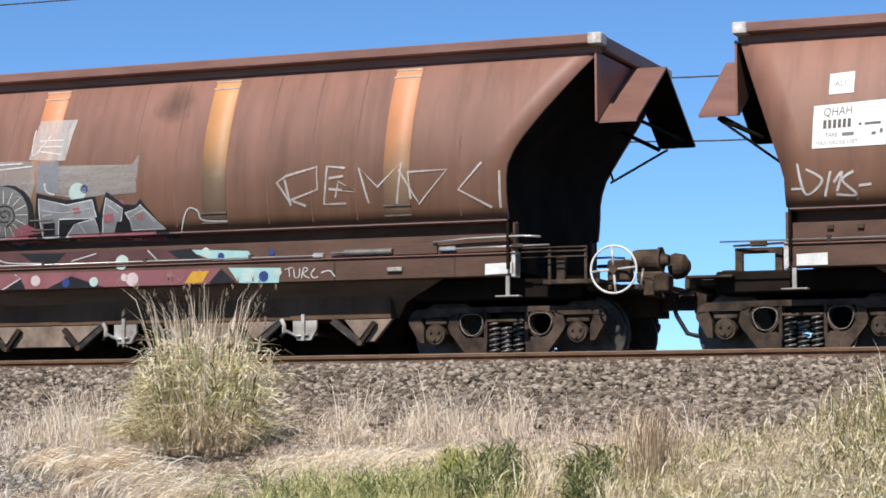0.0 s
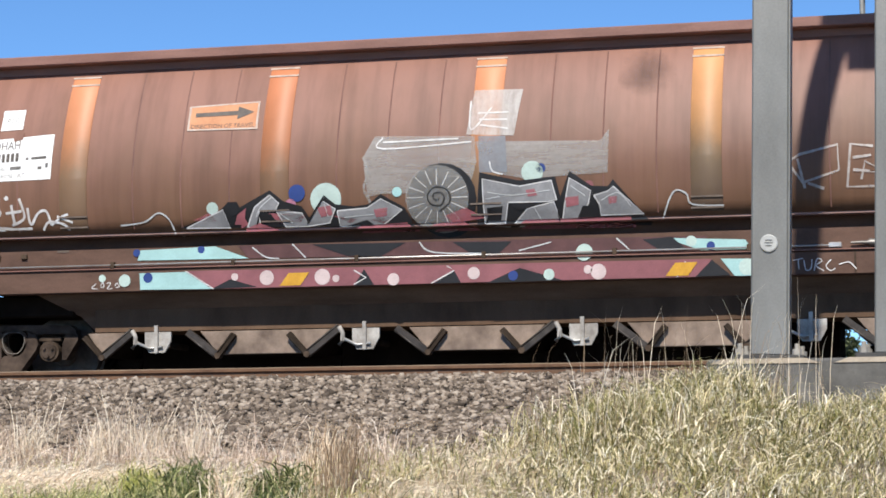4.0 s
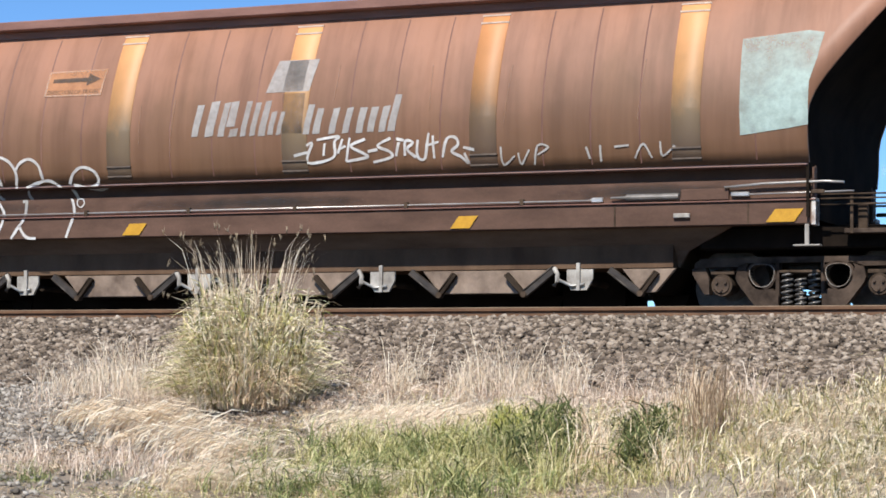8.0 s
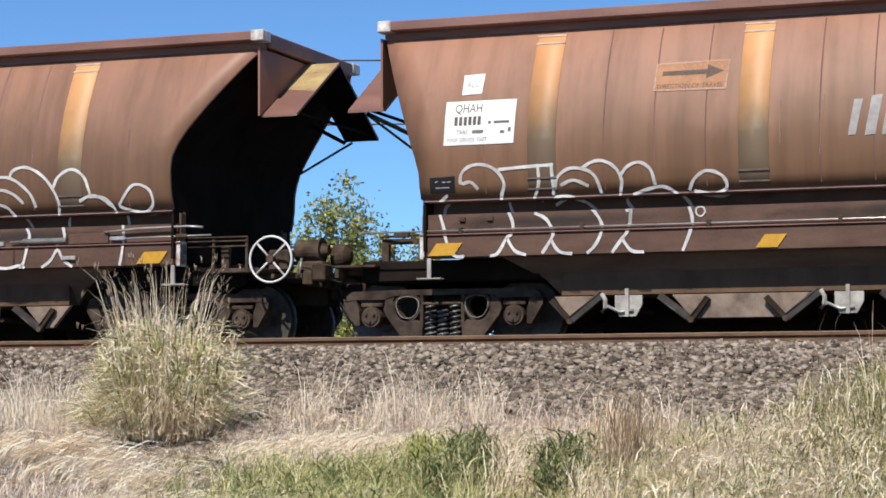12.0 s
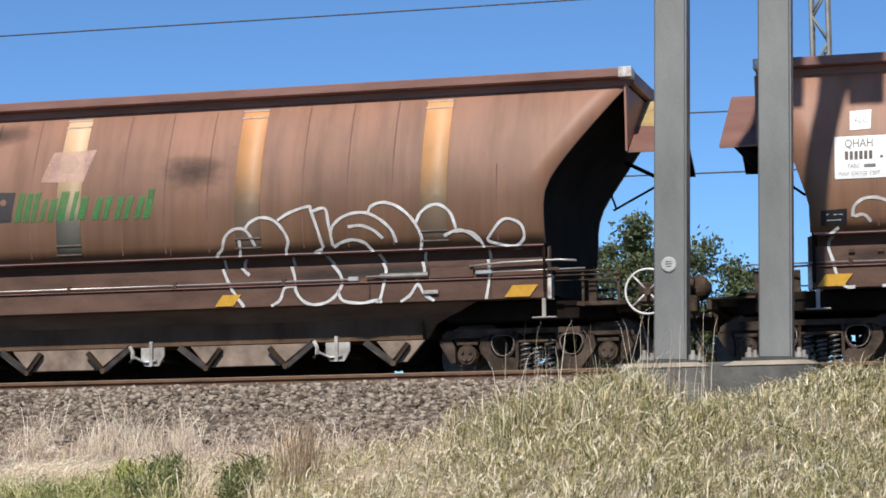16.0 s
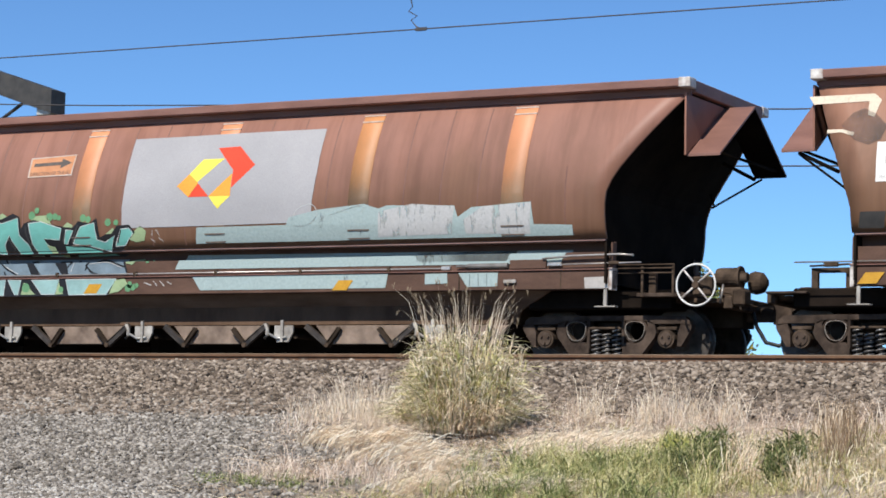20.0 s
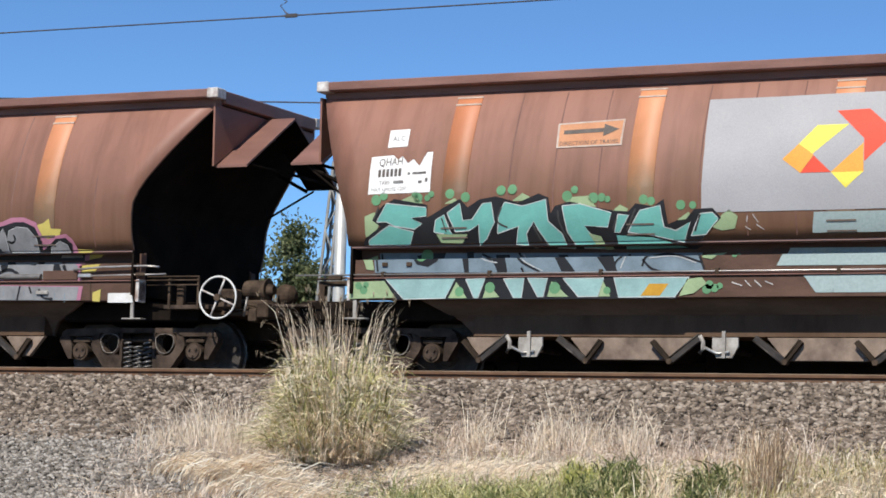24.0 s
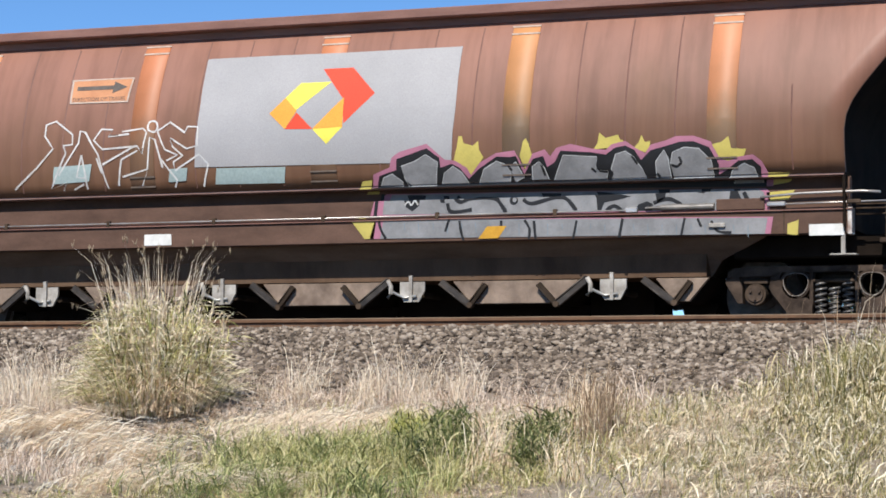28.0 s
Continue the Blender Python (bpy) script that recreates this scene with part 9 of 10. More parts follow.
    # mixed grass before it
    grass_patch("mixed_grass", mixed, 30000, -8.2, 2.0, 12.0, 16.2, 0.05, 0.24, SEDGE, lambda x, y: 0.08 + 0.92 * np.exp(-((x + 5.8) / 1.5) ** 2), 0.10, fine, 0.9)
    # green weeds
    grass_patch("green_weeds", weeds, 11000, -8.0, -4.4, 12.4, 15.2, 0.05, 0.24, GREEN, spots((-6.8, 14.3, 0.6, 0.5, 0.8), (-6.0, 14.5, 0.6, 0.6, 0.8), (-6.1, 13.4, 0.9, 0.6, 0.9), (-5.5, 13.9, 0.5, 0.7, 0.7)), 0.06, (0.005, 0.010), 1.0, (0.05, 0), 0.08)
    grass_patch("mixed_grass", mixed, 9000, -7.6, -4.6, 13.2, 15.2, 0.10, 0.34, SEDGE, spots((-6.6, 14.6, 0.5, 0.5, 1), (-5.8, 14.2, 0.5, 0.6, 1), (-5.2, 13.7, 0.5, 0.5, 1)), 0.05, fine, 0.5)
    grass_patch("green_weeds", weeds, 1200, -6.3, -5.9, 15.3, 15.9, 0.10, 0.30, SPRIG, spots((-6.12, 15.6, 0.14, 0.2, 1)), 0.05, (0.004, 0.008), 0.4)
    grass_patch("green_weeds", weeds, 5200, -10.4, -7.6, 12.6, 14.0, 0.04, 0.13, GREEN, spots((-9.6, 13.5, 0.5, 0.2, 1), (-9.0, 13.6, 0.5, 0.25, 0.8), (-8.2, 13.4, 0.5, 0.3, 0.5)), 0.06, (0.004, 0.009), 0.9)
    grass_patch("straw_grass", tall, 3000, -9.9, -7.6, 13.4, 14.6, 0.06, 0.30, BLUSH, spots((-8.9, 13.9, 0.6, 0.4, 1), (-8.1, 13.7, 0.5, 0.4, 1)), 0.06, fine, 0.5)
    grass_patch("hay_swath", hay, 12000, -8.0, -6.0, 12.9, 14.0, 0.09, 0.22, HAY, spots((-7.4, 13.5, 0.5, 0.25, 1), (-6.7, 13.5, 0.4, 0.25, 0.9)), 0.08, wide, 0.5, (1.5, -0.6))
    grass_patch("leafy_weeds", "dark green leafy weeds", 13000, -6.2, -4.4, 13.8, 15.8, 0.04, 0.13, WEED, spots((-5.72, 15.1, 0.26, 0.32, 1), (-5.45, 14.4, 0.24, 0.4, 1), (-4.9, 14.95, 0.15, 0.35, 1), (-4.75, 14.3, 0.15, 0.3, 0.8)), 0.06, (0.006, 0.014), 1.2, (0, -0.1), 0.24)
    # the mound before the portal: low in the middle, taller to both sides
    grass_patch("mound_grass", mound, 110000, -5.0, 2.6, 13.0, 16.75, 0.04, 0.17, MOUND, lambda x, y: (1 - np.exp(-((x + 0.95) / 0.5) ** 2 - ((y - 16.6) / 0.6) ** 2)) * np.clip(np.exp(-((x + 0.6) / 2.4) ** 2 - ((y - 15.3) / 1.8) ** 2) * 1.5, 0, 1), 0.07, (0.003, 0.009), 0.9, (0.2, -0.3), 0.15)
    grass_patch("mound_grass", mound, 24000, -3.9, -1.2, 15.2, 16.7, 0.06, 0.30, MOUND, spots((-2.6, 16.1, 0.7, 0.5, 1), (-2.05, 16.3, 0.35, 0.4, 0.9)), 0.09, (0.004, 0.008), 0.8, (0.15, -0.2), 0.30)
    grass_patch("mound_grass", mound, 15000, -0.3, 2.4, 15.2, 16.7, 0.06, 0.24, MOUND, spots((0.9, 16.0, 0.9, 0.6, 1)), 0.09, (0.004, 0.008), 0.8, (0.15, -0.2), 0.22)
    grass_patch("green_weeds", weeds, 2600, -1.6, 0.6, 13.4, 15.4, 0.05, 0.18, GREEN, spots((-0.5, 14.1, 0.4, 0.3, 1), (0.0, 14.8, 0.4, 0.3, 0.7)), 0.08, (0.005, 0.009), 0.9)
    grass_patch("mound_stalks", "thin tall dry stalks on a mound", 90, -3.1, -1.3, 15.4, 16.5, 0.45, 1.10, STRAWP, None, 0.0, (0.004, 0.006), 0.16)
    grass_patch("mound_stalks", "thin tall dry stalks on a mound", 90, -3.4, -1.3, 15.2, 16.5, 0.40, 1.00, SEEDS, None, 0.0, (0.003, 0.005), 0.16)


SEEDS = island_material("dark seeding stalk", [(0.0, (0.13, 0.085, 0.05)), (1.0, (0.40, 0.29, 0.19))], 0.8, 20, 0.1)
SPRIG = island_material("yellow-green sprig", [(0.0, (0.20, 0.24, 0.05)), (0.5, (0.52, 0.52, 0.14)), (1.0, (0.88, 0.80, 0.36))], 0.7, 20, 0.2)
BLUSH = island_material("rosy dry grass", [(0.0, (0.30, 0.21, 0.155)), (0.35, (0.62, 0.48, 0.38)), (0.75, (0.86, 0.72, 0.59)), (1.0, (0.98, 0.88, 0.76))], 0.75, 20, 0.12)
STRAWP = island_material("bleached straw", [(0.0, (0.50, 0.37, 0.25)), (0.4, (0.84, 0.71, 0.54)), (1.0, (0.98, 0.90, 0.75))], 0.75, 20, 0.25)
MOUND = island_material("yellowing grass", [(0.0, (0.06, 0.068, 0.02)), (0.34, (0.30, 0.28, 0.10)), (0.64, (0.74, 0.62, 0.36)), (0.85, (1.0, 0.88, 0.66)), (1.0, (1.0, 0.94, 0.78))], 0.75, 20, 0.12)
build_grass()


def build_bush(x, y, r, h, label):
    base = ground_z(x, y) - 0.03
    root = empty("grass_bush", (x, y, base))
    tagged(root, label, "bush")
    kinds = (("leaves", 2600, TUSSOCK, 0.0, 0.9, (0.006, 0.012)), ("dry_leaves", 1200, STRAWP, 0.15, 1.0, (0.005, 0.010)), ("bleached_leaves", 1300, HAY, 0.2, 1.05, (0.005, 0.010)))
    for nm, cnt, mat, inner, reach, width in kinds:
        # bunches of blades that share a heading, each blade a little off it
        m = cnt // 16
        ba, bq = rng.uniform(0, math.tau, m), np.sqrt(rng.uniform(inner, 1, m))
        bh = h * (0.80 - 0.34 * bq ** 2.5) * rng.uniform(0.6, 1.08, m)
        k = rng.integers(0, m, cnt)
        a, q = ba[k] + rng.normal(0, 0.25, cnt), np.clip(bq[k] + rng.normal(0, 0.10, cnt), 0, 1.15)
        foot = np.stack([np.cos(a) * q * r * 0.5, np.sin(a) * q * r * 0.5, np.zeros(cnt)], 1) + rng.normal(0, 0.04, (cnt, 3)) * np.array([1, 1, 0])
        up = bh[k] * rng.uniform(0.55, 1.05, cnt)
        lift = rng.uniform(0, 0.5, cnt)
        out = q * r * (0.20 + 0.42 * rng.uniform(0, 1, cnt)) * reach
        lean = np.stack([np.cos(a), np.sin(a)], 1) * out[:, None] + rng.normal(0, 0.11, (cnt, 2))
        foot += np.concatenate([lean * lift[:, None], (up * lift)[:, None]], 1)
        tagged(part(nm, blades(nm, foot, up * (1 - 0.7 * lift), lean, rng.uniform(*width, cnt), mat, 0.45), None, root), kind="stuff")
    # a shell of short curling blades over the dome
    for nm, cnt, mat in (("curled_leaves", 4600, TUSSOCK), ("dry_curled_leaves", 1500, STRAWP), ("bleached_curled_leaves", 2300, HAY)):
        a, el = rng.uniform(0, math.tau, cnt), rng.uniform(0.05, 1.0, cnt)
        lump = 0.90 + 0.10 * np.sin(a * 3.0 + 0.7) + 0.10 * np.sin(a * 8.0 + el * 6.0) + 0.07 * np.sin(a * 17.0 + el * 11.0)
        rr = r * lump * (0.62 + 0.62 * el - 0.22 * el ** 2) * np.sqrt(1 - el ** 4) * rng.uniform(0.55, 1.0, cnt) ** 0.5
        foot = np.stack([np.cos(a) * rr, np.sin(a) * rr * 0.9, el * h * 0.80 * lump], 1)
        ln = rng.uniform(0.10, 0.28, cnt)
        lean = np.stack([np.cos(a), np.sin(a)], 1) * (ln * 0.3)[:, None] + rng.normal(0, 0.11, (cnt, 2))
        tagged(part(nm, blades(nm, foot, ln * rng.uniform(-0.1, 1.0, cnt).clip(0.05), lean, rng.uniform(0.007, 0.015, cnt), mat, 0.6), None, root), kind="stuff")
    # tangled dead leaves low down on the weather side
    cnt = 1500
    a = rng.uniform(math.pi * 0.85, math.pi * 1.9, cnt)
    q = rng.uniform(0.55, 1.0, cnt)
    foot = np.stack([np.cos(a) * q * r * 0.95, np.sin(a) * q * r * 0.8, rng.uniform(0.0, 0.42, cnt) * (1.2 - q * 0.6)], 1)
    tagged(part("tangled_leaves", blades("tangled_leaves", foot, rng.uniform(0.03, 0.16, cnt), rng.normal(0, 0.12, (cnt, 2)), rng.uniform(0.004, 0.008, cnt), STRAW, 0.5), None, root), kind="stuff")
    m = 170
    a = rng.uniform(0, math.tau, m)
    q = np.sqrt(rng.uniform(0, 1, m))
    b = np.stack([np.cos(a) * q * r * 0.5, np.sin(a) * q * r * 0.4, np.full(m, h * 0.35)], 1)
    hh = h * rng.uniform(0.5, 0.98, m)
    lean = np.stack([np.cos(a), np.sin(a)], 1) * (q * r * 0.45)[:, None] + rng.normal(0, 0.07, (m, 2)) - np.array([0.03, 0.0])
    tagged(part("seed_stalk_fringe", blades("seed_stalk_fringe", b, hh, lean, np.full(m, 0.0055), STRAWP, 0.1), None, root, "thin dry seed stalks"), kind="stuff")
    tips = b + np.concatenate([lean, (hh * (1 - 0.1 * np.minimum(1.6, np.linalg.norm(lean, axis=1) / hh)))[:, None]], 1)
    bm = B()
    for p in tips[::3]:
        for k in range(4):
            d = rng.normal(0, 0.010, 3)
            tube(bm, [p - np.array([0, 0, 0.03]), p + d + np.array([0, 0, 0.02])], 0.004, 3, 0.002)
    tagged(part("seed_fluff", bm, SEEDH, root, "grey-brown seed heads"), kind="stuff")


SEEDH = surface("seed head", (0.20, 0.15, 0.10), (0.36, 0.29, 0.20), 20.0, 0.9)
TUSSOCK = island_material("green tussock blade", [(0.0, (0.06, 0.07, 0.018)), (0.3, (0.34, 0.34, 0.11)), (0.62, (0.76, 0.70, 0.35)), (1.0, (1.0, 0.94, 0.70))], 0.7, 20, 0.2)
build_bush(-8.63, 16.2, 0.66, 1.10, "large grass tussock, greenish inside with straw-coloured tips")


# ---- a small fair-weather cloud, far off ----
def cloud_pose(az, el, dist):
    a, e = radians(az), radians(el)
    return pose(math.sin(a) * math.cos(e) * dist, math.cos(a) * math.cos(e) * dist, math.sin(e) * dist, 0, 0, -az)


def build_cloud(az, el, dist, wide, high):
    m, t, b = nodes("cloud white")
    co, mp, gr = t.nodes.new("ShaderNodeTexCoord"), t.nodes.new("ShaderNodeMapping"), t.nodes.new("ShaderNodeTexGradient")
    gr.gradient_type = "SPHERICAL"
    mp.inputs["Scale"].default_value = (2 / wide, 0, 2 / high)
    t.links.new(co.outputs["Object"], mp.inputs[0])
    t.links.new(mp.outputs[0], gr.inputs[0])
    n = mix(t, 0.5, gr.outputs["Fac"], tex(t, 5.0 / wide, 6, 0.6))
    t.links.new(ramp(t, n, [(0.36, (0, 0, 0)), (0.60, (0.95, 0.95, 0.95))]), b.inputs["Alpha"])
    b.inputs["Base Color"].default_value = (0.9, 0.9, 0.9, 1)
    b.inputs["Roughness"].default_value = 1.0
    bm = B()
    bm.faces.new([bm.verts.new(q) for q in ((-wide / 2, 0, -high / 2), (wide / 2, 0, -high / 2), (wide / 2, 0, high / 2), (-wide / 2, 0, high / 2))])
    c = new("backdrop", mesh_of("backdrop", bm, m))
    c.matrix_world = cloud_pose(az, el, dist)
    tagged(c, "small white fair-weather cloud in a blue sky", "cloud", kind="structure")
    return c


cloud = build_cloud(-11.2, 5.70, 1800.0, 56.0, 32.0)


# ---- portal columns before the train ----
def build_column(x):
    c = empty("portal_column", (x, 17.3, -0.10))
    c.rotation_euler = (0, radians(1.3), 0)
    tagged(c, "grey galvanised steel portal column bolted to concrete", "column", "columns of the near portal leg")
    part("shaft", box(B(), -0.137, 0.137, -0.15, 0.15, 0.04, 7.6, 0.012), GALV, c)
    part("flange", box(B(), 0.1375, 0.147, -0.145, -0.115, 0.05, 7.6), GALV, c)
    bend = [(0.015 * k ** 1.6, 7.604 + 0.40 * k) for k in range(8)]
    part("bent_head", prism(B(), [(x - 0.137, z) for x, z in bend] + [(x + 0.137, z) for x, z in reversed(bend)], -0.15, 0.15), GALV, c)
    part("base_plate", box(B(), -0.27, 0.27, -0.27, 0.27, 0.0, 0.04, 0.006), LATT, c, "dark steel base plate")
    for dx in (-0.21, 0.21):
        for dy in (-0.2, 0.2):
            part("anchor_bolt", lathe(B(), [(0.04, 0.036), (0.085, 0.036), (0.085, 0.018), (0.125, 0.018)], "z", 6, (dx, dy, 0)), CONC, c)
    part("gusset", box(B(), 0.40, 0.80, -0.03, 0.03, 9.6, 10.4), LATT, c)
    return c


cols = [build_column(-1.84), build_column(-0.937)]
_c = cols[0]


GROUT = surface("pale grout", (0.34, 0.28, 0.21), (0.52, 0.44, 0.34), 6.0, 0.9)


PLINTH = surface("dark weathered concrete", (0.075, 0.072, 0.066), (0.20, 0.19, 0.172), 3.0, 0.95, relief=0.5)


def build_plinth():
    bm = B()
    box(bm, -2.26, -0.56, 16.8, 17.8, -1.2, -0.10, 0.02)
    tagged(new("portal_plinth", mesh_of("portal_plinth", bm, PLINTH)), "weathered concrete footing of a portal leg", "plinth")


build_plinth()
for _x in (-1.84, -0.937):
    _bm = B()
    prism(_bm, [(_x - 0.40, -0.135), (_x + 0.40, -0.135), (_x + 0.30, -0.0985), (_x - 0.30, -0.0985)], 16.79, 17.65)
    tagged(new("grout_pad", mesh_of("grout_pad", _bm, GROUT)), "pale concrete grout pad under a portal column", "grout pad")
DISC = surface("pale disc", (0.36, 0.36, 0.34), (0.48, 0.48, 0.455), 20.0, 0.5)
part("number_disc", lathe(B(), [(-0.150, 0.066), (-0.162, 0.066), (-0.166, 0.058)], "y", 24, (-0.005, 0, 0.87)), DISC, _c, "pale grey plastic disc")
for k, (w_, dz) in enumerate(((0.05, 0.022), (0.06, 0.002), (0.045, -0.02))):
    part("disc_marking", box(B(), -0.005 - w_ / 2, -0.005 + w_ / 2, -0.1675, -0.1665, 0.87 + dz - 0.004, 0.87 + dz + 0.004), LATT, _c)


def build_boom():
    g = empty("portal_boom", (-1.0, 17.3, 9.9))
    tagged(g, "dark steel lattice boom over the tracks", "portal")
    for z in (-0.15, 0.4):
        for x in (-0.4, 0.4):
            part("chord", box(B(), x - 0.05, x + 0.05, -0.2, 16.9, z - 0.05, z + 0.05), LATT, g)
    for k in range(12):
        y = k * 1.4
        for x in (-0.4, 0.4):
            part("lacing", tube(B(), [(x, y, -0.12), (x, y + 0.7, 0.38), (x, y + 1.4, -0.12)], 0.03, 4), LATT, g)


build_boom()


def lattice_mast(name, x, y, z0, z1, w0, w1, label, lean=0.0):
    g = empty(name, (x, y, z0))
    g.rotation_euler = (0, lean, 0)
    tagged(g, label, "mast")
    h = z1 - z0
    for sx in (-1, 1):
        for sy in (-1, 1):
            part("leg", tube(B(), [(sx * w0, sy * w0, 0), (sx * w1, sy * w1, h)], 0.035, 4), LATTG, g)
    n = int(h / 0.45)
    for k in range(n):
        za, zb = h * k / n, h * (k + 1) / n
        wa, wb = w0 + (w1 - w0) * k / n, w0 + (w1 - w0) * (k + 1) / n
        s_ = 1 if k % 2 else -1
        bm = B()
        tube(bm, [(-s_ * wa, -wa, za), (s_ * wb, -wb, zb)], 0.02, 4)
        tube(bm, [(-s_ * wa, wa, za), (s_ * wb, wb, zb)], 0.02, 4)
        tube(bm, [(-wa, -s_ * wa, za), (-wb, s_ * wb, zb)], 0.02, 4)
        tube(bm, [(wa, -s_ * wa, za), (wb, s_ * wb, zb)], 0.02, 4)
        part("brace", bm, LATTG, g)
    return g


LATTG = surface("grey lattice steel", (0.16, 0.16, 0.15), (0.30, 0.30, 0.28), 3.0, 0.6)


# ---- behind the train ----
def build_signal():
    x, y = -19.12, 36.0
    g = empty("signal_post", (x, y, -1.4))
    tagged(g, "pale grey signal post with lamp bracket and white board", "signal")
    part("post", tube(B(), [(0, 0, 0), (0, 0, 6.35)], 0.125, 14, 0.105), GALVL, g)
    bd = part("board", box(B(), -0.02, 0.30, -0.15, -0.12, 6.28, 6.86, 0.01), WHITE, g, "white board with bolt holes")
    for k in range(3):
        for j in (0.08, 0.2):
            part("bolt_hole", lathe(B(), [(-0.151, 0.02), (-0.154, 0.02)], "y", 8, (j, 0, 6.36 + k * 0.13)), DARK, bd)
    part("aerial", tube(B(), [(0.31, 0, 6.1), (0.31, 0, 7.15)], 0.012, 5), WHITE, g)
    part("visor", box(B(), 0.06, 0.30, -0.2, 0.05, 5.35, 5.62, 0.03), LATTG, g)
    for z in (3.72, 3.05, 2.62):
        part("clamp", lathe(B(), [(z, 0.15), (z + 0.1, 0.15)], "z", 12), LATTG, g)
    part("bracket", tube(B(), [(0.12, 0, 3.78), (0.78, 0, 3.92)], 0.03, 6), LATT, g)
    part("bracket", tube(B(), [(0.12, 0, 3.45), (0.42, 0, 3.45), (0.62, 0, 3.7), (0.68, 0, 4.2)], 0.028, 6), LATT, g)
    bm = B()
    lathe(bm, [(0.50, 0.05), (0.53, 0.13), (0.70, 0.145), (0.80, 0.08)], "x", 14, (0.05, 0, 4.34))
    box(bm, 0.62, 1.00, -0.12, 0.12, 4.38, 4.44, 0.02)
    part("lamp_head", bm, LATT, g, "hooded dark signal lamp")
    part("arm", box(B(), 0.12, 1.15, -0.06, 0.06, 2.98, 3.08, 0.01), LATT, g)
    c = empty("relay_cabinet", (x + 1.35, y, -1.4))
    tagged(c, "grey sheet-metal relay cabinet beside a signal post", "cabinet")
    part("legs", box(B(), -0.3, 0.5, -0.2, 0.2, 0, 1.2), LATT, c)
    part("body", box(B(), -0.55, 0.25, -0.3, 0.3, 3.52, 3.98, 0.03), CABG, c)
    part("drum", lathe(B(), [(1.2, 0.22), (4.1, 0.22), (4.16, 0.18)], "z", 18, (0.36, 0, 0)), CABG, c)
    part("shelf", box(B(), -0.7, 0.3, -0.2, 0.2, 2.95, 3.05), LATT, c)
    lattice_mast("lattice_mast", -21.8, 40.0, -1.4, 5.2, 0.20, 0.08, "thin grey lattice mast beyond the train", radians(4))


CABG = surface("dull grey sheet metal", (0.20, 0.20, 0.20), (0.33, 0.33, 0.32), 2.0, 0.4, 0.4)
GALVL = surface("pale galvanised steel", (0.46, 0.46, 0.43), (0.62, 0.62, 0.58), 3.0, 0.45, 0.3)
build_signal()
lattice_mast("portal_mast", -1.98, 34.0, -1.4, 9.9, 0.13, 0.13, "dark lattice leg of the portal beyond the train")


def build_gantry():
    g = empty("gantry", (-36.37, 45.0, 7.63))
    tagged(g, "dark steel gantry boom farther along the line", "gantry")
    part("boom", prism(B(), [(0, 0), (0, 0.62), (-8.0, 3.2), (-8.0, 2.6), (-0.4, 0.12)], -0.3, 0.3), LATT, g)
    part("tie", tube(B(), [(-9, 0, -0.05), (0, 0, -0.05)], 0.05, 5), LATT, g)
    for k in range(6):
        part("lacing", tube(B(), [(-1.2 - k * 1.2, 0, 0.35 + k * 0.38), (-1.9 - k * 1.2, 0, -0.05)], 0.05, 5), LATT, g)
    part("end_box", box(B(), -0.55, -0.12, -0.2, 0.2, -0.02, 0.45), GALVL, g)
    part("leg", box(B(), -9.2, -8.7, -0.25, 0.25, -9.4, 3.4), LATT, g)


build_gantry()


def wire(name, pts, r, label):
    ob = new(name, mesh_of(name, tube(B(), pts, r, 5), WIREM))
    return tagged(ob, label, "wire", "overhead wires")


wire("contact_wire", [(-60, MID, 4.96), (-21.6, MID, 4.90), (-14.0, MID, 4.86), (-7.0, MID, 4.83), (30, MID, 4.78)], 0.010, "thin overhead contact wire above the train")
wire("dropper_wire", [(-14.05, MID, 4.85), (-14.15, MID, 4.91), (-14.23, MID, 5.00), (-14.13, MID, 5.05), (-14.27, MID, 5.13), (-14.21, MID, 5.19), (-14.38, MID, 5.8), (-14.48, MID, 6.6)], 0.009, "curled dropper wire hanging from above")
tagged(new("wire_clamp", mesh_of("wire_clamp", box(B(), -14.15, -13.97, MID - 0.015, MID + 0.015, 4.835, 4.885, 0.006), WIREM)), "small clamp on the contact wire", "clamp")
_f = empty("feeder_line", (0, 30, 0))
tagged(_f, "pair of thin feeder wires beyond the train", "wire", "overhead wires")
part("wire", tube(B(), [(-60, 0, 7.2), (-23.7, 0, 5.01), (-21, 0, 4.88), (-13.4, 0, 4.45), (-10.4, 0, 4.29), (-8.4, 0, 4.23), (20, 0, 3.9)], 0.012, 5), WIREM, _f)
part("wire", tube(B(), [(-60, 0, 5.2), (-20.6, 0, 3.77), (-12.3, 0, 3.48), (-10, 0, 3.40), (-8, 0, 3.33), (20, 0, 3.1)], 0.012, 5), WIREM, _f)
tagged(new("wire_hanger", mesh_of("wire_hanger", tube(B(), [(-1.5, MID, 9.72), (-1.5, MID, 4.92)], 0.03, 6), LATT)), "steel hanger from the portal boom to the contact wire", "hanger")


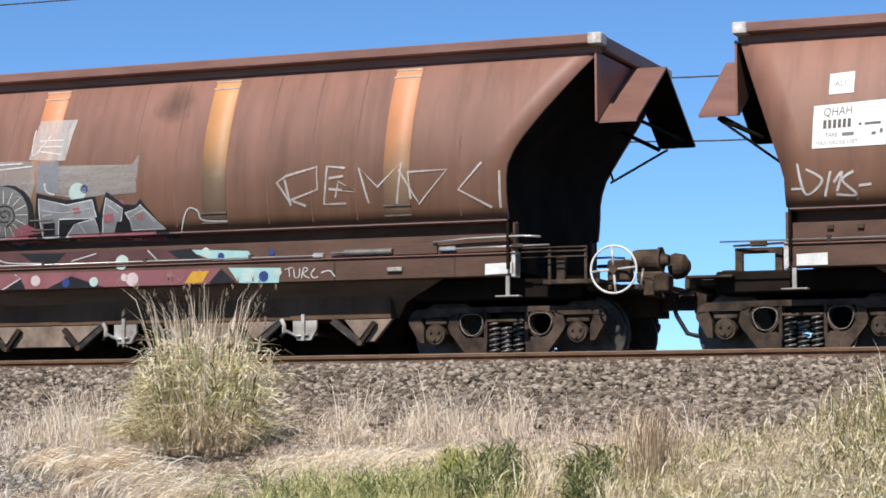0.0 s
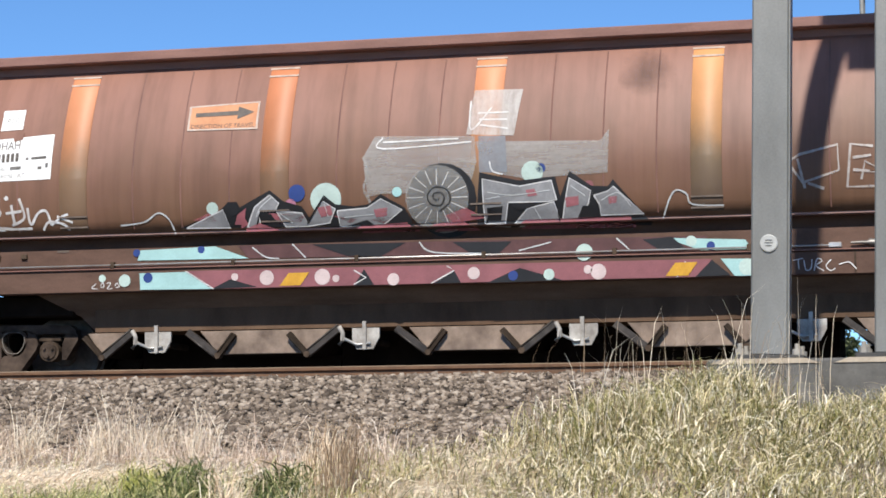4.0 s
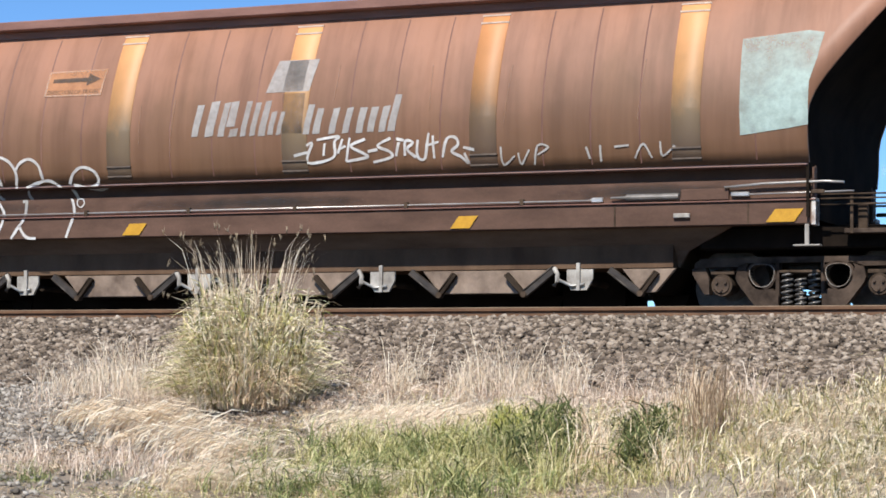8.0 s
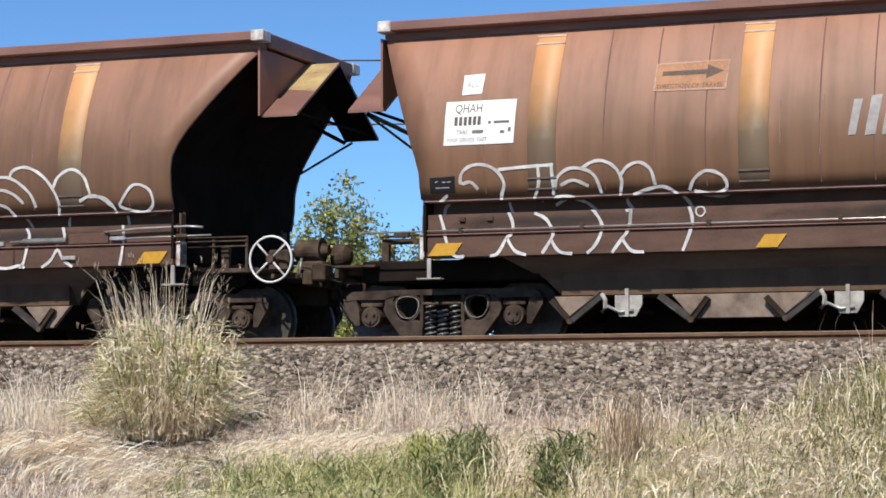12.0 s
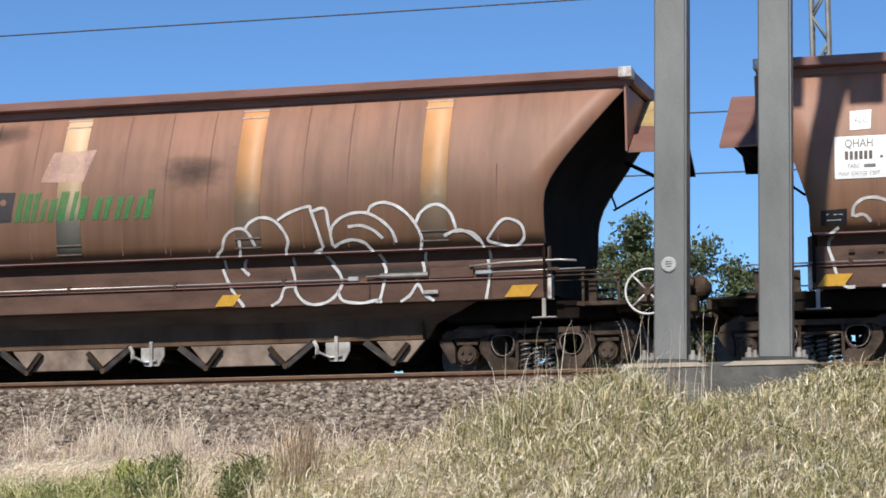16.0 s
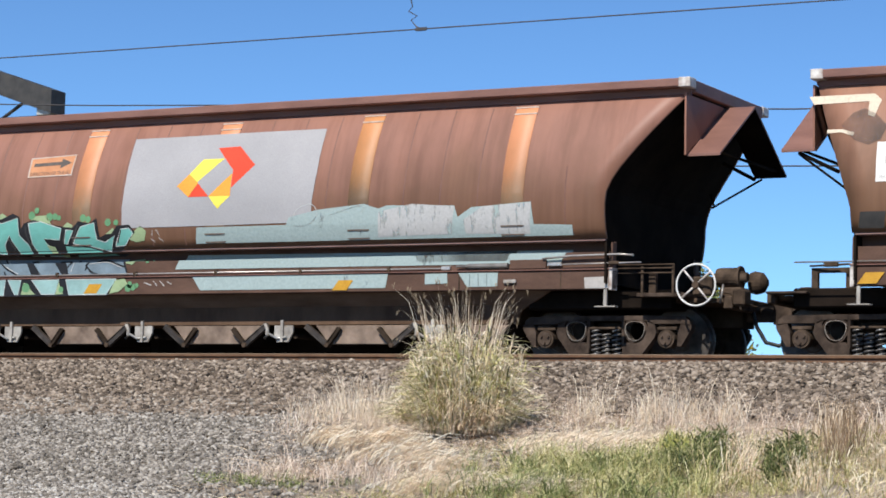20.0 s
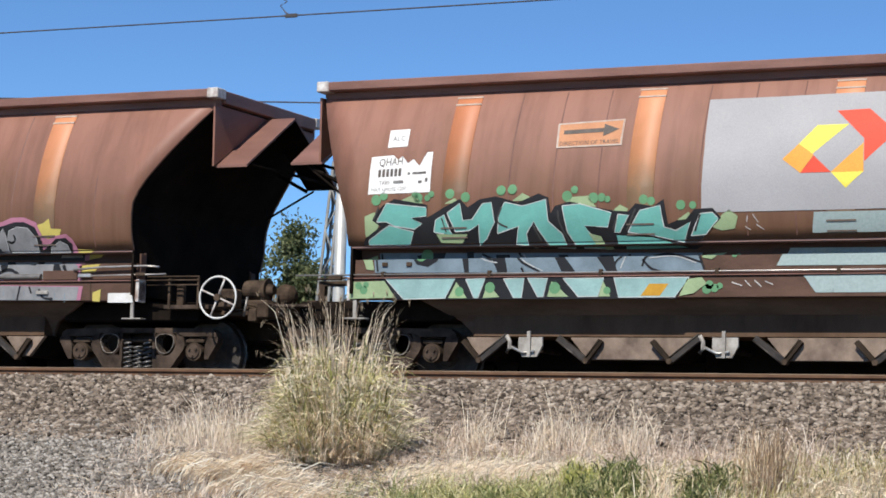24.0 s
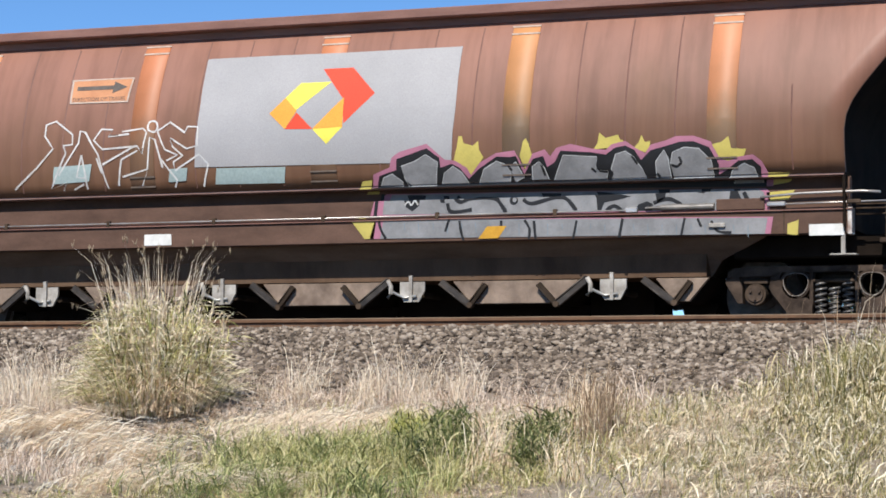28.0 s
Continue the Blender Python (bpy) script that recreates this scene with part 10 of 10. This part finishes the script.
def build_tree(x, y, h, r, leaves, mat, label, seed, flat=1.0, low=0.12):
    rnd = np.random.default_rng(seed)
    base = ground_z(x, y)
    t = empty("tree", (x, y, base))
    tagged(t, label, "tree")
    bm = B()
    tube(bm, [(0, 0, 0), (0.05 * r, 0.02, h * 0.3), (-0.04 * r, 0, h * 0.6)], 0.09 * r, 8, 0.04 * r)
    tips = []
    for k in range(16):
        a, q = rnd.uniform(0, math.tau), rnd.uniform(0.35, 0.95)
        z0 = h * rnd.uniform(0.15, 0.5)
        e = np.array([math.cos(a) * r * q, math.sin(a) * r * q * 0.8, h * rnd.uniform(0.35, 0.97) * (1 - 0.25 * q)])
        tube(bm, [(0, 0, z0), tuple(e * np.array([0.5, 0.5, 0]) + np.array([0, 0, (z0 + e[2]) / 2 + 0.1])), tuple(e)], 0.03 * r, 5, 0.008 * r)
        tips.append(e)
    part("trunk", bm, BARK, t)
    m = 110
    d = rnd.normal(0, 1, (m, 3))
    d /= np.linalg.norm(d, axis=1)[:, None]
    d *= rnd.uniform(0.35, 1.0, m)[:, None] ** 0.5
    cl = np.stack([d[:, 0] * r * 0.95, d[:, 1] * r * 0.85, h * (0.56 + 0.36 * d[:, 2])], 1)
    cl[:60] = np.array([tips[k % 16] for k in range(60)]) + rnd.normal(0, 0.14 * r, (60, 3))
    cl[:, 2] = np.clip(cl[:, 2], h * low, h * 0.96)
    pick = rnd.integers(0, m, leaves)
    p = cl[pick] + rnd.normal(0, 1, (leaves, 3)) * np.array([0.12, 0.12, 0.10]) * r * rnd.uniform(0.6, 1.3, m)[pick][:, None]
    ln, wd = rnd.uniform(0.07, 0.14, leaves), rnd.uniform(0.018, 0.036, leaves)
    d = rnd.normal(0, 1, (leaves, 3))
    d /= np.linalg.norm(d, axis=1)[:, None]
    u = np.cross(d, rnd.normal(0, 1, (leaves, 3)))
    u /= np.linalg.norm(u, axis=1)[:, None]
    v = np.stack([p, p + d * (ln * 0.5)[:, None] + u * wd[:, None], p + d * ln[:, None], p + d * (ln * 0.5)[:, None] - u * wd[:, None]], 1).reshape(-1, 3)
    me = raw_mesh("crown", v, np.arange(leaves * 4), np.arange(leaves) * 4, np.full(leaves, 4), mat)
    part("crown", me, None, t)


for _x, _y, _h, _r, _n, _m, _l in (
    (-28.95, 48, 7.4, 1.25, 16000, LEAF, "dense dark green tree beyond the railway"),
    (-29.6, 49, 5.6, 1.2, 9000, LEAF, "dense dark green tree beyond the railway"),
    (-23.5, 42, 6.0, 1.35, 20000, LEAF, "dense dark green tree beyond the railway"),
    (-18.55, 42, 6.15, 1.25, 7000, WATTLE, "wattle tree with yellow blossom beyond the railway"),
    (-17.2, 43, 4.9, 1.1, 5000, WATTLE, "wattle tree with yellow blossom beyond the railway"),
    (-6.6, 42, 5.8, 1.5, 17000, LEAF, "bushy green tree beyond the railway"),
    (-5.2, 42, 5.5, 1.4, 15000, LEAF, "bushy green tree beyond the railway"),
    (-3.8, 41, 4.6, 1.1, 10000, LEAF, "bushy green tree beyond the railway"),
):
    build_tree(_x, _y, _h, _r, int(_n * 1.7), _m, _l, int(-_x * 10))

motions()
